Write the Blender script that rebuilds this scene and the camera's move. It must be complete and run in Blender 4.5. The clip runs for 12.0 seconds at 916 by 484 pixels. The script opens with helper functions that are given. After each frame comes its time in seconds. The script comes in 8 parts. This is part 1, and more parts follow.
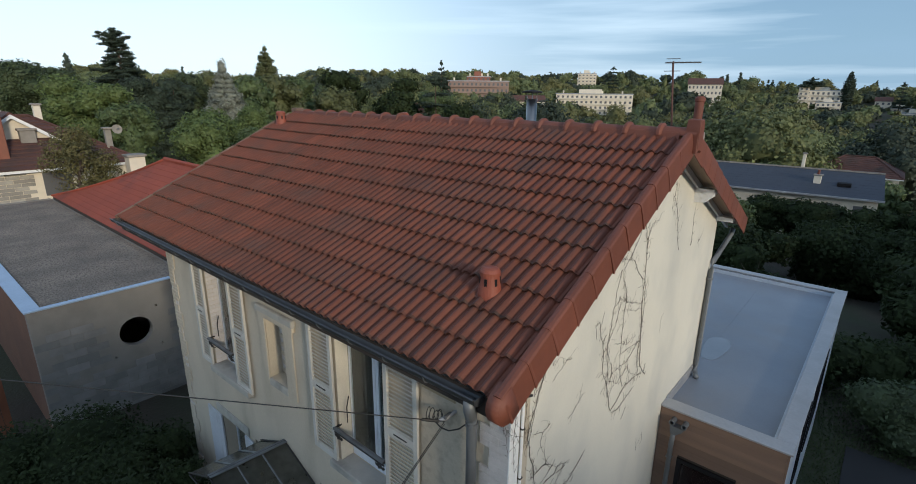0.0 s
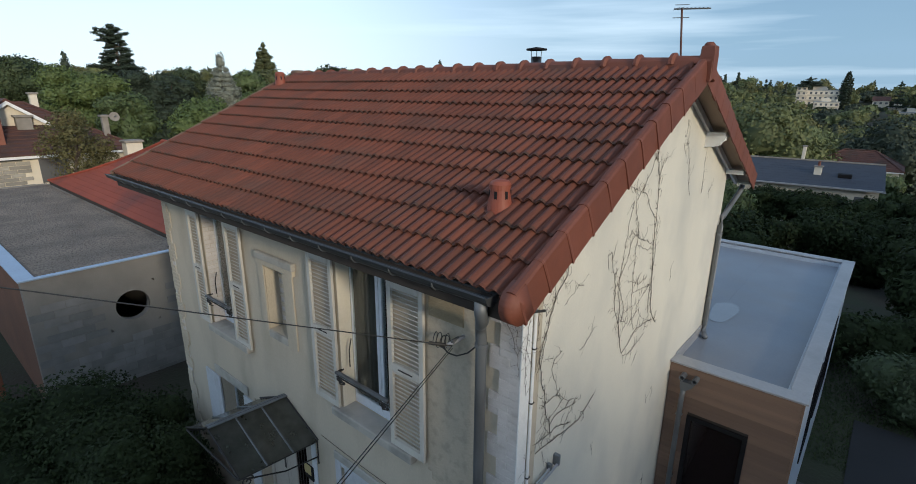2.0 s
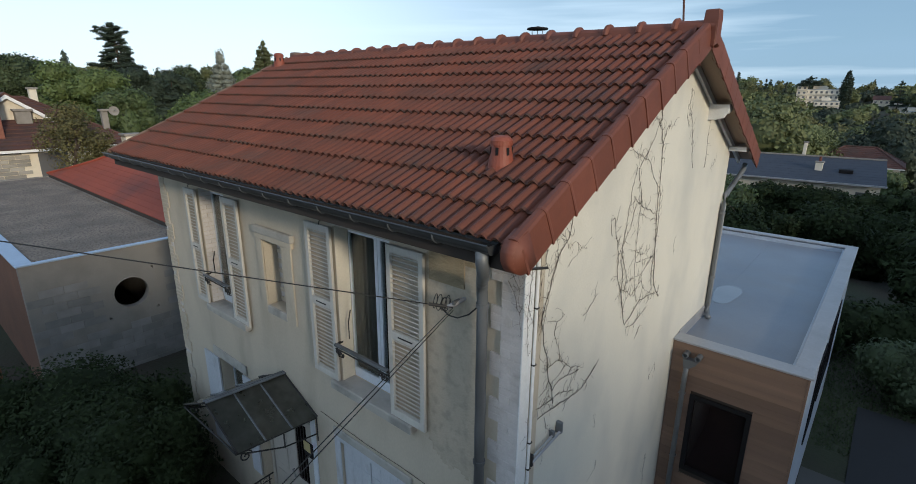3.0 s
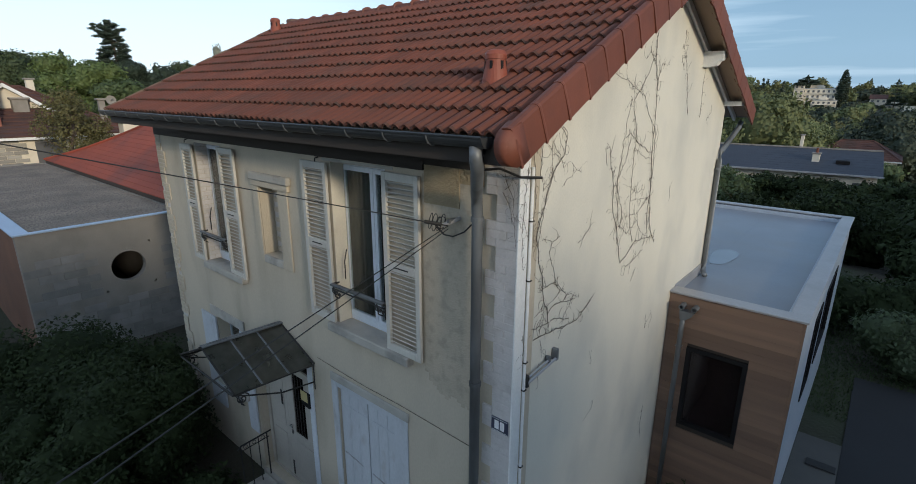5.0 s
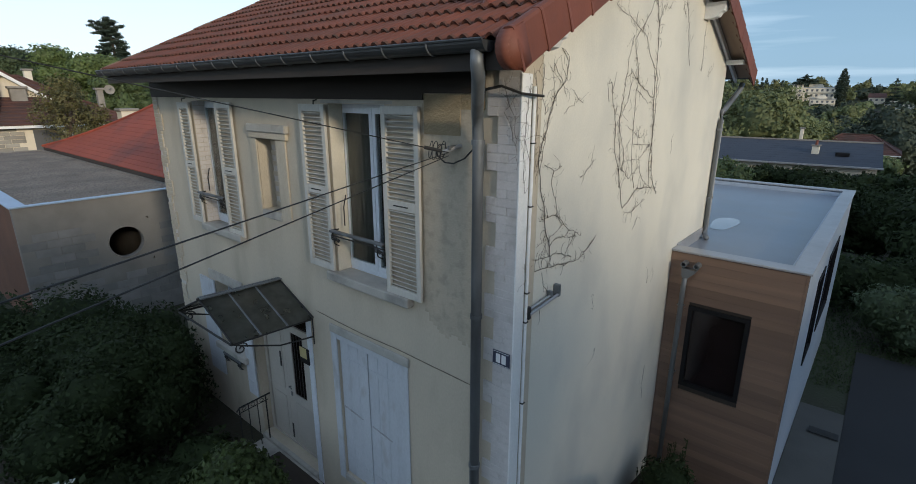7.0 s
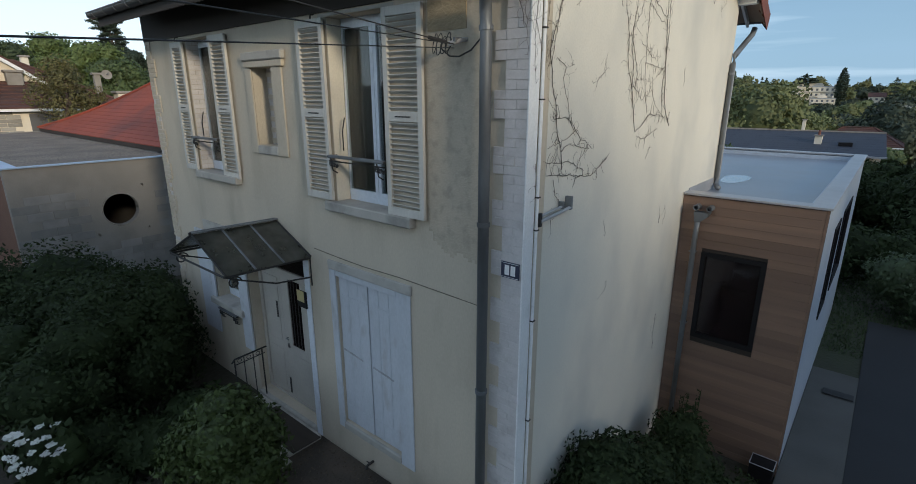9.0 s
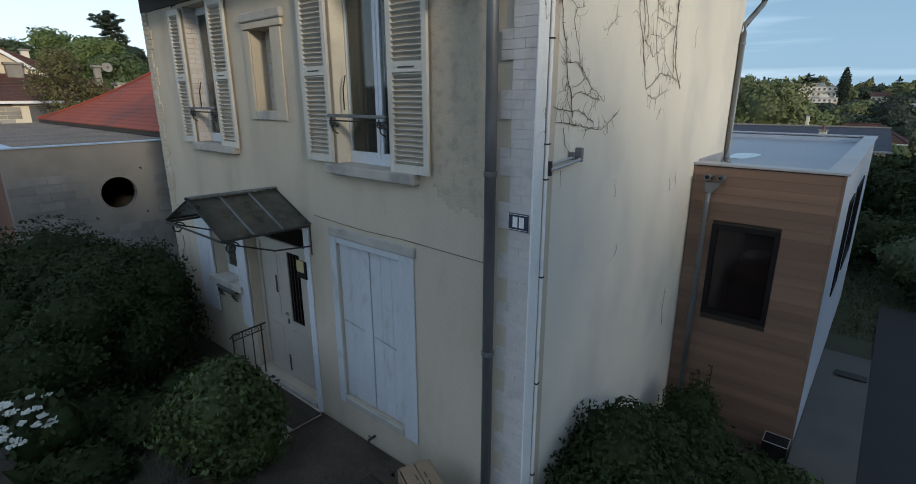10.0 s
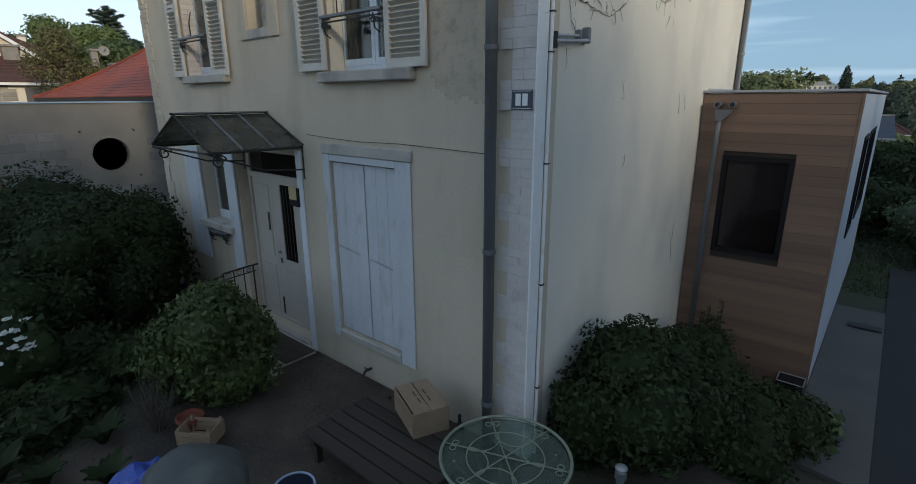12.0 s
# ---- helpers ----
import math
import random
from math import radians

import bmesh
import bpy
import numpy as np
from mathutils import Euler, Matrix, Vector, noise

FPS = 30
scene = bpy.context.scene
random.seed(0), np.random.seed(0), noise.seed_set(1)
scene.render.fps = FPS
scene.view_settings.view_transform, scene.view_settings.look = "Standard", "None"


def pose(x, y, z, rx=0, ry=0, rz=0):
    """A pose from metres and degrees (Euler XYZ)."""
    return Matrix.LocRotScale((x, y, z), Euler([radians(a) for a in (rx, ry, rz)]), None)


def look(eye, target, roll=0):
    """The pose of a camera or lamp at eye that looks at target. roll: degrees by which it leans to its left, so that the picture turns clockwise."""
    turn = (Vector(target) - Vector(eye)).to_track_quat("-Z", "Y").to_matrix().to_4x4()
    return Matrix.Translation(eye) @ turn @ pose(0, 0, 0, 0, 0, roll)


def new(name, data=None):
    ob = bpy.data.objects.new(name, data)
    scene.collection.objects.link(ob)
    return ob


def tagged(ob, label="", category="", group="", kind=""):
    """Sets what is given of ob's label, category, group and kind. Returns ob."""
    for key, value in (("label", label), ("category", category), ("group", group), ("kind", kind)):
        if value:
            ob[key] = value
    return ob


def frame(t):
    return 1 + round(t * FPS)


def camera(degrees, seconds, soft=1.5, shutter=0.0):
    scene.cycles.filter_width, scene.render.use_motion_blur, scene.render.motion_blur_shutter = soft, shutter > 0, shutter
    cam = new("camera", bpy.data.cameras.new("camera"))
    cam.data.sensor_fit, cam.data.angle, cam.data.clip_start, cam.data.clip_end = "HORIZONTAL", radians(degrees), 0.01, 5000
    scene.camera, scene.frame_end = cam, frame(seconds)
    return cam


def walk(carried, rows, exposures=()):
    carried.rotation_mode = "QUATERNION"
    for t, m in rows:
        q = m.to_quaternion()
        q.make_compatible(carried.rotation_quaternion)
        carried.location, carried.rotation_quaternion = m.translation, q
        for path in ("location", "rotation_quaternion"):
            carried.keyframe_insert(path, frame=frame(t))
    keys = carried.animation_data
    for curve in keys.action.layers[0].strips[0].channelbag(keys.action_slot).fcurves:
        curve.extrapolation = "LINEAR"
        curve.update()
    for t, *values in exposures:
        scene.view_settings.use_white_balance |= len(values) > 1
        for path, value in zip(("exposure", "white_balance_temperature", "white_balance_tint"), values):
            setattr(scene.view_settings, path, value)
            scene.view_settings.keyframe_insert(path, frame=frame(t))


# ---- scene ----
cam = camera(84.2, 12.0, soft=0.9)
PATH = [
    (0, (2.117, -3.333, 8.305), (0.871, -1.878, 7.732), 0.6),
    (0.5, (2.121, -3.4, 8.096), (0.878, -1.941, 7.524), 0.6),
    (1, (2.093, -3.438, 7.916), (0.849, -1.98, 7.344), 0.6),
    (1.5, (2.082, -3.434, 7.695), (0.838, -1.975, 7.124), 0.5),
    (2, (2.076, -3.409, 7.474), (0.832, -1.949, 6.906), 0.5),
    (2.5, (2.075, -3.404, 7.283), (0.831, -1.944, 6.715), 0.4),
    (3, (2.093, -3.429, 7.088), (0.848, -1.97, 6.522), 0.4),
    (3.5, (2.159, -3.492, 6.877), (0.916, -2.031, 6.312), 0.4),
    (5.5, (2.276, -3.581, 6.219), (1.034, -2.117, 5.658), 0.2),
    (6, (2.281, -3.58, 6.086), (1.04, -2.115, 5.525), 0.2),
    (6.5, (2.308, -3.62, 5.89), (1.069, -2.154, 5.329), 0.1),
    (7, (2.344, -3.681, 5.682), (1.103, -2.215, 5.123), 0.1),
    (7.2, (2.35, -3.698, 5.589), (1.11, -2.231, 5.033), 0.1),
    (9, (2.272, -3.68, 4.744), (1.031, -2.214, 4.19), 0.0),
    (9.5, (2.221, -3.659, 4.505), (0.977, -2.194, 3.952), -0.1),
    (10, (2.191, -3.643, 4.265), (0.944, -2.179, 3.714), -0.1),
    (10.5, (2.181, -3.621, 4.032), (0.933, -2.158, 3.482), -0.1),
    (11, (2.174, -3.596, 3.789), (0.925, -2.133, 3.241), -0.2),
    (11.5, (2.181, -3.586, 3.51), (0.933, -2.122, 2.963), -0.2),
    (12, (2.182, -3.617, 3.227), (0.932, -2.154, 2.681), -0.3),
]
walk(cam, [(t, look(eye, target, roll)) for t, eye, target, roll in PATH],
     exposures=[(0.0, 0.02, 5750, 8), (7.0, 0.08, 5800, 8), (9.5, 0.10, 5800, 8), (12.0, 0.0, 5800, 8)])

# ---- world, sun ----
SUN_DIR = Vector((0.88, -0.27, 0.215)).normalized()      # towards the sun
world = bpy.data.worlds.new("sky")
scene.world = world
world.use_nodes = True
wn, wl = world.node_tree.nodes, world.node_tree.links
wn.clear()
w_out, w_bg = wn.new("ShaderNodeOutputWorld"), wn.new("ShaderNodeBackground")
w_sky = wn.new("ShaderNodeTexSky")
w_sky.sky_type, w_sky.sun_disc = "NISHITA", False
w_sky.sun_elevation = math.asin(SUN_DIR.z)
w_sky.sun_rotation = math.atan2(SUN_DIR.x, SUN_DIR.y)
w_sky.air_density, w_sky.dust_density, w_sky.ozone_density = 1.0, 0.6, 1.6
w_tc, w_map = wn.new("ShaderNodeTexCoord"), wn.new("ShaderNodeMapping")
w_map.inputs["Scale"].default_value = (1.1, 1.1, 9.0)
w_map.inputs["Rotation"].default_value = (0.05, 0.03, 0.4)
w_noise = wn.new("ShaderNodeTexNoise")
w_noise.inputs["Scale"].default_value, w_noise.inputs["Detail"].default_value = 1.7, 7.0
w_noise.inputs["Roughness"].default_value = 0.55
w_ramp = wn.new("ShaderNodeValToRGB")
w_ramp.color_ramp.elements[0].position, w_ramp.color_ramp.elements[0].color = 0.45, (0, 0, 0, 1)
w_ramp.color_ramp.elements[1].position, w_ramp.color_ramp.elements[1].color = 0.72, (1, 1, 1, 1)
w_mul = wn.new("ShaderNodeMath")
w_mul.operation = "MULTIPLY"
w_mul.inputs[1].default_value = 0.40
w_mix = wn.new("ShaderNodeMix")
w_mix.data_type = "RGBA"
w_mix.inputs["B"].default_value = (5.6, 6.0, 6.6, 1)
wl.new(w_tc.outputs["Generated"], w_map.inputs["Vector"])
wl.new(w_map.outputs["Vector"], w_noise.inputs["Vector"])
wl.new(w_noise.outputs["Fac"], w_ramp.inputs["Fac"])
wl.new(w_ramp.outputs["Color"], w_mul.inputs[0])
wl.new(w_mul.outputs[0], w_mix.inputs["Factor"])
wl.new(w_sky.outputs["Color"], w_mix.inputs["A"])
# pale haze near the horizon, a bank of blue-grey cloud over the valley
w_geo = wn.new("ShaderNodeSeparateXYZ")
wl.new(w_tc.outputs["Generated"], w_geo.inputs[0])
w_hz = wn.new("ShaderNodeMapRange")
w_hz.interpolation_type = "SMOOTHSTEP"
for key, v in (("From Min", 0.0), ("From Max", 0.40), ("To Min", 0.85), ("To Max", 0.25)):
    w_hz.inputs[key].default_value = v
wl.new(w_geo.outputs["Z"], w_hz.inputs["Value"])
w_haze = wn.new("ShaderNodeMix")
w_haze.data_type = "RGBA"
w_haze.inputs["B"].default_value = (6.6, 7.3, 7.7, 1)
wl.new(w_hz.outputs["Result"], w_haze.inputs["Factor"])
wl.new(w_mix.outputs["Result"], w_haze.inputs["A"])
w_dot = wn.new("ShaderNodeVectorMath")
w_dot.operation = "DOT_PRODUCT"
w_dot.inputs[1].default_value = (0.35, 0.93, 0.0)
wl.new(w_tc.outputs["Generated"], w_dot.inputs[0])
w_bk = wn.new("ShaderNodeMapRange")
w_bk.interpolation_type = "SMOOTHSTEP"
for key, v in (("From Min", 0.15), ("From Max", 0.88)):
    w_bk.inputs[key].default_value = v
wl.new(w_dot.outputs["Value"], w_bk.inputs["Value"])
w_n2 = wn.new("ShaderNodeTexNoise")
w_n2.inputs["Scale"].default_value, w_n2.inputs["Detail"].default_value = 1.3, 6.0
w_m2 = wn.new("ShaderNodeMapping")
w_m2.inputs["Scale"].default_value = (1.0, 1.0, 14.0)
w_m2.inputs["Location"].default_value = (3.1, 0.4, 0.2)
wl.new(w_tc.outputs["Generated"], w_m2.inputs["Vector"])
wl.new(w_m2.outputs["Vector"], w_n2.inputs["Vector"])
w_r2 = wn.new("ShaderNodeMapRange")
for key, v in (("From Min", 0.50), ("From Max", 0.66), ("To Min", 1.0), ("To Max", 0.40)):
    w_r2.inputs[key].default_value = v
wl.new(w_n2.outputs["Fac"], w_r2.inputs["Value"])
w_bm = wn.new("ShaderNodeMath")
w_bm.operation = "MULTIPLY"
wl.new(w_bk.outputs["Result"], w_bm.inputs[0])
wl.new(w_r2.outputs["Result"], w_bm.inputs[1])
w_bank = wn.new("ShaderNodeMix")
w_bank.data_type = "RGBA"
w_bank.blend_type = "MULTIPLY"
w_bank.inputs["B"].default_value = (0.385, 0.49, 0.575, 1)
wl.new(w_bm.outputs[0], w_bank.inputs["Factor"])
wl.new(w_haze.outputs["Result"], w_bank.inputs["A"])
wl.new(w_bank.outputs["Result"], w_bg.inputs["Color"])
w_bg.inputs["Strength"].default_value = 0.148
wl.new(w_bg.outputs["Background"], w_out.inputs["Surface"])

sun = new("sun", bpy.data.lights.new("sun", "SUN"))
sun.data.energy, sun.data.angle, sun.data.color = 2.2, radians(5.0), (1.0, 0.81, 0.56)
sun.matrix_world = Matrix.Translation((30, -10, 30)) @ (-SUN_DIR).to_track_quat("-Z", "Y").to_matrix().to_4x4()


# ---- materials ----
def material(name, c1, c2, rough=0.8, metal=0.0, scale=3.0, fine=40.0, bump=0.2, dist=0.01, stain=None, stain_scale=0.5,
             stain_lo=0.5, stain_hi=0.75, island=0.0, obrand=0.0, stretch=(1, 1, 1), translucent=0.0, spec=0.5, local=False):
    """Two colours mixed by broad noise and fine grain, stains of a third colour, relief; island, obrand: value changes from piece to piece."""
    m = bpy.data.materials.new(name)
    m.use_nodes = True
    n, l = m.node_tree.nodes, m.node_tree.links
    n.clear()
    out, bs = n.new("ShaderNodeOutputMaterial"), n.new("ShaderNodeBsdfPrincipled")
    bs.inputs["Roughness"].default_value, bs.inputs["Metallic"].default_value = rough, metal
    bs.inputs["Specular IOR Level"].default_value = spec
    mp = n.new("ShaderNodeMapping")
    mp.inputs["Scale"].default_value = stretch
    if local:
        tc = n.new("ShaderNodeTexCoord")
        l.new(tc.outputs["Object"], mp.inputs["Vector"])
    else:
        geo = n.new("ShaderNodeNewGeometry")
        l.new(geo.outputs["Position"], mp.inputs["Vector"])

    def noise_node(s, detail=4.0):
        t = n.new("ShaderNodeTexNoise")
        t.inputs["Scale"].default_value, t.inputs["Detail"].default_value = s, detail
        l.new(mp.outputs["Vector"], t.inputs["Vector"])
        return t

    def mix(fac, a, b, mode="MIX"):
        x = n.new("ShaderNodeMix")
        x.data_type, x.blend_type = "RGBA", mode
        for key, v in (("Factor", fac), ("A", a), ("B", b)):
            if isinstance(v, (tuple, list)):
                x.inputs[key].default_value = (*v[:3], 1)
            elif isinstance(v, float):
                x.inputs[key].default_value = v
            else:
                l.new(v, x.inputs[key])
        return x.outputs["Result"]

    def ramp(src, lo, hi):
        r = n.new("ShaderNodeMapRange")
        r.inputs["From Min"].default_value, r.inputs["From Max"].default_value = lo, hi
        l.new(src, r.inputs["Value"])
        return r.outputs["Result"]

    broad, grain = noise_node(scale), noise_node(fine, 3.0)
    col = mix(ramp(broad.outputs["Fac"], 0.3, 0.7), c1, c2)
    g = ramp(grain.outputs["Fac"], 0.25, 0.75)
    col = mix(0.35, col, mix(g, tuple(v * 0.72 for v in c1), tuple(min(1, v * 1.18) for v in c2)))
    if stain:
        st = noise_node(stain_scale, 6.0)
        col = mix(ramp(st.outputs["Fac"], stain_lo, stain_hi), col, stain)
    for amount, kind in ((island, "i"), (obrand, "o")):
        if amount:
            if kind == "i":
                src = n.new("ShaderNodeNewGeometry").outputs["Random Per Island"]
            else:
                src = n.new("ShaderNodeObjectInfo").outputs["Random"]
            r = n.new("ShaderNodeMapRange")
            r.inputs["To Min"].default_value, r.inputs["To Max"].default_value = 1 - amount, 1 + amount
            l.new(src, r.inputs["Value"])
            h = n.new("ShaderNodeHueSaturation")
            l.new(r.outputs["Result"], h.inputs["Value"])
            l.new(col, h.inputs["Color"])
            col = h.outputs["Color"]
    l.new(col, bs.inputs["Base Color"])
    if bump:
        b = n.new("ShaderNodeBump")
        b.inputs["Strength"].default_value, b.inputs["Distance"].default_value = bump, dist
        l.new(grain.outputs["Fac"], b.inputs["Height"])
        l.new(b.outputs["Normal"], bs.inputs["Normal"])
    surf = bs.outputs["BSDF"]
    if translucent:
        tr, ms = n.new("ShaderNodeBsdfTranslucent"), n.new("ShaderNodeMixShader")
        l.new(col, tr.inputs["Color"])
        ms.inputs["Fac"].default_value = translucent
        l.new(surf, ms.inputs[1])
        l.new(tr.outputs["BSDF"], ms.inputs[2])
        surf = ms.outputs["Shader"]
    l.new(surf, out.inputs["Surface"])
    return m


def glass(name, tint, rough=0.03, dirt_and_dim=0.0, film=(0.2, 0.24, 0.2), face=0.045):
    m = bpy.data.materials.new(name)
    m.use_nodes = True
    n, l = m.node_tree.nodes, m.node_tree.links
    n.clear()
    out, tr, gl, ms = (n.new(k) for k in ("ShaderNodeOutputMaterial", "ShaderNodeBsdfTransparent", "ShaderNodeBsdfGlossy", "ShaderNodeMixShader"))
    fr, pw, fa = n.new("ShaderNodeLayerWeight"), n.new("ShaderNodeMath"), n.new("ShaderNodeMapRange")
    pw.operation = "POWER"
    pw.inputs[1].default_value = 4.0
    l.new(fr.outputs["Facing"], pw.inputs[0])
    fa.inputs["To Min"].default_value, fa.inputs["To Max"].default_value = face, 0.9
    l.new(pw.outputs[0], fa.inputs["Value"])
    gl.inputs["Roughness"].default_value = rough
    tr.inputs["Color"].default_value = (*tint, 1)
    l.new(fa.outputs["Result"], ms.inputs["Fac"])
    under = tr.outputs["BSDF"]
    if dirt_and_dim:
        df, tl, dm, dd = (n.new(k) for k in ("ShaderNodeBsdfDiffuse", "ShaderNodeBsdfTranslucent", "ShaderNodeMixShader", "ShaderNodeMixShader"))
        df.inputs["Color"].default_value = tl.inputs["Color"].default_value = (*film, 1)
        l.new(df.outputs["BSDF"], dm.inputs[1])
        l.new(tl.outputs["BSDF"], dm.inputs[2])
        tx, mr = n.new("ShaderNodeTexNoise"), n.new("ShaderNodeMapRange")
        tx.inputs["Scale"].default_value, tx.inputs["Detail"].default_value = 5.0, 5.0
        geo = n.new("ShaderNodeNewGeometry")
        l.new(geo.outputs["Position"], tx.inputs["Vector"])
        mr.inputs["From Min"].default_value, mr.inputs["From Max"].default_value = 0.3, 0.7
        mr.inputs["To Min"].default_value, mr.inputs["To Max"].default_value = dirt_and_dim * 0.7, min(1.0, dirt_and_dim * 1.3)
        l.new(tx.outputs["Fac"], mr.inputs["Value"])
        l.new(mr.outputs["Result"], dd.inputs["Fac"])
        l.new(under, dd.inputs[1])
        l.new(dm.outputs["Shader"], dd.inputs[2])
        under = dd.outputs["Shader"]
    l.new(under, ms.inputs[1])
    l.new(gl.outputs["BSDF"], ms.inputs[2])
    l.new(ms.outputs["Shader"], out.inputs["Surface"])
    return m


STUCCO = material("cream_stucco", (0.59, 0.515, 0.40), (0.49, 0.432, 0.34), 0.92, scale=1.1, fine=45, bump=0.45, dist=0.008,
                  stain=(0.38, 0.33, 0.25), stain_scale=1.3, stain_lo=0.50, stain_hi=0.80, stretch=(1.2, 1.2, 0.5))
# paler than the front stucco: the gable's stronger light is put into the colour
GABLE_SUNLIT = material("sunlit_gable_stucco", (0.75, 0.715, 0.62), (0.67, 0.64, 0.56), 0.92, scale=0.7, fine=70, bump=0.3, dist=0.006,
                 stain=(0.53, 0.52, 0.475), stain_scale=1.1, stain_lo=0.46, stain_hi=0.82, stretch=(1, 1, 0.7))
FRIEZE = material("ochre_roughcast", (0.40, 0.315, 0.195), (0.29, 0.23, 0.145), 0.95, scale=5, fine=38, bump=0.9, dist=0.02)
ROUGHCAST = material("pitted_roughcast", (0.53, 0.455, 0.35), (0.43, 0.372, 0.288), 0.95, scale=3.2, fine=48, bump=0.5, dist=0.010,
                     stain=(0.35, 0.302, 0.235), stain_scale=9.0, stain_lo=0.50, stain_hi=0.72)
REVEAL = material("cream_reveal_paint", (0.74, 0.69, 0.58), (0.66, 0.61, 0.51), 0.85, scale=2.5, fine=50, bump=0.2, dist=0.004,
                  stain=(0.50, 0.45, 0.37), stain_scale=2.2, stain_lo=0.55, stain_hi=0.85)
WHITE_PAINT = material("white_paint", (0.86, 0.86, 0.85), (0.79, 0.79, 0.78), 0.6, scale=2, fine=60, bump=0.1, dist=0.003,
                       stain=(0.5, 0.49, 0.46), stain_scale=3, stain_lo=0.6, stain_hi=0.9)
BRICK_WHITE = material("painted_brick", (0.62, 0.585, 0.565), (0.53, 0.50, 0.485), 0.85, scale=6, fine=60, bump=0.45, dist=0.008, obrand=0.04,
                       stain=(0.40, 0.37, 0.345), stain_scale=5.0, stain_lo=0.56, stain_hi=0.80)
MORTAR = material("old_mortar", (0.60, 0.57, 0.545), (0.52, 0.49, 0.47), 0.95, scale=8, fine=50, bump=0.5, dist=0.008)
STONE = material("stone_sill", (0.50, 0.47, 0.42), (0.38, 0.36, 0.32), 0.9, scale=4, fine=50, bump=0.4, dist=0.006,
                 stain=(0.22, 0.21, 0.19), stain_scale=2.5, stain_lo=0.5, stain_hi=0.75)
SHUTTER = material("worn_shutter_paint", (0.62, 0.595, 0.54), (0.52, 0.50, 0.455), 0.7, scale=3, fine=30, bump=0.15, dist=0.003,
                   stain=(0.36, 0.34, 0.305), stain_scale=4, stain_lo=0.55, stain_hi=0.85, stretch=(1, 1, 0.3))
BLUE_WOOD = material("faded_blue_wood", (0.58, 0.60, 0.63), (0.50, 0.52, 0.55), 0.75, scale=2, fine=24, bump=0.2, dist=0.003,
                     stain=(0.40, 0.39, 0.39), stain_scale=2.6, stain_lo=0.58, stain_hi=0.74, stretch=(1.6, 1.6, 0.7))
WORN_IRON = material("worn_iron", (0.46, 0.47, 0.49), (0.28, 0.27, 0.27), 0.8, scale=14, fine=60, bump=0.5, dist=0.004)
DOOR_PAINT = material("door_paint", (0.52, 0.48, 0.42), (0.42, 0.39, 0.345), 0.55, scale=2, fine=30, bump=0.1, dist=0.002)
PVC = material("white_pvc", (0.72, 0.75, 0.80), (0.68, 0.71, 0.76), 0.35, scale=1, fine=20, bump=0.0)
TILE = material("clay_tile", (0.190, 0.055, 0.027), (0.130, 0.041, 0.022), 0.66, scale=3.5, fine=60, bump=0.4, dist=0.005,
                stain=(0.080, 0.042, 0.030), stain_scale=1.6, stain_lo=0.46, stain_hi=0.85, obrand=0.15)
MOSS = material("mossy_tile_lap", (0.160, 0.050, 0.027), (0.112, 0.044, 0.027), 0.9, scale=9, fine=60, bump=0.5, dist=0.006,
                stain=(0.082, 0.045, 0.031), stain_scale=4.0, stain_lo=0.42, stain_hi=0.62, obrand=0.15)
TILE_NEW = material("terracotta", (0.205, 0.063, 0.035), (0.145, 0.047, 0.028), 0.65, scale=4, fine=50, bump=0.25, dist=0.004,
                    stain=(0.16, 0.06, 0.045), stain_scale=1.6, stain_lo=0.52, stain_hi=0.8, obrand=0.1)
TERRACOTTA_VENT = material("bright_terracotta", (0.31, 0.080, 0.042), (0.23, 0.060, 0.034), 0.6, scale=6, fine=50, bump=0.2, dist=0.003,
                           stain=(0.16, 0.055, 0.036), stain_scale=7.0, stain_lo=0.58, stain_hi=0.8)
CEMENT = material("verge_cement", (0.33, 0.30, 0.265), (0.22, 0.20, 0.175), 0.95, scale=3, fine=40, bump=0.5, dist=0.01)
VERGE_MORTAR = material("verge_mortar", (0.235, 0.155, 0.115), (0.15, 0.095, 0.07), 0.95, scale=5, fine=40, bump=0.5, dist=0.01)
ZINC = material("dark_zinc", (0.085, 0.09, 0.095), (0.055, 0.058, 0.062), 0.45, metal=0.5, scale=3, fine=30, bump=0.05)
ZINC_PIPE = material("zinc_pipe", (0.22, 0.235, 0.25), (0.165, 0.175, 0.185), 0.5, metal=0.35, scale=2, fine=30, bump=0.05,
                     stain=(0.10, 0.10, 0.10), stain_scale=3, stretch=(1, 1, 0.3))
IRON = material("black_iron", (0.03, 0.03, 0.032), (0.05, 0.045, 0.04), 0.6, metal=0.4, scale=8, fine=60, bump=0.2, dist=0.002)
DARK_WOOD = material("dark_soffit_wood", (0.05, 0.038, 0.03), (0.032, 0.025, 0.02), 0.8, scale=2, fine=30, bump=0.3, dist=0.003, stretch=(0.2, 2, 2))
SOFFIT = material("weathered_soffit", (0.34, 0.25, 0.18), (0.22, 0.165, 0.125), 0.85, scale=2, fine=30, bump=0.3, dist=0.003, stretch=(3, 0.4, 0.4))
PLANK = material("cedar_plank", (0.250, 0.158, 0.108), (0.175, 0.112, 0.080), 0.65, scale=1.6, fine=22, bump=0.2, dist=0.003,
                 obrand=0.17, stretch=(0.25, 3, 6))
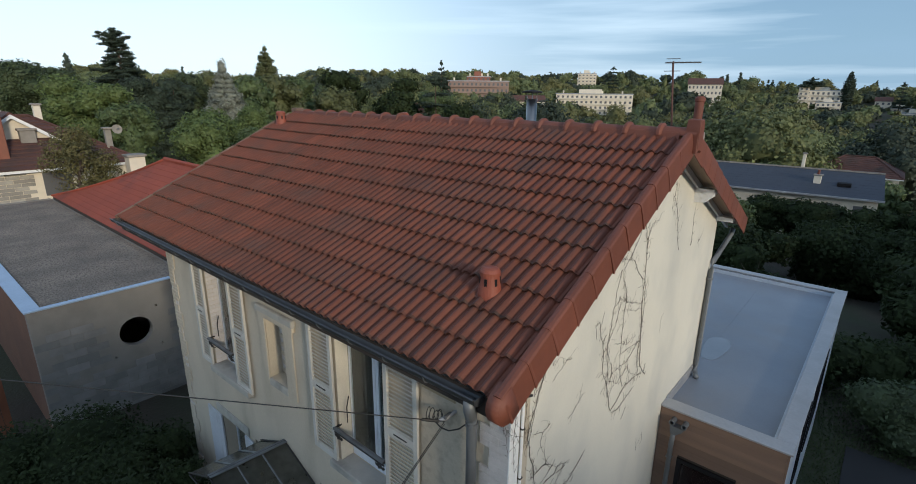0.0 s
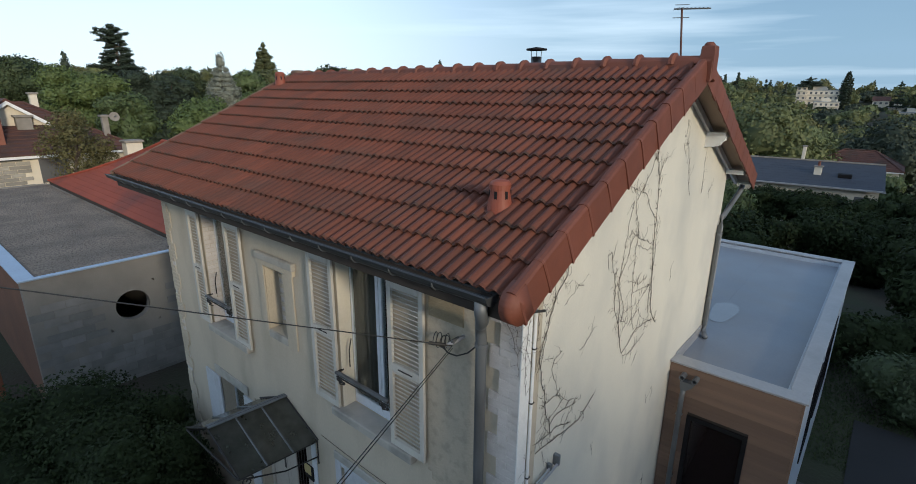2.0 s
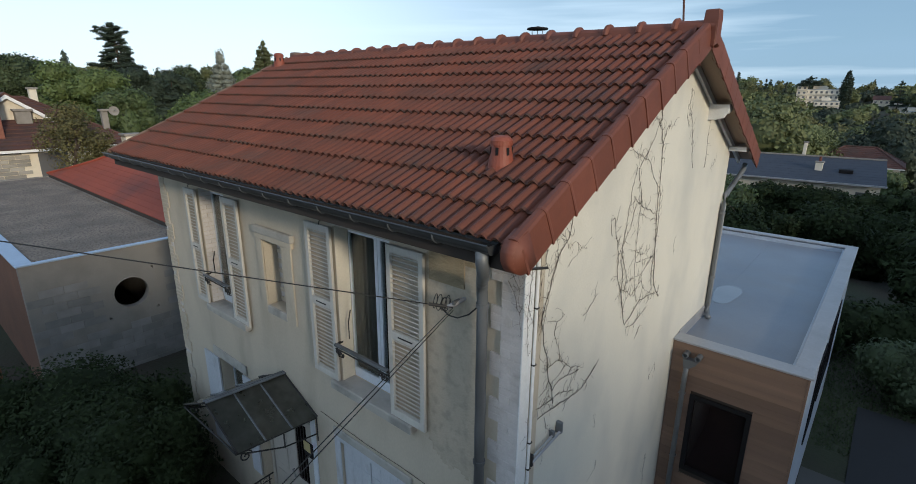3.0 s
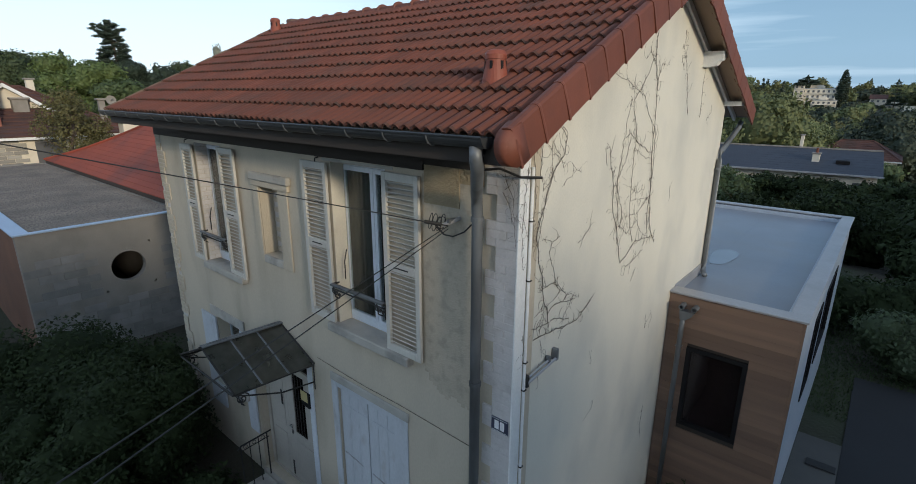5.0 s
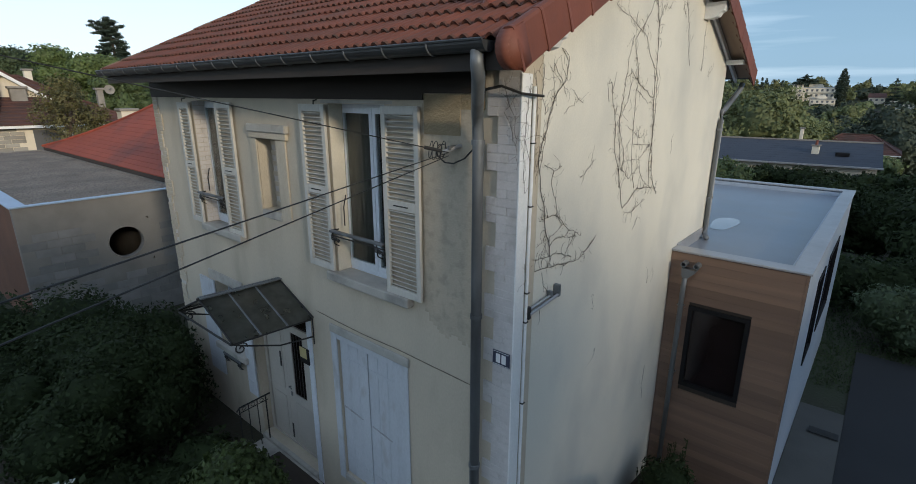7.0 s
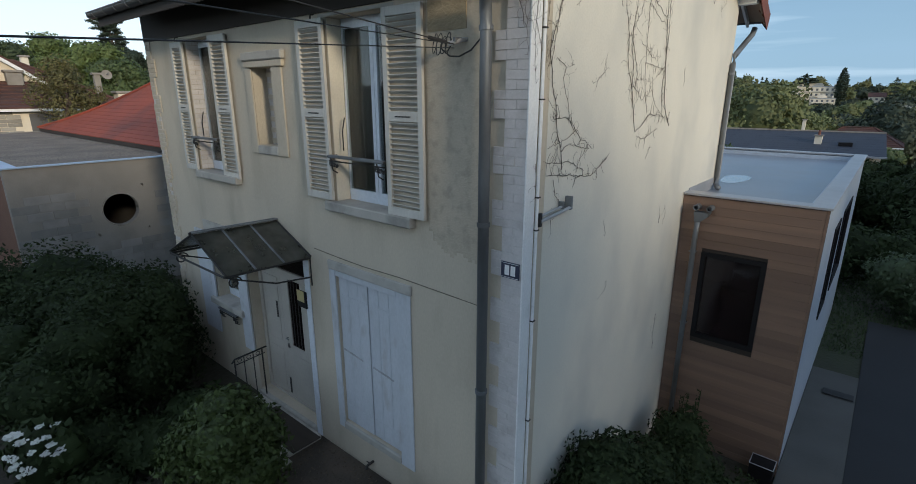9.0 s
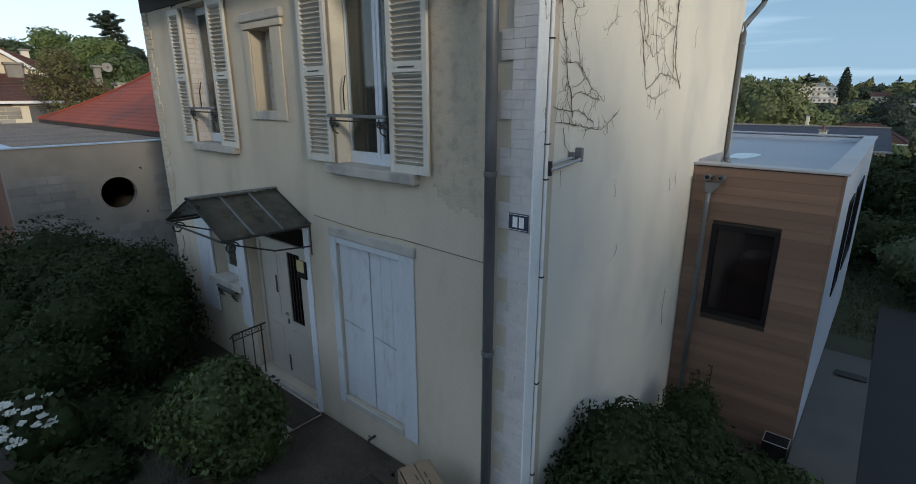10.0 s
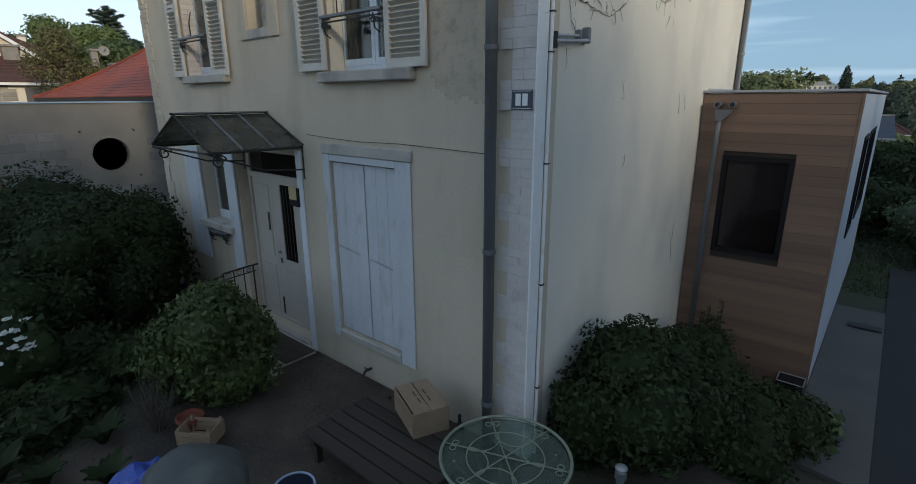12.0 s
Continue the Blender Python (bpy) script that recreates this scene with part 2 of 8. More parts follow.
COPING = material("lacquered_coping", (0.46, 0.46, 0.475), (0.39, 0.39, 0.405), 0.4, metal=0.3, scale=1.5, fine=20, bump=0.05,
                  stain=(0.33, 0.33, 0.34), stain_scale=1.2)
MEMBRANE = material("roof_membrane", (0.27, 0.295, 0.345), (0.205, 0.225, 0.265), 0.34, scale=0.8, fine=30, bump=0.1, dist=0.004,
                    stain=(0.24, 0.24, 0.25), stain_scale=0.9, stain_lo=0.5, stain_hi=0.8)
PUDDLE = material("rain_water", (0.30, 0.33, 0.37), (0.27, 0.30, 0.34), 0.05, scale=1, fine=4, bump=0.0, spec=1.0)
PANEL_BLUE = material("pale_panel", (0.50, 0.55, 0.62), (0.45, 0.50, 0.57), 0.55, scale=0.8, fine=12, bump=0.05)
DARK_FRAME = material("anthracite_frame", (0.012, 0.011, 0.012), (0.017, 0.016, 0.017), 0.6, scale=3, fine=30, bump=0.05, spec=0.15)
# room dimness is put into this dark colour
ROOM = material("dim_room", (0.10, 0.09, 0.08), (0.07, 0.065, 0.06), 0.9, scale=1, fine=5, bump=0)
CURTAIN = material("net_curtain", (0.155, 0.125, 0.10), (0.105, 0.085, 0.07), 0.9, scale=2, fine=14, bump=0.3, dist=0.01, stretch=(9, 1, 0.2), local=True)
BLOCK = material("concrete_block", (0.285, 0.272, 0.258), (0.20, 0.192, 0.185), 0.95, scale=3, fine=45, bump=0.5, dist=0.008,
                 stain=(0.16, 0.15, 0.14), stain_scale=1.0, stain_lo=0.5, stain_hi=0.8, obrand=0.14)
RENDERED = material("grey_render", (0.295, 0.272, 0.245), (0.225, 0.21, 0.19), 0.95, scale=1.5, fine=40, bump=0.4, dist=0.008,
                    stain=(0.15, 0.135, 0.12), stain_scale=0.9, stain_lo=0.5, stain_hi=0.85)
GRAVEL = material("roof_gravel", (0.37, 0.30, 0.235), (0.17, 0.14, 0.115), 0.95, scale=0.9, fine=21, bump=1.0, dist=0.05,
                  stain=(0.115, 0.098, 0.083), stain_scale=17.0, stain_lo=0.47, stain_hi=0.68)
BLUE_COPING = material("blue_coping", (0.42, 0.53, 0.68), (0.36, 0.46, 0.60), 0.4, metal=0.2, scale=2, fine=20, bump=0.05)
ORANGE_ROOF = material("orange_roof_tile", (0.35, 0.070, 0.032), (0.265, 0.055, 0.029), 0.8, scale=1.0, fine=9, bump=0.5, dist=0.02,
                       stain=(0.15, 0.048, 0.036), stain_scale=0.5, stain_lo=0.5, stain_hi=0.8, island=0.05)
BROWN_ROOF = material("brown_roof_tile", (0.125, 0.055, 0.042), (0.085, 0.042, 0.035), 0.85, scale=1.2, fine=12, bump=0.5, dist=0.03,
                      stain=(0.06, 0.04, 0.033), stain_scale=0.6, island=0.12)
SLATE = material("slate_roof", (0.055, 0.063, 0.085), (0.043, 0.050, 0.068), 0.6, scale=0.8, fine=6, bump=0.3, dist=0.02, stretch=(1, 1, 3))
RED_BRICK = material("red_brick", (0.30, 0.12, 0.075), (0.21, 0.085, 0.06), 0.9, scale=2, fine=14, bump=0.4, dist=0.01, obrand=0.15)
PALE_WALL = material("pale_facade", (0.78, 0.70, 0.56), (0.68, 0.61, 0.50), 0.9, scale=0.3, fine=3, bump=0.05, obrand=0.08)
FAR_GLASS = material("far_window", (0.14, 0.14, 0.145), (0.10, 0.10, 0.105), 0.3, scale=0.5, fine=2, bump=0)
ASPHALT = material("asphalt", (0.030, 0.031, 0.034), (0.022, 0.023, 0.025), 0.9, scale=0.8, fine=60, bump=0.5, dist=0.006)
PAVING = material("concrete_path", (0.108, 0.104, 0.096), (0.070, 0.068, 0.063), 0.92, scale=1, fine=40, bump=0.4, dist=0.006)
EARTH = material("garden_ground", (0.058, 0.046, 0.033), (0.036, 0.030, 0.023), 0.95, scale=0.7, fine=12, bump=0.9, dist=0.03,
                 stain=(0.036, 0.048, 0.021), stain_scale=0.13, stain_lo=0.42, stain_hi=0.6)
GRASS = material("grass_blades", (0.055, 0.080, 0.028), (0.040, 0.060, 0.022), 0.8, scale=0.6, fine=5, bump=0, island=0.3, translucent=0.2)
BARK = material("bark", (0.12, 0.09, 0.065), (0.08, 0.06, 0.045), 0.95, scale=4, fine=20, bump=0.8, dist=0.03, stretch=(1, 1, 0.3))
LEAF_SHRUB = material("leaf_shrub", (0.078, 0.104, 0.030), (0.048, 0.070, 0.021), 0.6, scale=0.9, fine=6, bump=0, island=0.35, translucent=0.15, spec=0.3)
LEAF = material("leaf_green", (0.120, 0.158, 0.060), (0.076, 0.110, 0.042), 0.65, scale=0.35, fine=2, bump=0, island=0.35, translucent=0.25)
LEAF_DARK = material("leaf_dark", (0.040, 0.056, 0.020), (0.025, 0.037, 0.014), 0.75, scale=0.6, fine=3, bump=0, island=0.35, translucent=0.15, spec=0.2)
LEAF_MID = material("leaf_mid", (0.072, 0.098, 0.040), (0.048, 0.070, 0.029), 0.7, scale=0.35, fine=2, bump=0, island=0.35, translucent=0.15)
LEAF_SPARSE = material("leaf_sparse", (0.185, 0.165, 0.062), (0.125, 0.120, 0.048), 0.65, scale=0.5, fine=3, bump=0, island=0.4, translucent=0.3)
LEAF_LIGHT = material("leaf_light", (0.15, 0.195, 0.060), (0.11, 0.155, 0.050), 0.65, scale=0.5, fine=3, bump=0, island=0.3, translucent=0.3)
LEAF_OLIVE = material("leaf_olive", (0.135, 0.145, 0.058), (0.10, 0.112, 0.045), 0.65, scale=0.5, fine=3, bump=0, island=0.3, translucent=0.25)
NEEDLE = material("cedar_needles", (0.038, 0.058, 0.034), (0.028, 0.042, 0.026), 0.75, scale=0.6, fine=3, bump=0, island=0.3, translucent=0.1)
NEEDLE_BLUE = material("spruce_needles", (0.27, 0.28, 0.225), (0.19, 0.205, 0.165), 0.75, scale=0.8, fine=3, bump=0, island=0.3, translucent=0.1)
WOODS = material("wood_foliage", (0.175, 0.190, 0.070), (0.105, 0.125, 0.050), 0.75, scale=0.11, fine=0.5, bump=0, island=0.25, translucent=0.12)
WOODS_DARK = material("wood_foliage_dark", (0.050, 0.066, 0.040), (0.036, 0.050, 0.031), 0.75, scale=0.11, fine=0.5, bump=0, island=0.25, translucent=0.08)
WOODS_OLIVE = material("wood_foliage_olive", (0.19, 0.180, 0.068), (0.125, 0.130, 0.050), 0.75, scale=0.11, fine=0.5, bump=0, island=0.25, translucent=0.12)
WOODS_PALE = material("wood_foliage_pale", (0.185, 0.215, 0.090), (0.125, 0.155, 0.066), 0.75, scale=0.11, fine=0.5, bump=0, island=0.25, translucent=0.12)
PETAL = material("white_petals", (0.80, 0.80, 0.76), (0.72, 0.73, 0.68), 0.6, scale=5, fine=20, bump=0, translucent=0.2)
CABLE = material("black_cable", (0.018, 0.018, 0.018), (0.026, 0.025, 0.024), 0.6, scale=5, fine=40, bump=0)
VINE = material("dead_vine", (0.085, 0.07, 0.055), (0.06, 0.05, 0.042), 0.95, scale=8, fine=50, bump=0.4, dist=0.003)
CRATE = material("raw_crate_wood", (0.33, 0.235, 0.15), (0.24, 0.175, 0.115), 0.8, scale=3, fine=25, bump=0.2, dist=0.002, stretch=(0.4, 3, 3))
OLD_WOOD = material("old_grey_wood", (0.056, 0.043, 0.032), (0.030, 0.024, 0.019), 0.9, scale=2, fine=25, bump=0.5, dist=0.005, stretch=(0.3, 3, 3), obrand=0.2)
STEEL = material("stainless_steel", (0.30, 0.30, 0.30), (0.24, 0.24, 0.24), 0.32, metal=1.0, scale=2, fine=20, bump=0.03)
YELLOW = material("yellow_card", (0.55, 0.46, 0.22), (0.48, 0.40, 0.20), 0.8, scale=2, fine=20, bump=0)
ENAMEL = material("blue_enamel", (0.05, 0.055, 0.09), (0.04, 0.045, 0.075), 0.35, scale=5, fine=30, bump=0.05)
BLUE_PLASTIC = material("blue_plastic", (0.05, 0.09, 0.42), (0.04, 0.07, 0.34), 0.45, scale=3, fine=20, bump=0.1)
GLASS = glass("window_glass", (0.80, 0.84, 0.84))
# the reddish film stands in for the dim room seen through the pane
GLASS_DARK = glass("dark_glass", (0.42, 0.36, 0.36), face=0.045, dirt_and_dim=0.5, film=(0.055, 0.040, 0.040))
GLASS_TABLE = glass("table_glass", (0.75, 0.85, 0.80), rough=0.12, dirt_and_dim=0.30, film=(0.20, 0.26, 0.23))
GLASS_GREEN = glass("old_canopy_glass", (0.50, 0.52, 0.46), rough=0.15, dirt_and_dim=0.72, film=(0.150, 0.148, 0.125))


# ---- mesh helpers ----
def part(name, bm, mat, parent=None, label="", smooth=False):
    """Links a bmesh as one mesh object, under parent if there is one."""
    me = bpy.data.meshes.new(name)
    bmesh.ops.recalc_face_normals(bm, faces=bm.faces)
    if smooth:
        for f in bm.faces:
            f.smooth = True
    bm.to_mesh(me)
    bm.free()
    me.materials.append(mat)
    ob = new(name, me)
    ob.parent = parent
    if label:
        ob["label"] = label
    return ob


def piece(name, me, m, parent):
    ob = new(name, me)
    ob.parent = parent
    ob.matrix_basis = m
    return ob


def thing(name, label, category, at=(0, 0, 0), group="", kind=""):
    ob = new(name)
    ob.location = at
    return tagged(ob, label, category, group, kind)


def mesh_of(bm, mat, name="piece", smooth=False):
    me = bpy.data.meshes.new(name)
    bmesh.ops.recalc_face_normals(bm, faces=bm.faces)
    if smooth:
        for f in bm.faces:
            f.smooth = True
    bm.to_mesh(me)
    bm.free()
    me.materials.append(mat)
    return me


def box(bm, x0, x1, y0, y1, z0, z1, bevel=0.0, m=None):
    vs = [bm.verts.new((x, y, z)) for x in (x0, x1) for y in (y0, y1) for z in (z0, z1)]
    fs = [bm.faces.new([vs[i] for i in q]) for q in ((0, 1, 3, 2), (4, 6, 7, 5), (0, 4, 5, 1), (2, 3, 7, 6), (0, 2, 6, 4), (1, 5, 7, 3))]
    if bevel:
        es = list({e for f in fs for e in f.edges})
        r = bmesh.ops.bevel(bm, geom=es, offset=bevel, segments=1, affect="EDGES")
        vs = list({v for f in r["faces"] for v in f.verts} | {v for v in vs if v.is_valid})
    if m is not None:
        for v in vs:
            v.co = m @ v.co
    return vs


def boxed(*a, **k):
    bm = bmesh.new()
    box(bm, *a, **k)
    return bm


def prism(bm, outline, axis, a, b):
    """A polygon, given as (u, v) pairs, drawn out along an axis from a to b."""
    def co(u, v, w):
        return {"x": (w, u, v), "y": (u, w, v), "z": (u, v, w)}[axis]
    p = [bm.verts.new(co(u, v, a)) for u, v in outline]
    q = [bm.verts.new(co(u, v, b)) for u, v in outline]
    n = len(p)
    bm.faces.new(p)
    bm.faces.new(q[::-1])
    for i in range(n):
        bm.faces.new((p[i], q[i], q[(i + 1) % n], p[(i + 1) % n]))


def tube(bm, pts, r, seg=8, caps=True, taper=None):
    pts = [Vector(p) for p in pts]
    rings = []
    up = Vector((0.13, 0.31, 0.94))
    for i, p in enumerate(pts):
        d = (pts[min(i + 1, len(pts) - 1)] - pts[max(i - 1, 0)]).normalized()
        a = d.cross(up)
        if a.length < 0.05:
            a = d.cross(Vector((1, 0, 0)))
        a.normalize()
        b = d.cross(a)
        rr = r if taper is None else r + (taper - r) * i / max(1, len(pts) - 1)
        rings.append([bm.verts.new(p + rr * (math.cos(t) * a + math.sin(t) * b)) for t in (2 * math.pi * k / seg for k in range(seg))])
    for A, B in zip(rings, rings[1:]):
        for k in range(seg):
            bm.faces.new((A[k], A[(k + 1) % seg], B[(k + 1) % seg], B[k]))
    if caps and seg > 2:
        bm.faces.new(rings[0])
        bm.faces.new(rings[-1][::-1])


def tubed(*a, **k):
    bm = bmesh.new()
    tube(bm, *a, **k)
    return bm


def lathe(bm, profile, seg=20, at=(0, 0, 0)):
    """A profile of (radius, height) pairs turned round the upright through at."""
    rings = []
    for r, z in profile:
        rings.append([bm.verts.new((at[0] + r * math.cos(2 * math.pi * k / seg), at[1] + r * math.sin(2 * math.pi * k / seg), at[2] + z)) for k in range(seg)])
    for A, B in zip(rings, rings[1:]):
        for k in range(seg):
            bm.faces.new((A[k], A[(k + 1) % seg], B[(k + 1) % seg], B[k]))
    bm.faces.new(rings[0][::-1])
    bm.faces.new(rings[-1])


def holed(bm, u0, u1, z0, z1, t0, t1, holes, axis="y"):
    """A wall with openings through it: u along the wall, t through it."""
    us = sorted({u0, u1, *(h[0] for h in holes), *(h[1] for h in holes)})
    zs = sorted({z0, z1, *(h[2] for h in holes), *(h[3] for h in holes)})
    def co(u, t, z):
        return (u, t, z) if axis == "y" else (t, u, z)
    cache = {}
    def v(u, t, z):
        key = (u, t, z)
        if key not in cache:
            cache[key] = bm.verts.new(co(u, t, z))
        return cache[key]
    def solid(i, j):
        if not (0 <= i < len(us) - 1 and 0 <= j < len(zs) - 1):
            return False
        cu, cz = (us[i] + us[i + 1]) / 2, (zs[j] + zs[j + 1]) / 2
        return not any(a < cu < b and c < cz < d for a, b, c, d in holes)
    for i in range(len(us) - 1):
        for j in range(len(zs) - 1):
            if not solid(i, j):
                continue
            a, b, c, d = us[i], us[i + 1], zs[j], zs[j + 1]
            for t in (t0, t1):
                bm.faces.new((v(a, t, c), v(b, t, c), v(b, t, d), v(a, t, d)))
            for (di, dj), (p, q) in (((-1, 0), ((a, c), (a, d))), ((1, 0), ((b, c), (b, d))), ((0, -1), ((a, c), (b, c))), ((0, 1), ((a, d), (b, d)))):
                if not solid(i + di, j + dj):
                    bm.faces.new((v(p[0], t0, p[1]), v(q[0], t0, q[1]), v(q[0], t1, q[1]), v(p[0], t1, p[1])))


def quads_object(name, verts, mat, parent=None, extra=None):
    """One mesh of loose quads from an array of n x 4 x 3, with triangles of extra = (verts, faces) added."""
    verts = np.asarray(verts, dtype=np.float32)
    n = len(verts)
    v = verts.reshape(-1, 3)
    me = bpy.data.meshes.new(name)
    ev, ef = extra if extra is not None else (np.zeros((0, 3), np.float32), np.zeros((0, 3), np.int32))
    me.vertices.add(len(v) + len(ev))
    me.vertices.foreach_set("co", np.concatenate([v, np.asarray(ev, np.float32)]).ravel())
    loops = np.concatenate([np.arange(4 * n, dtype=np.int32), (np.asarray(ef, np.int32) + 4 * n).ravel()])
    me.loops.add(len(loops))
    me.loops.foreach_set("vertex_index", loops)
    starts = np.concatenate([np.arange(n, dtype=np.int32) * 4, 4 * n + 3 * np.arange(len(ef), dtype=np.int32)])
    me.polygons.add(len(starts))
    me.polygons.foreach_set("loop_start", starts)
    me.update(calc_edges=True)
    me.validate()
    me.materials.append(mat)
    ob = new(name, me)
    ob.parent = parent
    return ob


def leaf_quads(rng, centres, outward, size, droop=0.0, width=0.55, scatter=0.5):
    """Leaf-shaped quads at the centres, turned at random but leaning outward."""
    n = len(centres)
    nrm = outward / (np.linalg.norm(outward, axis=1, keepdims=True) + 1e-9) + rng.normal(0, scatter, (n, 3))
    nrm /= np.linalg.norm(nrm, axis=1, keepdims=True) + 1e-9
    a = rng.normal(0, 1, (n, 3))
    a[:, 2] -= droop
    a -= nrm * (a * nrm).sum(1, keepdims=True)
    a /= np.linalg.norm(a, axis=1, keepdims=True) + 1e-9
    b = np.cross(nrm, a)
    s = (size * rng.uniform(0.65, 1.35, n))[:, None]
    bend = nrm * s * 0.18
    return np.stack([centres - a * s * 0.6, centres + b * s * width * 0.6 - bend + a * s * 0.05, centres + a * s * 0.65, centres - b * s * width * 0.6 - bend + a * s * 0.05], axis=1)


def ico(sub=2):
    bm = bmesh.new()
    bmesh.ops.create_icosphere(bm, subdivisions=sub, radius=1.0)
    v = np.array([p.co[:] for p in bm.verts])
    f = np.array([[p.index for p in q.verts] for q in bm.faces])
    bm.free()
    return v, f


ICO_FINE, ICO_LOW = ico(2), ico(1)


def blobs_crown(rng, blobs, leaf, density=1.0, core=0.80, droop=0.0, width=0.55, cores=True, scatter=0.5, coarse=False):
    """Leaves over a set of ellipsoids (x, y, z, rx, ry, rz), with dark inner masses so that the crown isn't see-through everywhere."""
    Q, EV, EF, off = [], [], [], 0
    ICO_V, ICO_F = ICO_LOW if coarse else ICO_FINE
    for x, y, z, rx, ry, rz in blobs:
        area = 4 * math.pi * ((rx * ry) ** 1.6 / 3 + (rx * rz) ** 1.6 / 3 + (ry * rz) ** 1.6 / 3) ** (1 / 1.6)
        n = max(12, int(density * area / (leaf * leaf * 0.42)))
        d = rng.normal(0, 1, (n, 3))
        d /= np.linalg.norm(d, axis=1, keepdims=True)
        if coarse:
            d[:, 2] = np.where(d[:, 2] < -0.35, -d[:, 2], d[:, 2])      # no leaves on the underside, deep in the wood
        lump = 1 + 0.16 * np.sin(d[:, 0] * 5 + x * 3) * np.cos(d[:, 1] * 4 + y) + 0.12 * np.sin(d[:, 2] * 6 + z * 2 + d[:, 0] * 3)
        rad = (lump * rng.uniform(0.78, 1.10, n))[:, None]
        c = np.array((x, y, z)) + d * rad * np.array((rx, ry, rz))
        Q.append(leaf_quads(rng, c, d / np.array((rx, ry, rz)) * min(rx, ry, rz), leaf, droop, width, scatter))
        if cores:
            l2 = 1 + 0.16 * np.sin(ICO_V[:, 0] * 5 + x * 3) * np.cos(ICO_V[:, 1] * 4 + y) + 0.12 * np.sin(ICO_V[:, 2] * 6 + z * 2 + ICO_V[:, 0] * 3)
            EV.append(np.array((x, y, z)) + ICO_V * (l2 * core)[:, None] * np.array((rx, ry, rz)))
            EF.append(ICO_F + off)
            off += len(ICO_V)
    extra = (np.concatenate(EV), np.concatenate(EF)) if cores else None
    return np.concatenate(Q), extra


# ---- ground ----
def smooth(a, b, v):
    t = min(1.0, max(0.0, (v - a) / (b - a)))
    return t * t * (3 - 2 * t)


def ground_z(x, y):
    near = -0.20 - 0.75 * smooth(0.5, 5.0, y + 0.75 * min(max(x, -1), 4)) * smooth(-3.5, 0.2, x)
    d = math.hypot(x, y)
    right = smooth(-0.55, 0.75, (y + 0.45 * x) / max(d, 1))          # 1 towards the valley, 0 along the street
    valley = -(5.0 * smooth(14, 55, d) + 9.0 * smooth(55, 130, d)) * right
    hill = (6.0 * right + 6.0) * smooth(230, 440, d) + 6.0 * smooth(440, 540, d) + 3.0 * (1 - right) * smooth(20, 90, d)
    hill += 16.0 * smooth(60, 220, -x) * smooth(120, 260, d) * smooth(0.5, 0.66, y / max(d, 1))
    return near + valley + hill


def ground_mesh():
    def axis(neg, pos):
        a, v, s = [0.0], 0.0, 0.45
        while v < pos:
            v += s
            s *= 1.0 if v < 12 else 1.11
            a.append(v)
        b, v, s = [], 0.0, 0.45
        while v < neg:
            v += s
            s *= 1.0 if v < 12 else 1.11
            b.append(-v)
        return b[::-1] + a
    xs, ys = axis(3000, 3000), axis(3000, 3000)
    vs = [(x, y, ground_z(x, y) + 0.02 * noise.noise((x * 0.9, y * 0.9, 0.3))) for y in ys for x in xs]
    nx = len(xs)
    fs = [(j * nx + i, j * nx + i + 1, (j + 1) * nx + i + 1, (j + 1) * nx + i) for j in range(len(ys) - 1) for i in range(nx - 1)]
    me = bpy.data.meshes.new("ground")
    me.from_pydata(vs, [], fs)
    me.materials.append(EARTH)
    for p in me.polygons:
        p.use_smooth = True
    return tagged(new("ground", me), "dark garden soil and worn grass sloping to a valley", "ground", kind="structure")


ground_mesh()


# ---- the house ----
HX0, HX1, HY1 = -7.96, -0.07, 6.28          # footprint: x from HX0 to HX1, y from 0 to HY1
RIDGE_Y, EAVE_Y, EAVE_Z, SLOPE = 3.20, -0.57, 6.05, 0.47
ANG = math.atan(SLOPE)
house = thing("house", "two-storey cream stucco house with a red clay tile roof", "house")


def roof_z(y):
    return EAVE_Z + SLOPE * ((y if y < RIDGE_Y else 2 * RIDGE_Y - y) - EAVE_Y)


# openings of the front: u0, u1, z0, z1
WIN_A, WIN_B, WIN_C = (-2.76, -1.785, 3.51, 5.58), (-6.40, -5.51, 3.57, 5.58), (-6.42, -5.62, 1.30, 2.50)
NICHE, DOOR, GSHUT = (-4.46, -3.96, 4.09, 5.10), (-5.25, -3.62, -0.06, 2.56), (-2.90, -1.765, 0.36, 2.52)
bm = bmesh.new()
holed(bm, HX0, HX1, -0.4, 6.16, 0.0, 0.30, [WIN_A, WIN_B, WIN_C, NICHE, DOOR, GSHUT])
part("wall", bm, STUCCO, house, "stained cream stucco front wall")
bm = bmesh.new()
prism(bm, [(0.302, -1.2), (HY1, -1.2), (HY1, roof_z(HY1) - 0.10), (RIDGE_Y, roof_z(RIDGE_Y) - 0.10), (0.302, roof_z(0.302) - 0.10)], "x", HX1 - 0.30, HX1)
part("wall", bm, GABLE_SUNLIT, house, "cream gable wall with dead creeper, coloured paler for sunlight")
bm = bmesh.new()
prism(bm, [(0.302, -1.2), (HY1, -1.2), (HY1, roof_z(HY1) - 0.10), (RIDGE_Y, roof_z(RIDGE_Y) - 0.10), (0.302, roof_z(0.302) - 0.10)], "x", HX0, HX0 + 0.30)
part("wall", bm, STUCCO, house)
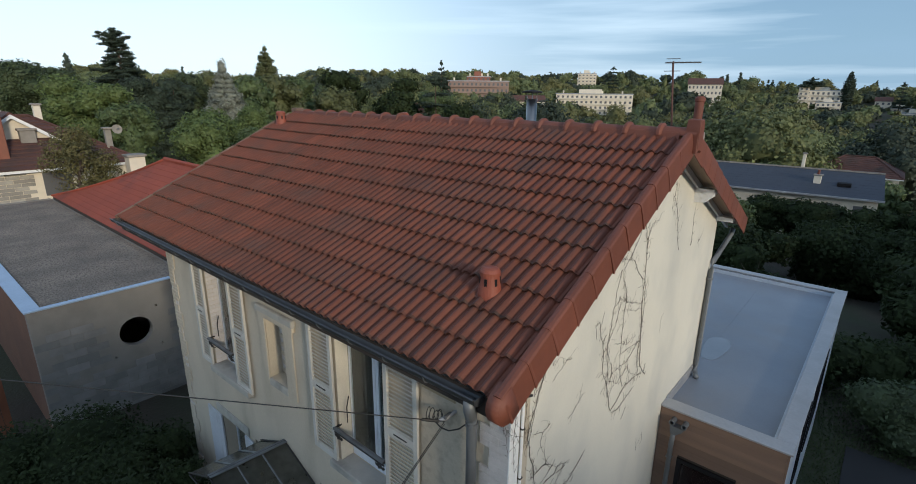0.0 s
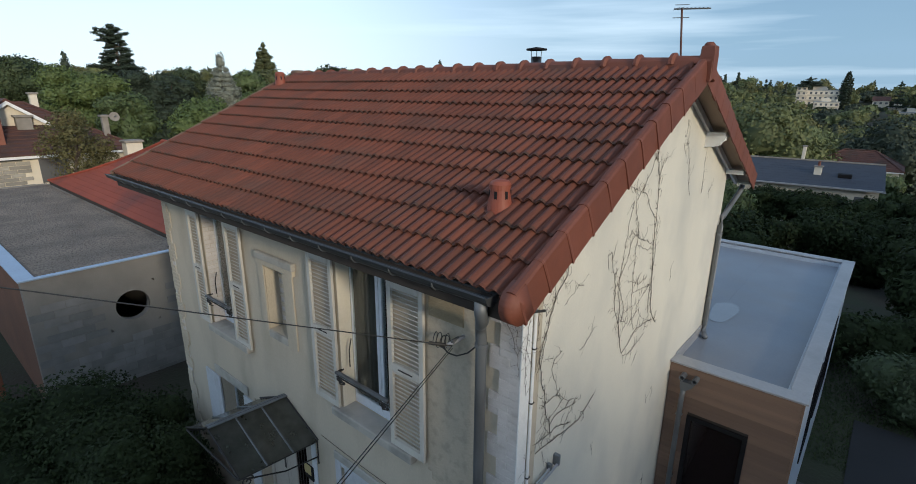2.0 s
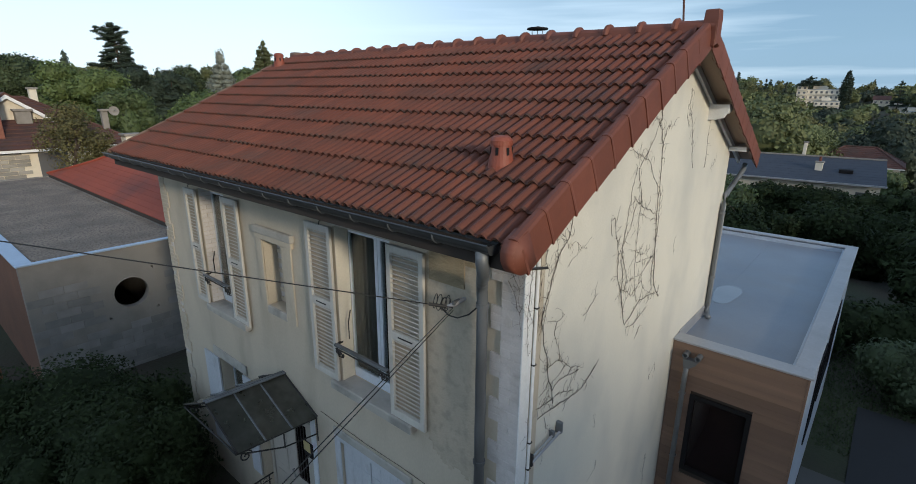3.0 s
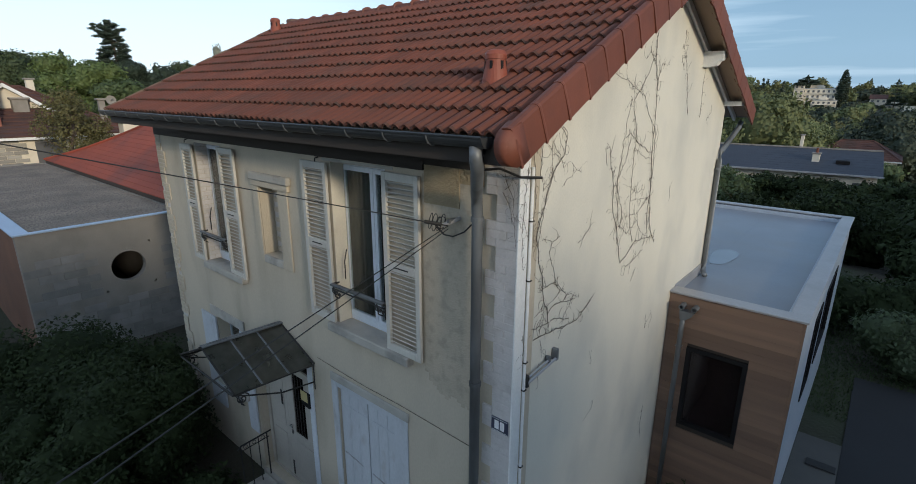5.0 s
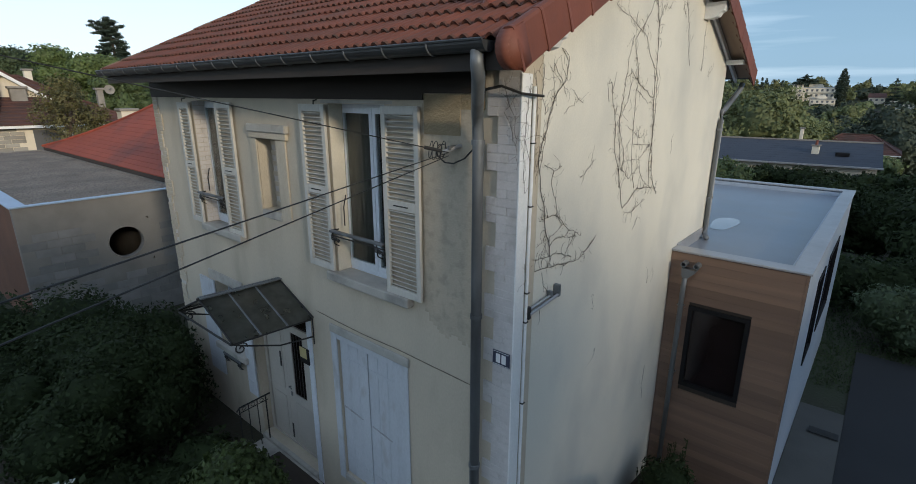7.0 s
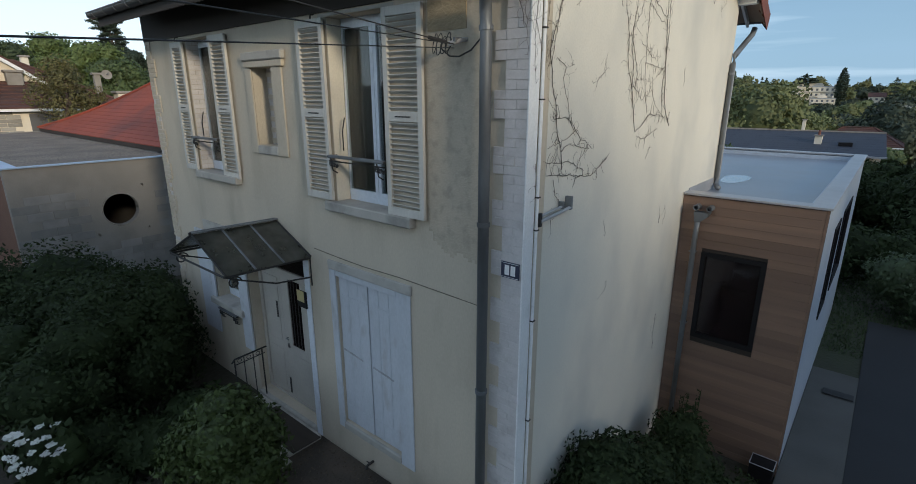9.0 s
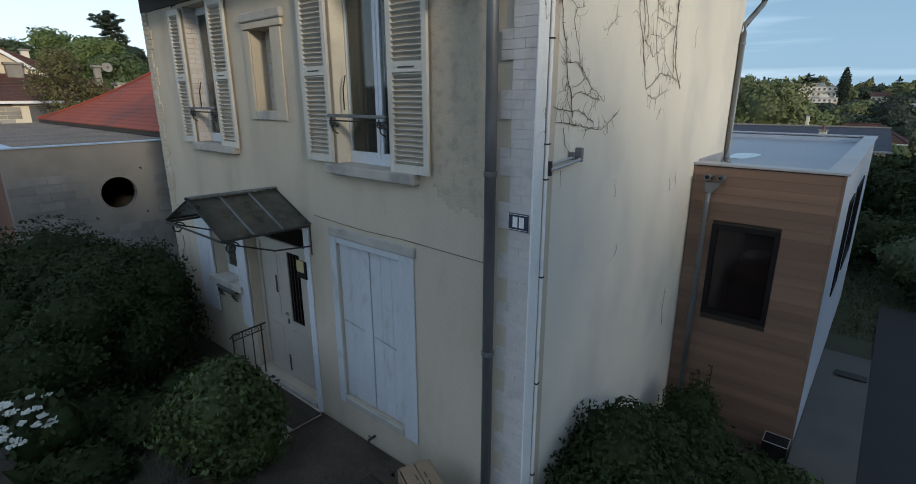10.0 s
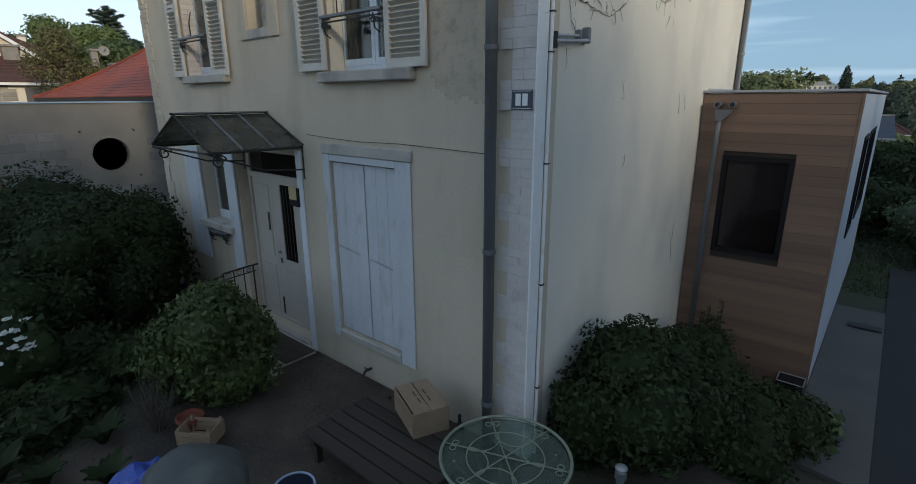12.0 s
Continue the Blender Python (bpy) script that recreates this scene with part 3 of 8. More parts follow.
part("wall", boxed(HX0 + 0.302, HX1 - 0.304, HY1 - 0.30, HY1, -1.2, 6.06), STUCCO, house)
# floors and partition coloured dark so the rooms look dim through the windows
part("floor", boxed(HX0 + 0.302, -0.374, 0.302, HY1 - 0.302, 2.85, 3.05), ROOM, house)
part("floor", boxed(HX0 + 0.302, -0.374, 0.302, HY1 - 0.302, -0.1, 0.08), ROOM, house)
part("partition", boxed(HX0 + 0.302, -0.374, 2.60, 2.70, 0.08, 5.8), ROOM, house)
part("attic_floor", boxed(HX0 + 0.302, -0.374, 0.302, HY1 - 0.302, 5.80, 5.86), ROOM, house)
# rough ochre band under the eaves
part("frieze", boxed(-1.20, -0.74, -0.014, -0.001, 5.31, 5.69), FRIEZE, house, "rough ochre patch under the eaves")
part("frieze", boxed(-0.738, -0.46, -0.012, -0.001, 5.55, 5.69), FRIEZE, house, "rough ochre band under the eaves")
# dark boards on the wall top: soffit edge plus the eaves shadow, put in as colour
part("eaves_board", boxed(-1.20, -0.46, -0.03, -0.001, 5.692, 6.15), DARK_WOOD, house, "dark board for the soffit edge and the shadow under the eaves")
part("eaves_board", boxed(HX0 + 0.002, -1.202, -0.03, -0.001, 5.63, 6.15), DARK_WOOD, house, "dark board for the soffit edge and the shadow under the eaves")
# rough, speckled field of older roughcast between the shutter and the downpipe, its lower edge ragged
bm = bmesh.new()
for i in range(26):
    for j in range(80):
        x0, x1 = -1.235 + 0.029 * i, -1.235 + 0.029 * (i + 1)
        z0, z1 = 2.98 + 0.03275 * j, 2.98 + 0.03275 * (j + 1)
        if z0 < 3.35 + 0.45 * noise.noise((x0 * 2.1, z0 * 1.3, 9.1)) + 0.14 * noise.noise((x0 * 11, z0 * 9, 2.3)):
            continue
        bm.faces.new([bm.verts.new((x, -0.003 - 0.007 * abs(noise.noise((x * 14, z * 14, 1.7))), z)) for x, z in ((x0, z0), (x1, z0), (x1, z1), (x0, z1))])
bmesh.ops.remove_doubles(bm, verts=bm.verts, dist=0.0005)
part("roughcast", bm, ROUGHCAST, house, "speckled old roughcast beside the downpipe", smooth=True)

# roof deck, boards under the eaves
bm = bmesh.new()
for s in (0, 1):
    yy = [EAVE_Y + 0.02, RIDGE_Y]
    pr = [(yy[0], roof_z(yy[0]) - 0.015), (yy[1], roof_z(yy[1]) - 0.015), (yy[1], roof_z(yy[1]) - 0.085), (yy[0], roof_z(yy[0]) - 0.085)]
    if s:
        pr = [(2 * RIDGE_Y - y, z) for y, z in pr]
    prism(bm, pr, "x", -8.22, 0.228)
part("roof_deck", bm, SOFFIT, house, "weathered boards under the roof")
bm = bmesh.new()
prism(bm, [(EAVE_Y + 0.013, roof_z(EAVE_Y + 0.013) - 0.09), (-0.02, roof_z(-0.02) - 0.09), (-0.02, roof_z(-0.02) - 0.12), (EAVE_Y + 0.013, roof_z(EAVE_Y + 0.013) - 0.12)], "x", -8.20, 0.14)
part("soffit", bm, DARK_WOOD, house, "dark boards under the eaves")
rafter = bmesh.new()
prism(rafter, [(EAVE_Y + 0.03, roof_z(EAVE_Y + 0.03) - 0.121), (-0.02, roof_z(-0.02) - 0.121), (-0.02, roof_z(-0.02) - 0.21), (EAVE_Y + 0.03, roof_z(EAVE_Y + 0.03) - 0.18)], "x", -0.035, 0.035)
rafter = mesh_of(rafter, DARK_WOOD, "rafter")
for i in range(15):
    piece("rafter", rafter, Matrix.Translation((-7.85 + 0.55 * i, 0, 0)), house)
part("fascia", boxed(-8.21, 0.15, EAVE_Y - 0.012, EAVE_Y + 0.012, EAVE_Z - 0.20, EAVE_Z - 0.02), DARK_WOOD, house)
# gable: purlin ends with a curved nose, barge boards, eaves soffit
for py, mat in ((3.2, WHITE_PAINT), (4.74, WHITE_PAINT), (6.24, WHITE_PAINT), (1.66, WHITE_PAINT), (0.16, WHITE_PAINT)):
    zt = roof_z(py) - (0.15 if py != 3.2 else 0.17)
    bm = bmesh.new()
    prism(bm, [(HX1 + 0.002, zt), (0.20, zt), (0.20, zt - 0.07), (0.18, zt - 0.12), (0.14, zt - 0.135), (0.11, zt - 0.19), (0.04, zt - 0.21), (HX1 + 0.002, zt - 0.215)] if py < 6 else [(HX1 + 0.002, zt), (0.20, zt), (0.20, zt - 0.07), (HX1 + 0.002, zt - 0.075)], "y", py - 0.085, py + 0.085)
    part("purlin_end", bm, mat, house, "white-painted timber purlin end")
for s in (0, 1):
    pr = [(EAVE_Y + 0.05, roof_z(EAVE_Y + 0.05) - 0.087), (RIDGE_Y, roof_z(RIDGE_Y) - 0.087), (RIDGE_Y, roof_z(RIDGE_Y) - 0.18), (EAVE_Y + 0.05, roof_z(EAVE_Y + 0.05) - 0.18)]
    if s:
        pr = [(2 * RIDGE_Y - y, z) for y, z in pr]
    bm = bmesh.new()
    prism(bm, pr, "x", HX1 + 0.004, HX1 + 0.045)
    part("wall_plate", bm, WHITE_PAINT, house)
    bm = bmesh.new()
    prism(bm, [(y, z - 0.003 + (0.0 if i < 2 else 0.01)) for i, (y, z) in enumerate(pr)], "x", 0.20, 0.226)
    part("barge_board", bm, SOFFIT, house)

# roof tiles: two rolls each, every course lifted at its lower edge over the one below
roof = new("roof")
roof.parent = house
roof["label"] = "red-brown clay tile roof with dark lichen stains"
GAUGE, COVER, FIRST = 0.366, 0.2466, 0.02


def tile_profile(u):
    ph = (u / 0.125) % 1.0
    return 0.039 * max(0.0, math.sin(math.pi * ph / 0.74)) ** 0.8 if ph < 0.74 else 0.0


def tile_mesh(mat):
    b = bmesh.new()
    us = [0, .009, .026, .046, .066, .083, .0925, .125, .134, .151, .171, .191, .208, .2175, .25]
    rows = [[], [], [], []]
    for u in us:
        w, x = tile_profile(min(u, 0.2499)), u * COVER / 0.25
        for row, v, z in zip(rows, (0.006, 0.0, 0.03, 0.43), (0.016 + w * 0.82, 0.034 + w, 0.032 + w * 0.99, 0.002 + w * 0.9)):
            row.append(b.verts.new((x, v, z)))
    for k, (A, B) in enumerate(zip(rows, rows[1:])):
        for i in range(len(us) - 1):
            b.faces.new((A[i], A[i + 1], B[i + 1], B[i])).material_index = 1 if k < 2 else 0
    me = mesh_of(b, mat, "roof_tile")
    me.materials.append(MOSS)
    return me


TILE_ME = tile_mesh(TILE)


def slope_matrix(x, s, lift=0.0):
    """A place on the front slope: x along the ridge, s metres up from the eaves."""
    m = Matrix.Rotation(ANG, 4, "X")
    p = Vector((x, EAVE_Y - 0.05 + s * math.cos(ANG), EAVE_Z - 0.022 + s * math.sin(ANG)))
    return Matrix.Translation(p + Vector((0, -math.sin(ANG), math.cos(ANG))) * lift) @ m


rnd = random.Random(5)
rest = bmesh.new()
for c in range(11):
    for k in range(34):
        m = slope_matrix(-8.265 + COVER * k, FIRST + GAUGE * c) @ pose(rnd.uniform(-0.002, 0.002), rnd.uniform(-0.006, 0.006), rnd.uniform(0, 0.004), rnd.uniform(-0.35, 0.35), rnd.uniform(-0.4, 0.4), rnd.uniform(-0.25, 0.25))
        if k < 7:
            vs = [rest.verts.new(m @ v.co) for v in TILE_ME.vertices]
            for f in TILE_ME.polygons:
                rest.faces.new([vs[i] for i in f.vertices]).material_index = f.material_index
        else:
            piece("roof_tile", TILE_ME, m, roof)
rest_ob = part("roof_tile", rest, TILE, roof)
rest_ob["kind"] = "stuff"
rest_ob.data.materials.append(MOSS)
# far slope, hidden behind the ridge: one joined sheet of rolls
bm = bmesh.new()
for c in range(11):
    for k in range(55):
        for a, b_ in ((0.0, 0.05), (0.05, 0.1), (0.1, 0.15)):
            q = []
            for u, s in ((a, 0), (b_, 0), (b_, 0.40), (a, 0.40)):
                w = tile_profile(u * 0.83) + (0.04 if s == 0 else 0.0)
                ss = GAUGE * c + s
                q.append(bm.verts.new((-8.22 + 0.15 * k + u, 2 * RIDGE_Y - (EAVE_Y - 0.05 + ss * math.cos(ANG)) + math.sin(ANG) * w, EAVE_Z - 0.02 + ss * math.sin(ANG) + math.cos(ANG) * w)))
            bm.faces.new(q)
back = part("back_slope", bm, TILE, roof)
back["kind"] = "stuff"

# ridge tiles with a raised collar
b = bmesh.new()
rings = []
for u, r in ((0.0, 0.138), (0.015, 0.158), (0.05, 0.160), (0.072, 0.118), (0.20, 0.112), (0.47, 0.104)):
    rings.append([b.verts.new((u, r * math.cos(t), r * 0.86 * math.sin(t))) for t in (math.pi * (k / 12) for k in range(13))])
for A, B in zip(rings, rings[1:]):
    for k in range(12):
        b.faces.new((A[k], A[k + 1], B[k + 1], B[k]))
b.faces.new(rings[0])
RIDGE_ME = mesh_of(b, TILE_NEW, "ridge_tile", smooth=False)
for i in range(19):
    piece("ridge_tile", RIDGE_ME, Matrix.Translation((-0.19 - 0.428 * i, RIDGE_Y, roof_z(RIDGE_Y) - 0.012 - 0.0035 * i)) @ pose(0, 0, 0, rnd.uniform(-1, 1), rnd.uniform(-0.6, 0.6), rnd.uniform(-0.6, 0.6)), roof)
b = bmesh.new()
zr = roof_z(RIDGE_Y)
prism(b, [(RIDGE_Y - 0.17, zr - 0.085), (RIDGE_Y - 0.108, zr + 0.02), (RIDGE_Y + 0.108, zr + 0.02), (RIDGE_Y + 0.17, zr - 0.085)], "x", -8.20, 0.10)
part("ridge_bedding", b, TILE, roof, "dark mortar bed under the ridge tiles")
part("ridge_stop", boxed(-8.34, -8.12, RIDGE_Y - 0.11, RIDGE_Y + 0.11, roof_z(RIDGE_Y) - 0.08, roof_z(RIDGE_Y) + 0.075, bevel=0.03), VERGE_MORTAR, roof, "weathered cement ridge end")


# verge caps: angled clay pieces over the gable edge
def verge_mesh():
    b = bmesh.new()
    rings = []
    for v, g in ((0.0, 1.04), (0.02, 1.04), (0.035, 1.0), (0.42, 0.95)):
        sec = [(0.0, -0.012), (0.072, 0.0), (0.078, 0.058), (0.095, 0.076), (0.13, 0.080), (0.158, 0.072), (0.171, 0.05), (0.177, -0.08), (0.180, -0.235), (0.168, -0.235)]
        rings.append([b.verts.new((0.09 + (x - 0.09) * g, v, z * (1 + (g - 1) * 0.9))) for x, z in sec])
    for A, B in zip(rings, rings[1:]):
        for k in range(len(A) - 1):
            b.faces.new((A[k], A[k + 1], B[k + 1], B[k]))
    b.faces.new(rings[0])
    return mesh_of(b, TILE_NEW, "verge_tile")


VERGE_ME = verge_mesh()
FLIP = Matrix.Translation((0, 2 * RIDGE_Y, 0)) @ Matrix.Diagonal((1, -1, 1, 1))
for c in range(11):
    wob = pose(0.085, 0, rnd.uniform(0, 0.01), rnd.uniform(-0.8, 0.8), rnd.uniform(-1, 1), rnd.uniform(-0.7, 0.7))
    piece("verge_tile", VERGE_ME, slope_matrix(0, GAUGE * c + 0.02, 0.02) @ wob, roof)
    piece("verge_tile", VERGE_ME, FLIP @ slope_matrix(0, GAUGE * c + 0.02, 0.02) @ wob, roof)
# rounded stop at the eaves, block at the apex
bm = bmesh.new()
prof = [(0.05 + 0.145 * math.cos(radians(a)), -0.08 + 0.15 * math.sin(radians(a))) for a in range(100, 271, 17)] + [(0.16, -0.228), (0.16, 0.07)]
prism(bm, prof, "x", 0.135, 0.262)
bmesh.ops.bevel(bm, geom=[e for e in bm.edges], offset=0.012, segments=2, affect="EDGES")
for v in bm.verts:
    v.co = slope_matrix(0, 0.0, 0.02) @ v.co
part("verge_stop", bm, TILE_NEW, roof, "rounded terracotta verge end", smooth=True)
bm = bmesh.new()
prism(bm, [(RIDGE_Y - 0.10, roof_z(RIDGE_Y) - 0.22), (RIDGE_Y - 0.085, roof_z(RIDGE_Y) + 0.08), (RIDGE_Y - 0.07, roof_z(RIDGE_Y) + 0.185), (RIDGE_Y + 0.07, roof_z(RIDGE_Y) + 0.185), (RIDGE_Y + 0.085, roof_z(RIDGE_Y) + 0.08), (RIDGE_Y + 0.10, roof_z(RIDGE_Y) - 0.22), (RIDGE_Y, roof_z(RIDGE_Y) - 0.16)], "x", 0.155, 0.31)
bmesh.ops.bevel(bm, geom=[e for e in bm.edges], offset=0.012, segments=1, affect="EDGES")
part("apex_cap", bm, TILE_NEW, roof, "terracotta apex cap")
# cement verge on the other gable
for c in range(11):
    bm = bmesh.new()
    box(bm, -8.292, -8.246, 0.0, 0.36, 0.0, 0.066, bevel=0.012, m=slope_matrix(0, GAUGE * c, rnd.uniform(0, 0.012)))
    part("verge_slab", bm, VERGE_MORTAR, roof)

# gutter with hooks, downpipe
def gutter(parent, y, z, x0, x1, r=0.075, side=-1):
    b = bmesh.new()
    outer = [(r * math.cos(t), r * math.sin(t)) for t in (math.pi + math.pi * k / 10 for k in range(11))]
    inner = [(u * 0.93, v * 0.93) for u, v in outer[::-1]]
    prism(b, [(y + u, z + v) for u, v in outer + inner], "x", x0, x1)
    g = part("gutter", b, ZINC, parent, "dark zinc half-round gutter")
    b = bmesh.new()
    tube(b, [(x0, y + side * r, z + 0.004), (x1, y + side * r, z + 0.004)], 0.011, 6)
    part("bead", b, ZINC, g)
    for k in range(int((x1 - x0) / 0.5)):
        x = x0 + 0.3 + 0.5 * k
        b = bmesh.new()
        tube(b, [(x, y + side * r * 1.05 * math.cos(t), z - r * 1.06 * math.sin(t)) for t in (math.pi * q / 8 for q in range(0, 9))], 0.007, 4)
        part("hook", b, ZINC_PIPE, g)
    for x in (x0, x1):
        b = bmesh.new()
        prism(b, [(y + u, z + v) for u, v in outer], "x", x - 0.003, x + 0.003)
        part("end_cap", b, ZINC, g)
    return g


gutter(house, EAVE_Y - 0.072, EAVE_Z + 0.0, -8.28, 0.05, r=0.08)
gutter(house, 2 * RIDGE_Y - EAVE_Y + 0.085, EAVE_Z - 0.02, -8.12, 0.14, side=1)


def downpipe(parent, pts, r, collars, mat=ZINC_PIPE):
    p = part("downpipe", tubed(pts, r, 14), mat, parent, "grey zinc downpipe", smooth=True)
    for c, d in collars:
        c, d = Vector(c), Vector(d).normalized()
        part("collar", tubed([c - d * 0.02, c + d * 0.02], r * 1.18, 14), mat, p)
    return p


UP = (0, 0, 1)
downpipe(house, [(-0.05, EAVE_Y - 0.075, 5.99), (-0.05, EAVE_Y - 0.075, 5.90), (-0.07, -0.60, 5.80), (-0.36, -0.24, 5.55), (-0.42, -0.16, 5.49), (-0.44, -0.13, 5.41), (-0.44, -0.12, 5.30), (-0.44, -0.12, -0.12)], 0.052,
         [((-0.44, -0.12, z), UP) for z in (5.28, 3.62, 1.9, 0.35)])
downpipe(house, [(0.06, 6.98, 5.88), (0.05, 6.92, 5.78), (0.0, 6.45, 5.52), (-0.02, 6.24, 5.40), (-0.02, 6.18, 5.25), (-0.02, 6.17, 3.36), (-0.01, 6.14, 3.24), (0.03, 6.05, 3.20), (0.07, 5.96, 3.20)], 0.045,
         [((-0.02, 6.17, z), UP) for z in (5.1, 3.9)])


# ---- quoins of white-painted brick ----
quoin = new("quoin")
quoin.parent = house
quoin["label"] = "toothed quoin of white-painted brick"
part("backing", boxed(-0.298, HX1 - 0.008, -0.021, -0.001, -0.3, 5.9), MORTAR, quoin)
BR = {}
COURSE = 0.0791
for length in (0.115, 0.23):
    BR[length] = mesh_of(boxed(0.0008, length - 0.0008, -0.026, -0.002, 0.0008, COURSE - 0.0012, bevel=0.0025), BRICK_WHITE, "brick")
course = 0
z = -0.192
while z < 5.84:
    wide, even = (course // 3) % 2 == 0, course % 2 == 0
    if wide:
        starts = [(-0.415, 0.115), (-0.30, 0.23)] if even else [(-0.415, 0.23), (-0.185, 0.115)]
    else:
        starts = [(-0.30, 0.23)] if even else [(-0.30, 0.115), (-0.185, 0.115)]
    for x, length in starts:
        piece("brick", BR[length], Matrix.Translation((x, rnd.uniform(-0.003, 0.002), z)), quoin)
    z += COURSE
    course += 1
part("corner_band", boxed(HX1 - 0.003, HX1 + 0.014, -0.031, 0.122, -0.30, 5.85, bevel=0.004), WHITE_PAINT, house, "bright white painted corner band")
# brick quoin at the far end, same make, mostly plastered
quoin2 = new("quoin")
quoin2.parent = house
BRS = {w: mesh_of(boxed(0.002, w - 0.003, -0.022, -0.001, 0.003, 0.071, bevel=0.004), STUCCO, "brick") for w in (0.10, 0.21)}
for k in range(76):
    wide = (k // 4) % 2
    for x, w in (((0.0, 0.21), (0.21, 0.10)) if k % 2 else ((0.0, 0.10), (0.10, 0.21))) if wide else (((0.0, 0.21),) if k % 2 else ((0.0, 0.10), (0.10, 0.10))):
        if rnd.random() > 0.07:
            piece("brick", BRS[w], Matrix.Translation((HX0 - 0.004 + x, rnd.uniform(-0.004, 0.002), 0.02 + 0.074 * k)), quoin2)
part("backing", boxed(HX0 - 0.003, HX0 + 0.2, -0.008, -0.001, 0.0, 5.6), MORTAR, quoin2)


# ---- windows, shutters, door ----
def window(u0, u1, z0, z1, depth=0.20, mullion=0.54):
    w = new("window")
    w.parent = house
    b = bmesh.new()
    holed(b, u0 + 0.002, u1 - 0.002, z0 + 0.002, z1 - 0.002, depth, depth + 0.06, [(u0 + 0.014, u1 - 0.014, z0 + 0.07, z1 - 0.05)])
    part("frame", b, PVC, w, "white window frame")
    c = u0 + (u1 - u0) * mullion
    for a, d, sl, sr in ((u0 + 0.015, c - 0.004, 0.014, 0.050), (c + 0.004, u1 - 0.015, 0.050, 0.014)):
        b = bmesh.new()
        holed(b, a, d, z0 + 0.071, z1 - 0.051, depth - 0.012, depth + 0.045, [(a + sl, d - sr, z0 + 0.14, z1 - 0.11)])
        s = part("sash", b, PVC, w)
        p = part("pane", boxed(a + sl - 0.005, d - sr + 0.005, depth + 0.004, depth + 0.010, z0 + 0.135, z1 - 0.105), GLASS, s)
        p.visible_shadow = False
    b = bmesh.new()
    n = 36
    prev = None
    for k in range(n + 1):
        x = u0 + 0.03 + (u1 - u0 - 0.06) * 0.50 * k / n
        y = depth + 0.032 + 0.006 * math.sin(k * 1.1)
        cur = (b.verts.new((x, y, z0 + 0.1)), b.verts.new((x, y, z1 - 0.08)))
        if prev:
            b.faces.new((prev[0], cur[0], cur[1], prev[1]))
        prev = cur
    cu = part("curtain", b, CURTAIN, w, "grey-brown curtain behind the glass", smooth=True)
    cu.modifiers.new("thick", "SOLIDIFY").thickness = 0.004
    return w


def stone_sill(u0, u1, z, h=0.11, out=0.10):
    b = boxed(u0, u1, -out, 0.19, z - h, z + 0.006, bevel=0.012)
    return part("sill", b, STONE, house, "weathered stone window sill")


SLAT = {}


def louvred_shutter(x0, x1, z0, z1, y=-0.05, turn=0.0, pivot=None):
    """An open leaf with two fields of slats, lying back against the wall."""
    s = new("shutter")
    s.parent = house
    s["label"] = "open white louvred wooden shutter"
    w, h = x1 - x0, z1 - z0
    s.location = (x0, y, z0)
    s.rotation_euler = (0, 0, turn)
    st, rail = 0.065, 0.085
    mid = h * 0.50
    fr = [(0, st, 0, h), (w - st, w, 0, h), (st, w - st, 0, rail), (st, w - st, h - rail, h), (st, w - st, mid - 0.05, mid + 0.05)]
    for i, (a, b_, c, d) in enumerate(fr):
        part("stile" if i < 2 else "rail", boxed(a + (0.0005 if i > 1 else 0), b_ - (0.0005 if i > 1 else 0), -0.018, 0.018, c, d, bevel=0.003), SHUTTER, s)
    key = round(w, 3)
    if key not in SLAT:
        SLAT[key] = mesh_of(boxed(st, w - st, -0.022, 0.022, -0.004, 0.004, m=Matrix.Rotation(radians(-38), 4, "X")), SHUTTER, "slat")
    for lo, hi in ((rail, mid - 0.05), (mid + 0.05, h - rail)):
        n = int((hi - lo) / 0.052)
        for k in range(n):
            piece("slat", SLAT[key], Matrix.Translation((0, 0, lo + (hi - lo) * (k + 0.5) / n)), s)
    part("latch", boxed(w * 0.3, w * 0.7, -0.026, -0.018, mid - 0.006, mid + 0.006), IRON, s)
    return s


def balconet(u0, u1, z):
    """Window rail with scrolled cast consoles."""
    r = new("window_rail")
    r.parent = house
    r["label"] = "grey metal window rail on scrolled consoles"
    part("bar", boxed(u0, u1, -0.105, -0.055, z - 0.012, z + 0.022, bevel=0.006), ZINC_PIPE, r)
    part("bar", tubed([(u0, -0.08, z - 0.05), (u1, -0.08, z - 0.05)], 0.009, 6), IRON, r)
    for x in (u0 + 0.06, u1 - 0.10):
        b = bmesh.new()
        for k in range(3):
            cx, r0 = x + 0.055 * k - 0.03, 0.035 - 0.006 * k
            tube(b, [(cx + r0 * (1 - q / 18) * math.cos(q * 0.62), -0.08, z - 0.085 - 0.01 * k + r0 * (1 - q / 18) * math.sin(q * 0.62)) for q in range(15)], 0.008, 5)
        tube(b, [(x - 0.03, -0.08, z - 0.02), (x - 0.03, -0.06, z - 0.16), (x - 0.02, 0.0, z - 0.20)], 0.008, 5)
        part("console", b, IRON, r)
    for x in (u0, u1):
        part("fixing", boxed(x - 0.01, x + 0.01, -0.10, 0.03, z - 0.01, z + 0.015), IRON, r)
    return r


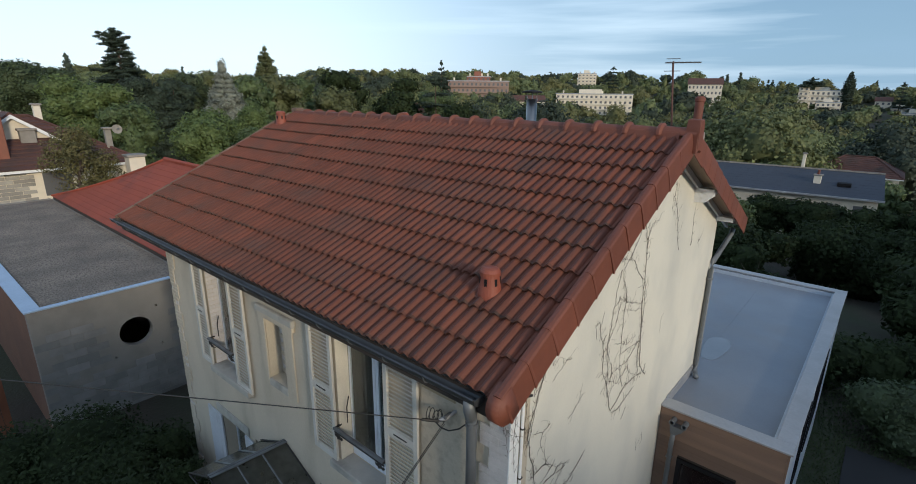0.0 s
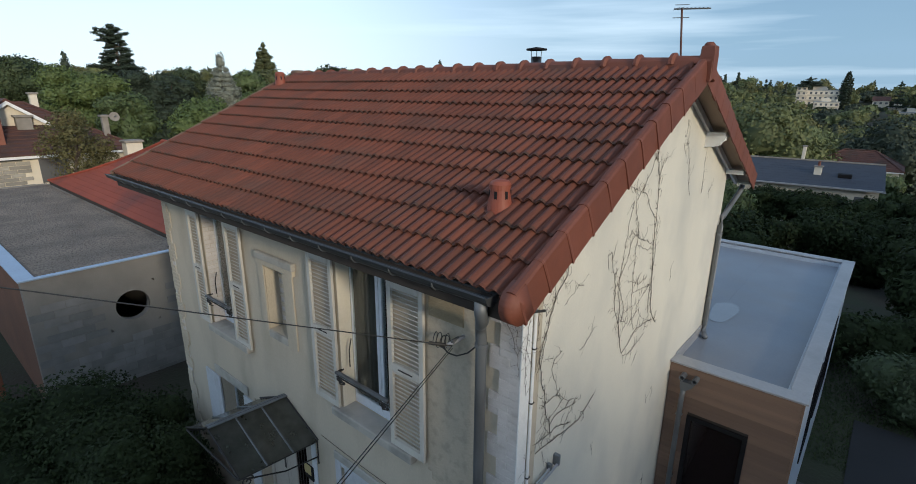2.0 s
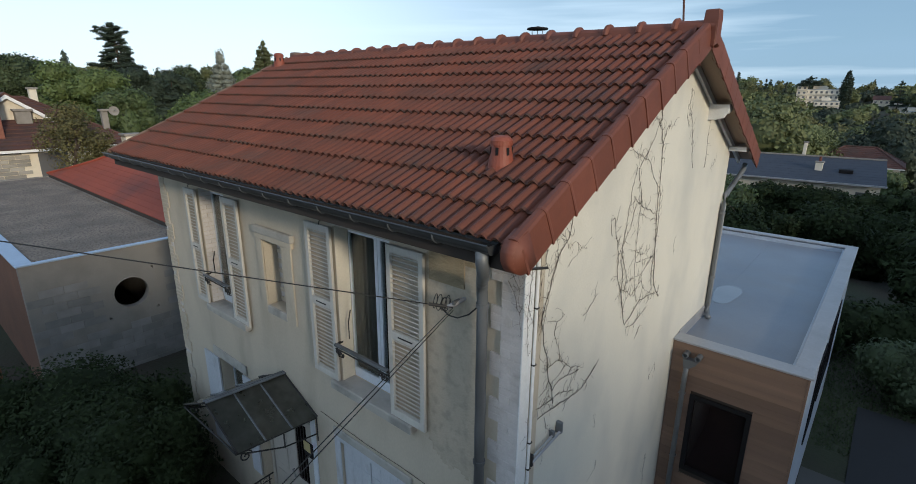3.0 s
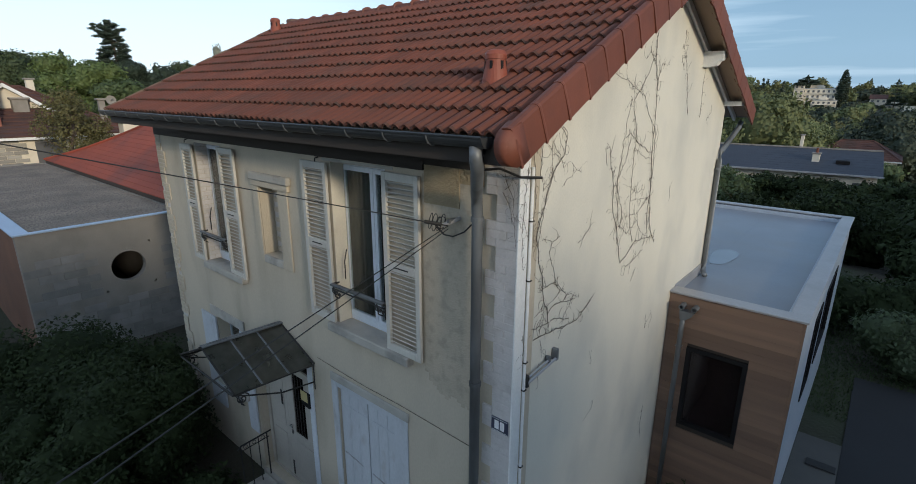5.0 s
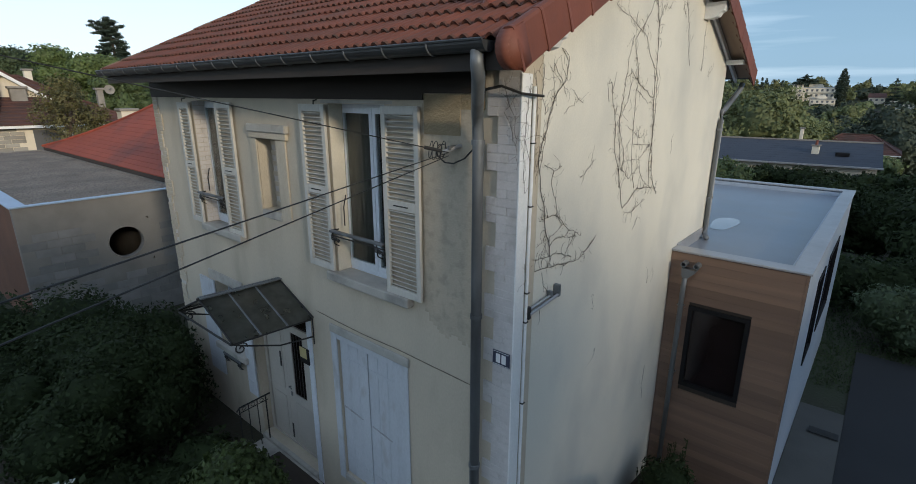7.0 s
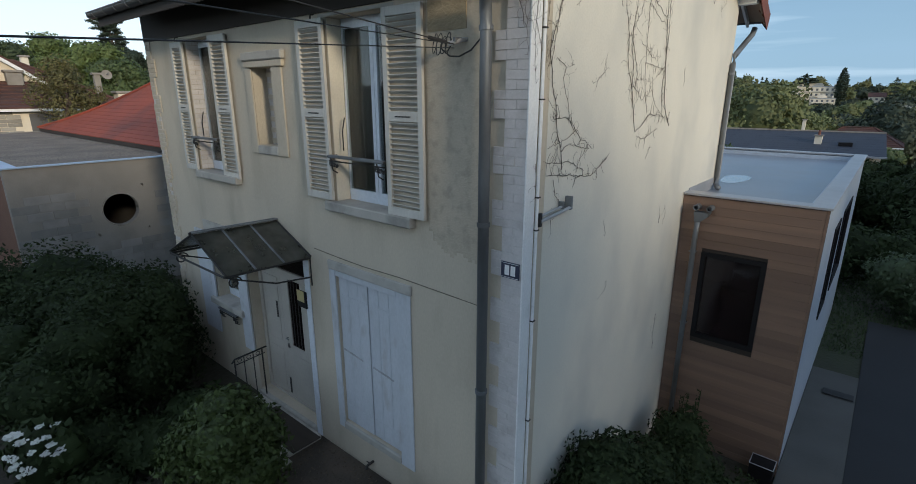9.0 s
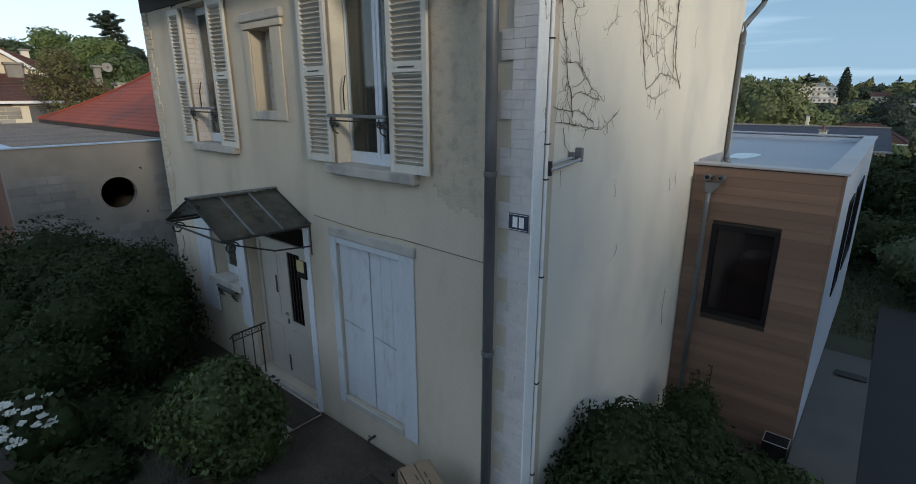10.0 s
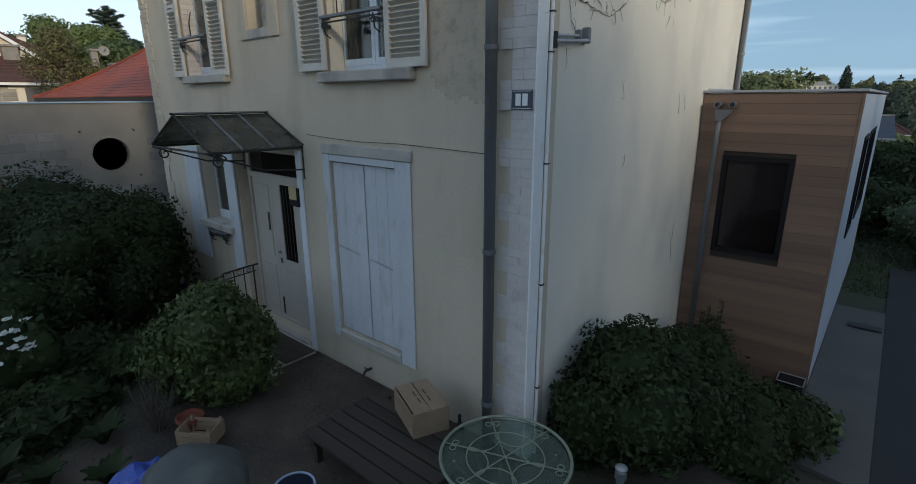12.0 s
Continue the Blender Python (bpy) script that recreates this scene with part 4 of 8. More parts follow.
window(*WIN_A, mullion=0.56)
window(*WIN_B)
window(*WIN_C)
part("lintel", boxed(-2.90, -1.66, -0.006, -0.001, 5.585, 5.617), STONE, house)
stone_sill(-2.90, -1.42, 3.51)
stone_sill(-6.44, -5.10, 3.57)
stone_sill(-6.56, -5.46, 1.30)
balconet(-2.76, -1.79, 4.06)
balconet(-6.40, -5.52, 4.10)
louvred_shutter(-3.28, -2.765, 3.53, 5.57)
louvred_shutter(-1.78, -1.235, 3.515, 5.57)
louvred_shutter(-6.82, -6.405, 3.57, 5.55)
louvred_shutter(-5.505, -5.02, 3.55, 5.57)
part("reveal", boxed(WIN_A[0], WIN_A[0] + 0.006, 0.002, 0.187, WIN_A[2] + 0.01, WIN_A[3] - 0.01), REVEAL, house, "smooth cream window reveal")
# painted brick in the reveal of the far window
REV = [mesh_of(boxed(0.0, 0.008, a + 0.002, c - 0.003, 0.003, 0.071, bevel=0.003), BRICK_WHITE, "brick") for a, c in ((0.004, 0.10), (0.10, 0.196), (0.004, 0.196))]
for w in (WIN_B,):
    rev = new("reveal")
    rev.parent = house
    rev["label"] = "window reveal of white-painted brick"
    for j in range(int((w[3] - w[2]) / 0.074)):
        for q in ((2,) if j % 2 else (0, 1)):
            piece("brick", REV[q], Matrix.Translation((w[0] + 0.001 + rnd.uniform(-0.001, 0.002), 0, w[2] + 0.01 + 0.074 * j)), rev)
for u in (-2.66, -6.3):
    part("stay", tubed([(u, 0.10, 4.5), (u, 0.06, 4.35), (u, 0.06, 4.12)], 0.008, 5), IRON, house)
    part("hook", tubed([(u - 0.3, -0.01, 5.62), (u - 0.3, -0.06, 5.61), (u - 0.29, -0.07, 5.57)], 0.008, 5), IRON, house)


def board_shutter(x0, x1, z0, z1, y, boards, name="shutter", label="closed pale blue plank shutter with peeling paint", straps=()):
    s = new(name)
    s.parent = house
    s["label"] = label
    bw = (x1 - x0) / boards
    for k in range(boards):
        part("board", boxed(x0 + bw * k + 0.001, x0 + bw * (k + 1) - 0.001, y + rnd.uniform(0, 0.002), y + 0.03, z0, z1, bevel=0.003), BLUE_WOOD, s)
    for z in (z0 + 0.25, z1 - 0.25):
        part("hinge", boxed(x0 + 0.01, x1 - 0.02, y - 0.005, y - 0.001, z - 0.012, z + 0.012), BLUE_WOOD, s)
    for z in straps:
        # worn iron strap with most of its paint gone
        b = bmesh.new()
        prism(b, [(x0 + 0.03, z + 0.02), (x0 + 0.13, z + 0.008), (x0 + 0.30, z - 0.012), (x0 + 0.42, z - 0.035), (x0 + 0.41, z - 0.055), (x0 + 0.28, z - 0.036), (x0 + 0.12, z - 0.016), (x0 + 0.03, z - 0.008)], "y", y - 0.004, y - 0.0005)
        part("strap", b, WORN_IRON, s, "rusty strap with flaking blue paint")
    return s


board_shutter(-2.895, -2.33, 0.375, 2.505, 0.03, 3, straps=(1.47,))
board_shutter(-2.32, -1.77, 0.375, 2.505, 0.035, 3, straps=(1.40,))
part("lintel", boxed(-3.03, -1.505, -0.035, -0.001, 2.60, 2.725, bevel=0.012), STONE, house, "grey stone lintel")
part("surround", boxed(-1.763, -1.53, -0.02, -0.001, 0.25, 2.598, bevel=0.006), BLUE_WOOD, house)
part("surround", boxed(-2.898, -1.765, -0.018, -0.001, 2.523, 2.598, bevel=0.004), BLUE_WOOD, house)
part("surround", boxed(-3.03, -2.902, -0.02, -0.001, 0.25, 2.598, bevel=0.006), BLUE_WOOD, house)
part("sill", boxed(-2.90, -1.766, -0.035, 0.02, 0.25, 0.358, bevel=0.012), STONE, house)
board_shutter(-6.98, -6.43, 0.62, 2.50, -0.045, 4, label="open pale blue plank shutter")
board_shutter(-5.56, -5.27, 0.62, 2.50, -0.045, 2, label="open pale blue plank shutter beside the door")
balconet(-6.30, -5.66, 1.15)
part("lintel", boxed(-6.62, -5.42, -0.03, -0.001, 2.52, 2.70, bevel=0.01), STONE, house)

# blind window with a brick back
blind = new("blind_window")
blind.parent = house
blind["label"] = "blind window niche with a stone surround and brick back"
for a in ((-4.62, -4.462, -0.025, 3.97, 5.10), (-3.958, -3.72, -0.025, 3.97, 5.10)):
    part("surround", boxed(a[0], a[1], a[2], -0.001, a[3], a[4], bevel=0.008), STUCCO, blind)
part("lintel", boxed(-4.60, -3.625, -0.075, -0.001, 5.185, 5.295, bevel=0.015), STONE, blind)
part("lintel", boxed(-4.59, -3.66, -0.05, -0.001, 5.102, 5.183, bevel=0.006), STUCCO, blind)
part("sill", boxed(-4.46, -3.96, -0.03, 0.20, 3.97, 4.088, bevel=0.010), STONE, blind)
part("backing", boxed(-4.48, -3.94, 0.21, 0.29, 4.09, 5.10), MORTAR, blind)
NB = mesh_of(boxed(0.003, 0.212, -0.014, 0.0, 0.004, 0.070, bevel=0.003), STUCCO, "brick")
for j in range(13):
    for k in range(3):
        x = -4.46 + 0.215 * k - (0.1 if j % 2 else 0.0)
        if x >= -4.47 and x + 0.2 < -3.95:
            piece("brick", NB, Matrix.Translation((x, 0.209, 4.10 + 0.074 * j)), blind)

# front door: two leaves, glazed right leaf, fanlight
door = new("door")
door.parent = house
door["label"] = "pale double front door with one glazed leaf"
DY = 0.18
b = bmesh.new()
holed(b, DOOR[0] + 0.002, DOOR[1] - 0.002, DOOR[2] + 0.002, DOOR[3] - 0.002, DY - 0.02, DY + 0.06, [(-5.17, -3.70, -0.02, 2.12), (-5.17, -3.70, 2.19, 2.50)])
part("door_frame", b, DOOR_PAINT, door)
leaf = part("leaf", boxed(-5.168, -4.635, DY + 0.005, DY + 0.045, -0.018, 2.118, bevel=0.004), DOOR_PAINT, door)
for z0, z1 in ((0.10, 0.78), (0.92, 2.02)):
    part("panel", boxed(-5.09, -4.72, DY - 0.003, DY + 0.004, z0, z1, bevel=0.006), DOOR_PAINT, leaf)
part("letter_slot", boxed(-4.80, -4.745, DY - 0.009, DY - 0.004, 1.33, 1.61, bevel=0.003), IRON, leaf)
b = bmesh.new()
holed(b, -4.63, -3.702, -0.018, 2.118, DY + 0.005, DY + 0.045, [(-4.43, -4.10, 0.93, 2.055)])
leaf = part("leaf", b, DOOR_PAINT, door)
p = part("pane", boxed(-4.429, -4.101, DY + 0.02, DY + 0.027, 0.931, 2.054), GLASS_DARK, leaf)
p.visible_shadow = False
part("panel", boxed(-4.43, -3.90, DY - 0.002, DY + 0.004, 0.10, 0.78, bevel=0.006), DOOR_PAINT, leaf)
for x in (-4.35, -4.265, -4.18):
    part("bar", tubed([(x, DY + 0.01, 0.94), (x, DY + 0.01, 2.045)], 0.006, 5), IRON, leaf)
part("door_handle", tubed([(-4.54, DY, 1.04), (-4.54, DY - 0.04, 1.04), (-4.46, DY - 0.045, 1.04)], 0.011, 6), STEEL, leaf)
part("lock_plate", boxed(-4.565, -4.515, DY - 0.004, DY + 0.004, 0.86, 0.94, bevel=0.002), STEEL, leaf)
part("lock_plate", boxed(-4.62, -4.58, DY - 0.004, DY + 0.004, 0.02, 0.30, bevel=0.002), IRON, leaf)
p = part("fanlight", boxed(-5.168, -3.702, DY + 0.01, DY + 0.016, 2.192, 2.498), GLASS_DARK, door)
p.visible_shadow = False
part("architrave", boxed(-3.618, -3.50, -0.022, -0.001, -0.2, 2.60, bevel=0.006), PVC, house)
part("threshold", boxed(-5.24, -3.63, -0.06, DY - 0.022, -0.18, -0.065, bevel=0.012), STONE, house, "worn pale stone threshold")
notice = thing("notice", "yellow paper notice on a dark board by the door", "notice", (-3.69, -0.045, 1.87))
part("board", boxed(-0.09, 0.11, 0.0, 0.022, 0.0, 0.25, bevel=0.003), DARK_FRAME, notice)
part("sheet", boxed(-0.10, 0.07, -0.005, -0.001, 0.09, 0.255), YELLOW, notice)

# glass canopy over the door: a small gable of iron bars and panes
canopy = thing("door_canopy", "old iron and glass canopy with scrolled brackets", "canopy", (-4.215, 0, 2.67))
CX, CY, CR, CW = 0.0, -1.13, 0.375, 0.775
for s in (-1, 1):
    m = Matrix.Identity(4)
    for k in range(3):
        y0, y1 = -0.02 + (CY + 0.02) / 3 * k, -0.02 + (CY + 0.02) / 3 * (k + 1)
        b = bmesh.new()
        prism(b, [(0.012 * s, CR - 0.006), (CW * s * 1.02, -0.006), (CW * s * 1.02, -0.001), (0.012 * s, CR - 0.001)], "y", y1 + 0.004, y0 - 0.004)
        p = part("pane", b, GLASS_GREEN, canopy)
    for k in range(4):
        y = -0.015 + (CY + 0.02) / 3 * k
        part("rafter", tubed([(0, y, CR + 0.008), (CW * s * 1.03, y, 0.008)], 0.013, 6), ZINC_PIPE if k in (1, 2) else IRON, canopy)
    part("eave_bar", tubed([(CW * s, -0.01, -0.02), (CW * s, CY, -0.02)], 0.016, 6), IRON, canopy)
    # scroll bracket
    b = bmesh.new()
    cx = CW * s * 0.98
    tube(b, [(cx, -0.005, -0.30), (cx, -0.5, -0.26), (cx, -0.95, -0.10), (cx, CY + 0.02, -0.03)], 0.011, 6)
    tube(b, [(cx, CY + 0.12 + 0.09 * (1 - q / 20) * math.cos(q * 0.55), -0.12 + 0.09 * (1 - q / 20) * math.sin(q * 0.55)) for q in range(18)], 0.010, 6)
    tube(b, [(cx, -0.005, -0.02), (cx, -0.005, -0.42)], 0.010, 6)
    part("bracket", b, IRON, canopy)
part("ridge_bar", tubed([(0, 0, CR + 0.02), (0, CY - 0.03, CR + 0.02)], 0.016, 6), IRON, canopy)
part("tie_bar", tubed([(-CW, CY, -0.02), (CW, CY, -0.02)], 0.014, 6), IRON, canopy)
part("flashing", boxed(-0.05, 0.05, CY, -0.004, CR + 0.02, CR + 0.034), ZINC_PIPE, canopy)

# the frame has sagged askew over the years
for q in canopy.children:
    q.data.transform(Matrix(((1, 0.10, 0, 0), (0, 1, 0, 0), (0, 0, 1, 0), (0, 0, 0, 1))))

# doorstep with iron railing
step = thing("doorstep", "worn concrete doorstep with a dark doormat recess", "step", (-4.2, 0, -0.1))
part("tread", boxed(-0.95, 0.75, -0.62, -0.063, -0.3, 0.0, bevel=0.015), STONE, step)
part("tread", boxed(-0.90, 0.88, -0.90, -0.622, -0.3, -0.06, bevel=0.015), STONE, step)
mat_ = thing("doormat", "dark bristle doormat on the doorstep", "doormat", (-4.05, -0.34, -0.1))
part("mat", boxed(-0.55, 0.66, -0.24, 0.22, 0.0, 0.02, bevel=0.006), OLD_WOOD, mat_)
rail = thing("handrail", "small black wrought-iron handrail beside the doorstep", "handrail", (-5.02, -0.28, -0.1))
part("top_bar", tubed([(0, 0.32, 0.88), (0, -0.22, 0.86), (0.02, -0.28, 0.82)], 0.014, 6), IRON, rail)
part("bar", tubed([(0, 0.28, 0.78), (0, -0.22, 0.76)], 0.008, 6), IRON, rail)
for k in range(4):
    part("baluster", tubed([(0, 0.24 - 0.155 * k, -0.1), (0, 0.24 - 0.155 * k, 0.87 - 0.006 * k)], 0.009 if k not in (0, 3) else 0.013, 6), IRON, rail)
for k in range(3):
    b = bmesh.new()
    tube(b, [(0, 0.165 - 0.155 * k + 0.035 * math.cos(t), 0.815 + 0.028 * math.sin(t)) for t in (2 * math.pi * q / 10 for q in range(11))], 0.005, 4)
    part("ring", b, IRON, rail)

# number plate of the house: plain bars
plate = thing("house_plate", "small dark blue enamel plate with pale marks", "sign", (-0.288, -0.034, 3.135))
part("plate", boxed(0, 0.20, -0.008, 0.002, 0, 0.155, bevel=0.003), ENAMEL, plate)
for x0 in (0.042, 0.108):
    part("mark", boxed(x0, x0 + 0.05, -0.0105, -0.0085, 0.03, 0.125), WHITE_PAINT, plate)
for z0 in (0.008, 0.143):
    part("border", boxed(0.008, 0.192, -0.0100, -0.0085, z0, z0 + 0.004), WHITE_PAINT, plate)

# things on the gable wall
conduit = thing("conduit", "thin white cable conduit clipped to the gable corner", "conduit", (HX1 + 0.022, 0.148, 0))
part("pipe", tubed([(0, 0, -0.2), (0, 0, 5.75)], 0.017, 10), WHITE_PAINT, conduit)
for z in (0.55, 1.60, 2.69, 3.58, 3.88, 4.715, 5.276):
    part("clip", boxed(-0.022, 0.021, -0.021, 0.024, z - 0.006, z + 0.006), IRON, conduit)
arm = thing("wall_bracket", "galvanised tube bracket with a rusty end plate on the gable", "bracket", (HX1, 0.17, 3.68))
part("tube", tubed([(0.055, 0.0, -0.02), (0.055, 0.28, 0.0), (0.055, 0.55, 0.025)], 0.016, 8), COPING, arm)
part("tube", tubed([(0.045, 0.0, 0.025), (0.045, 0.22, 0.04), (0.045, 0.42, 0.055)], 0.012, 8), COPING, arm)
part("plate", boxed(0.0, 0.06, -0.02, 0.02, -0.07, 0.055, bevel=0.004), IRON, arm)
part("end_plate", boxed(0.002, 0.07, 0.52, 0.565, 0.0, 0.13, bevel=0.005), ZINC_PIPE, arm, "rust-stained end plate")
part("lug", boxed(0.01, 0.06, 0.38, 0.42, 0.03, 0.10, bevel=0.005), ZINC_PIPE, arm)

# vent pots, flue, aerial, chimney
def vent_pot(x, s, h=0.24, r=0.088, front=True):
    m = slope_matrix(x, s, 0.03)
    p = m.translation
    if not front:
        p = FLIP @ p
    v = thing("roof_vent", "terracotta roof vent with slotted hood", "roof vent", p, "vents on the roof")
    b = bmesh.new()
    lathe(b, [(r * 1.42, -0.12), (r * 1.32, 0.0), (r * 1.12, h * 0.4), (r * 1.0, h - 0.07), (r * 1.12, h - 0.07), (r * 1.12, h - 0.03), (r * 0.9, h), (r * 0.5, h + 0.012)], 24)
    part("body", b, TERRACOTTA_VENT, v, smooth=False)
    for k in range(6):
        t = 2 * math.pi * (k + 0.2) / 6
        part("slot", boxed(-0.013, 0.013, -0.004, 0.004, h - 0.185, h - 0.085, m=Matrix.Rotation(t, 4, "Z") @ Matrix.Translation((0, -r * 1.085, 0))), DARK_FRAME, v)
    b = bmesh.new()
    box(b, -0.13, 0.13, -0.12, 0.2, -0.03, 0.012, bevel=0.012, m=Matrix.Rotation(ANG if front else -ANG, 4, "X"))
    part("base_tile", b, TILE, v)
    return v


vent_pot(-0.56, 0.99)
vent_pot(-8.02, 3.62)
vent_pot(-5.45, 3.55, h=0.30, front=False)
flue = thing("flue_pipe", "stainless steel flue with a dark rain cap", "flue", (-3.67, 5.67, roof_z(5.67) - 0.09))
b = bmesh.new()
lathe(b, [(0.105, -0.1), (0.105, 1.58)], 24)
part("pipe", b, STEEL, flue, smooth=True)
for t in range(3):
    a = 2 * math.pi * t / 3
    part("strut", tubed([(0.1 * math.cos(a), 0.1 * math.sin(a), 1.5), (0.12 * math.cos(a), 0.12 * math.sin(a), 1.71)], 0.008, 4), STEEL, flue)
b = bmesh.new()
lathe(b, [(0.20, 1.70), (0.205, 1.71), (0.20, 1.73), (0.02, 1.76)], 24)
part("cap", b, DARK_FRAME, flue)
aerial = thing("tv_aerial", "rusty television aerial on a mast behind the ridge", "aerial", (-0.95, 5.6, roof_z(5.6)))
part("mast", tubed([(0.17, 0.15, -0.1), (0, 0, 2.10)], 0.016, 8), material("rusty_mast", (0.14, 0.06, 0.045), (0.10, 0.05, 0.04), 0.7), aerial)
bd = Vector((0.80, 0.6, 0.02)).normalized()
cr = Vector((0.6, -0.8, 0)).normalized()
part("boom", tubed([bd * -0.12 + Vector((0, 0, 2.08)), bd * 0.45 + Vector((0, 0, 2.08))], 0.012, 6), ZINC_PIPE, aerial)
for k in range(8):
    c = bd * (-0.08 + 0.065 * k) + Vector((0, 0, 2.085))
    part("element", tubed([c - cr * (0.16 - 0.01 * k), c + cr * (0.16 - 0.01 * k)], 0.005, 4), ZINC_PIPE, aerial)
for z, l_ in ((2.14, 0.11), (1.95, 0.13)):
    part("element", tubed([Vector((0, 0, z)) - bd * l_, Vector((0, 0, z)) + bd * l_], 0.006, 4), ZINC_PIPE, aerial)
stack = thing("chimney", "short cement chimney with a terracotta pot behind the ridge", "chimney", (-0.45, 5.6, roof_z(5.6)))
part("shaft", boxed(-0.12, 0.12, -0.12, 0.12, -0.3, 1.0, bevel=0.015), CEMENT, stack)
b = bmesh.new()
lathe(b, [(0.085, 1.0), (0.068, 1.08), (0.068, 1.47), (0.08, 1.49), (0.08, 1.53), (0.05, 1.56)], 16)
part("pot", b, TILE_NEW, stack)


# ---- rear annex ----
AX1, AY0, AY1, AZ = 1.79, 4.52, 12.85, 3.315
annex = thing("annex", "modern flat-roofed annex clad in cedar planks", "annex", (0, AY0, -1.0))
annex.location = (0, 0, 0)
AW = (0.318, 1.172, 1.01, 2.40)
b = bmesh.new()
holed(b, HX1 + 0.004, AX1 - 0.002, -1.6, AZ - 0.06, AY0 + 0.02, AY0 + 0.26, [AW])
part("wall", b, DARK_WOOD, annex)
SW = [(6.6, 7.6, 1.0, 2.6), (8.4, 10.4, 1.0, 2.6)]
b = bmesh.new()
holed(b, AY0 + 0.262, AY1, -1.8, AZ - 0.06, AX1 - 0.26, AX1 + 0.0, SW, axis="x")
part("wall", b, PANEL_BLUE, annex, "pale blue-grey panel wall")
part("wall", boxed(-3.0, AX1 - 0.262, AY1 - 0.25, AY1, -1.8, AZ - 0.06), PANEL_BLUE, annex)
part("wall", boxed(-3.0, -2.8, HY1 + 0.01, AY1 - 0.252, -1.8, AZ - 0.06), PANEL_BLUE, annex)
part("roof_membrane", boxed(HX1 + 0.004, AX1 - 0.20, AY0 + 0.20, AY1 - 0.20, AZ - 0.32, AZ - 0.16), MEMBRANE, annex, "pale grey roof membrane with damp patches")
part("roof_membrane", boxed(-2.9, HX1 + 0.002, HY1 + 0.01, AY1 - 0.20, AZ - 0.32, AZ - 0.16), MEMBRANE, annex)
# coping: front, side, back, and upstand at the house wall
part("coping", boxed(HX1 + 0.004, AX1 + 0.04, AY0 - 0.04, AY0 + 0.24, AZ - 0.035, AZ + 0.0, bevel=0.006), COPING, annex, "grey metal parapet coping")
part("coping", boxed(AX1 - 0.22, AX1 + 0.04, AY0 + 0.242, AY1 + 0.03, AZ - 0.037, AZ - 0.002, bevel=0.006), COPING, annex)
part("coping", boxed(-3.0, AX1 - 0.222, AY1 - 0.23, AY1 + 0.03, AZ - 0.037, AZ - 0.002, bevel=0.006), COPING, annex)
part("upstand", boxed(AX1 - 0.205, AX1 - 0.195, AY0 + 0.2, AY1 - 0.2, AZ - 0.16, AZ - 0.04), COPING, annex)
part("upstand", boxed(HX1 + 0.005, AX1 - 0.206, AY0 + 0.195, AY0 + 0.205, AZ - 0.16, AZ - 0.04), COPING, annex)
part("upstand", boxed(HX1 + 0.004, HX1 + 0.02, AY0 + 0.206, HY1 - 0.02, AZ - 0.16, AZ + 0.03), COPING, annex)
part("trim", boxed(AX1 - 0.022, AX1 + 0.006, AY0 - 0.010, AY0 + 0.04, -1.6, AZ - 0.037), PLANK, annex)
# planks of the front, one by one, cut round the window
PH = 0.132
rows_ = int((AZ - 0.04 + 1.5) / PH)
for j in range(rows_):
    z0 = AZ - 0.045 - PH * (j + 1)
    z1 = z0 + PH - 0.0018
    spans = [(HX1 + 0.006, AX1 - 0.024)]
    if z1 > AW[2] - 0.02 and z0 < AW[3] + 0.02:
        spans = [(HX1 + 0.006, AW[0] - 0.022), (AW[1] + 0.022, AX1 - 0.024)]
    for a, c in spans:
        part("plank", boxed(a, c, AY0 - 0.006 + rnd.uniform(-0.001, 0.001), AY0 + 0.018, z0, z1, bevel=0.0016), PLANK, annex)


def dark_window(parent, u0, u1, z0, z1, t, axis="y", out=-1):
    w = new("window")
    w.parent = parent
    b = bmesh.new()
    lo, hi = (t - 0.02, t + 0.12) if out < 0 else (t - 0.12, t + 0.02)
    holed(b, u0 - 0.02, u1 + 0.02, z0 - 0.02, z1 + 0.02, lo, hi, [(u0 + 0.045, u1 - 0.045, z0 + 0.045, z1 - 0.045)], axis)
    part("frame", b, DARK_FRAME, w, "dark window frame")
    b = bmesh.new()
    c = t - out * 0.03
    if axis == "y":
        box(b, u0 + 0.05, u1 - 0.05, c, c + 0.006, z0 + 0.05, z1 - 0.05)
    else:
        box(b, c, c + 0.006, u0 + 0.05, u1 - 0.05, z0 + 0.05, z1 - 0.05)
    p = part("pane", b, GLASS_DARK, w)
    p.visible_shadow = False
    return w


dark_window(annex, *AW, AY0 + 0.0)
for s in SW:
    dark_window(annex, *s, AX1, "x", 1)
part("floor", boxed(0.01, AX1 - 0.27, AY0 + 0.27, AY1 - 0.26, -0.9, -0.8), ROOM, annex)
puddle = thing("puddle", "shallow rain puddle on the annex roof", "puddle", (0.0, 7.5, AZ - 0.156), kind="stuff")
b = bmesh.new()
prev = None
ring = [b.verts.new((0.23 * math.cos(t) * (1 + 0.12 * math.sin(3 * t)), 0.68 * math.sin(t) * (1 + 0.1 * math.cos(2 * t)), 0.002)) for t in (2 * math.pi * k / 32 for k in range(32))]
b.faces.new(ring)
low = [b.verts.new((v.co.x, v.co.y, 0.0)) for v in ring]
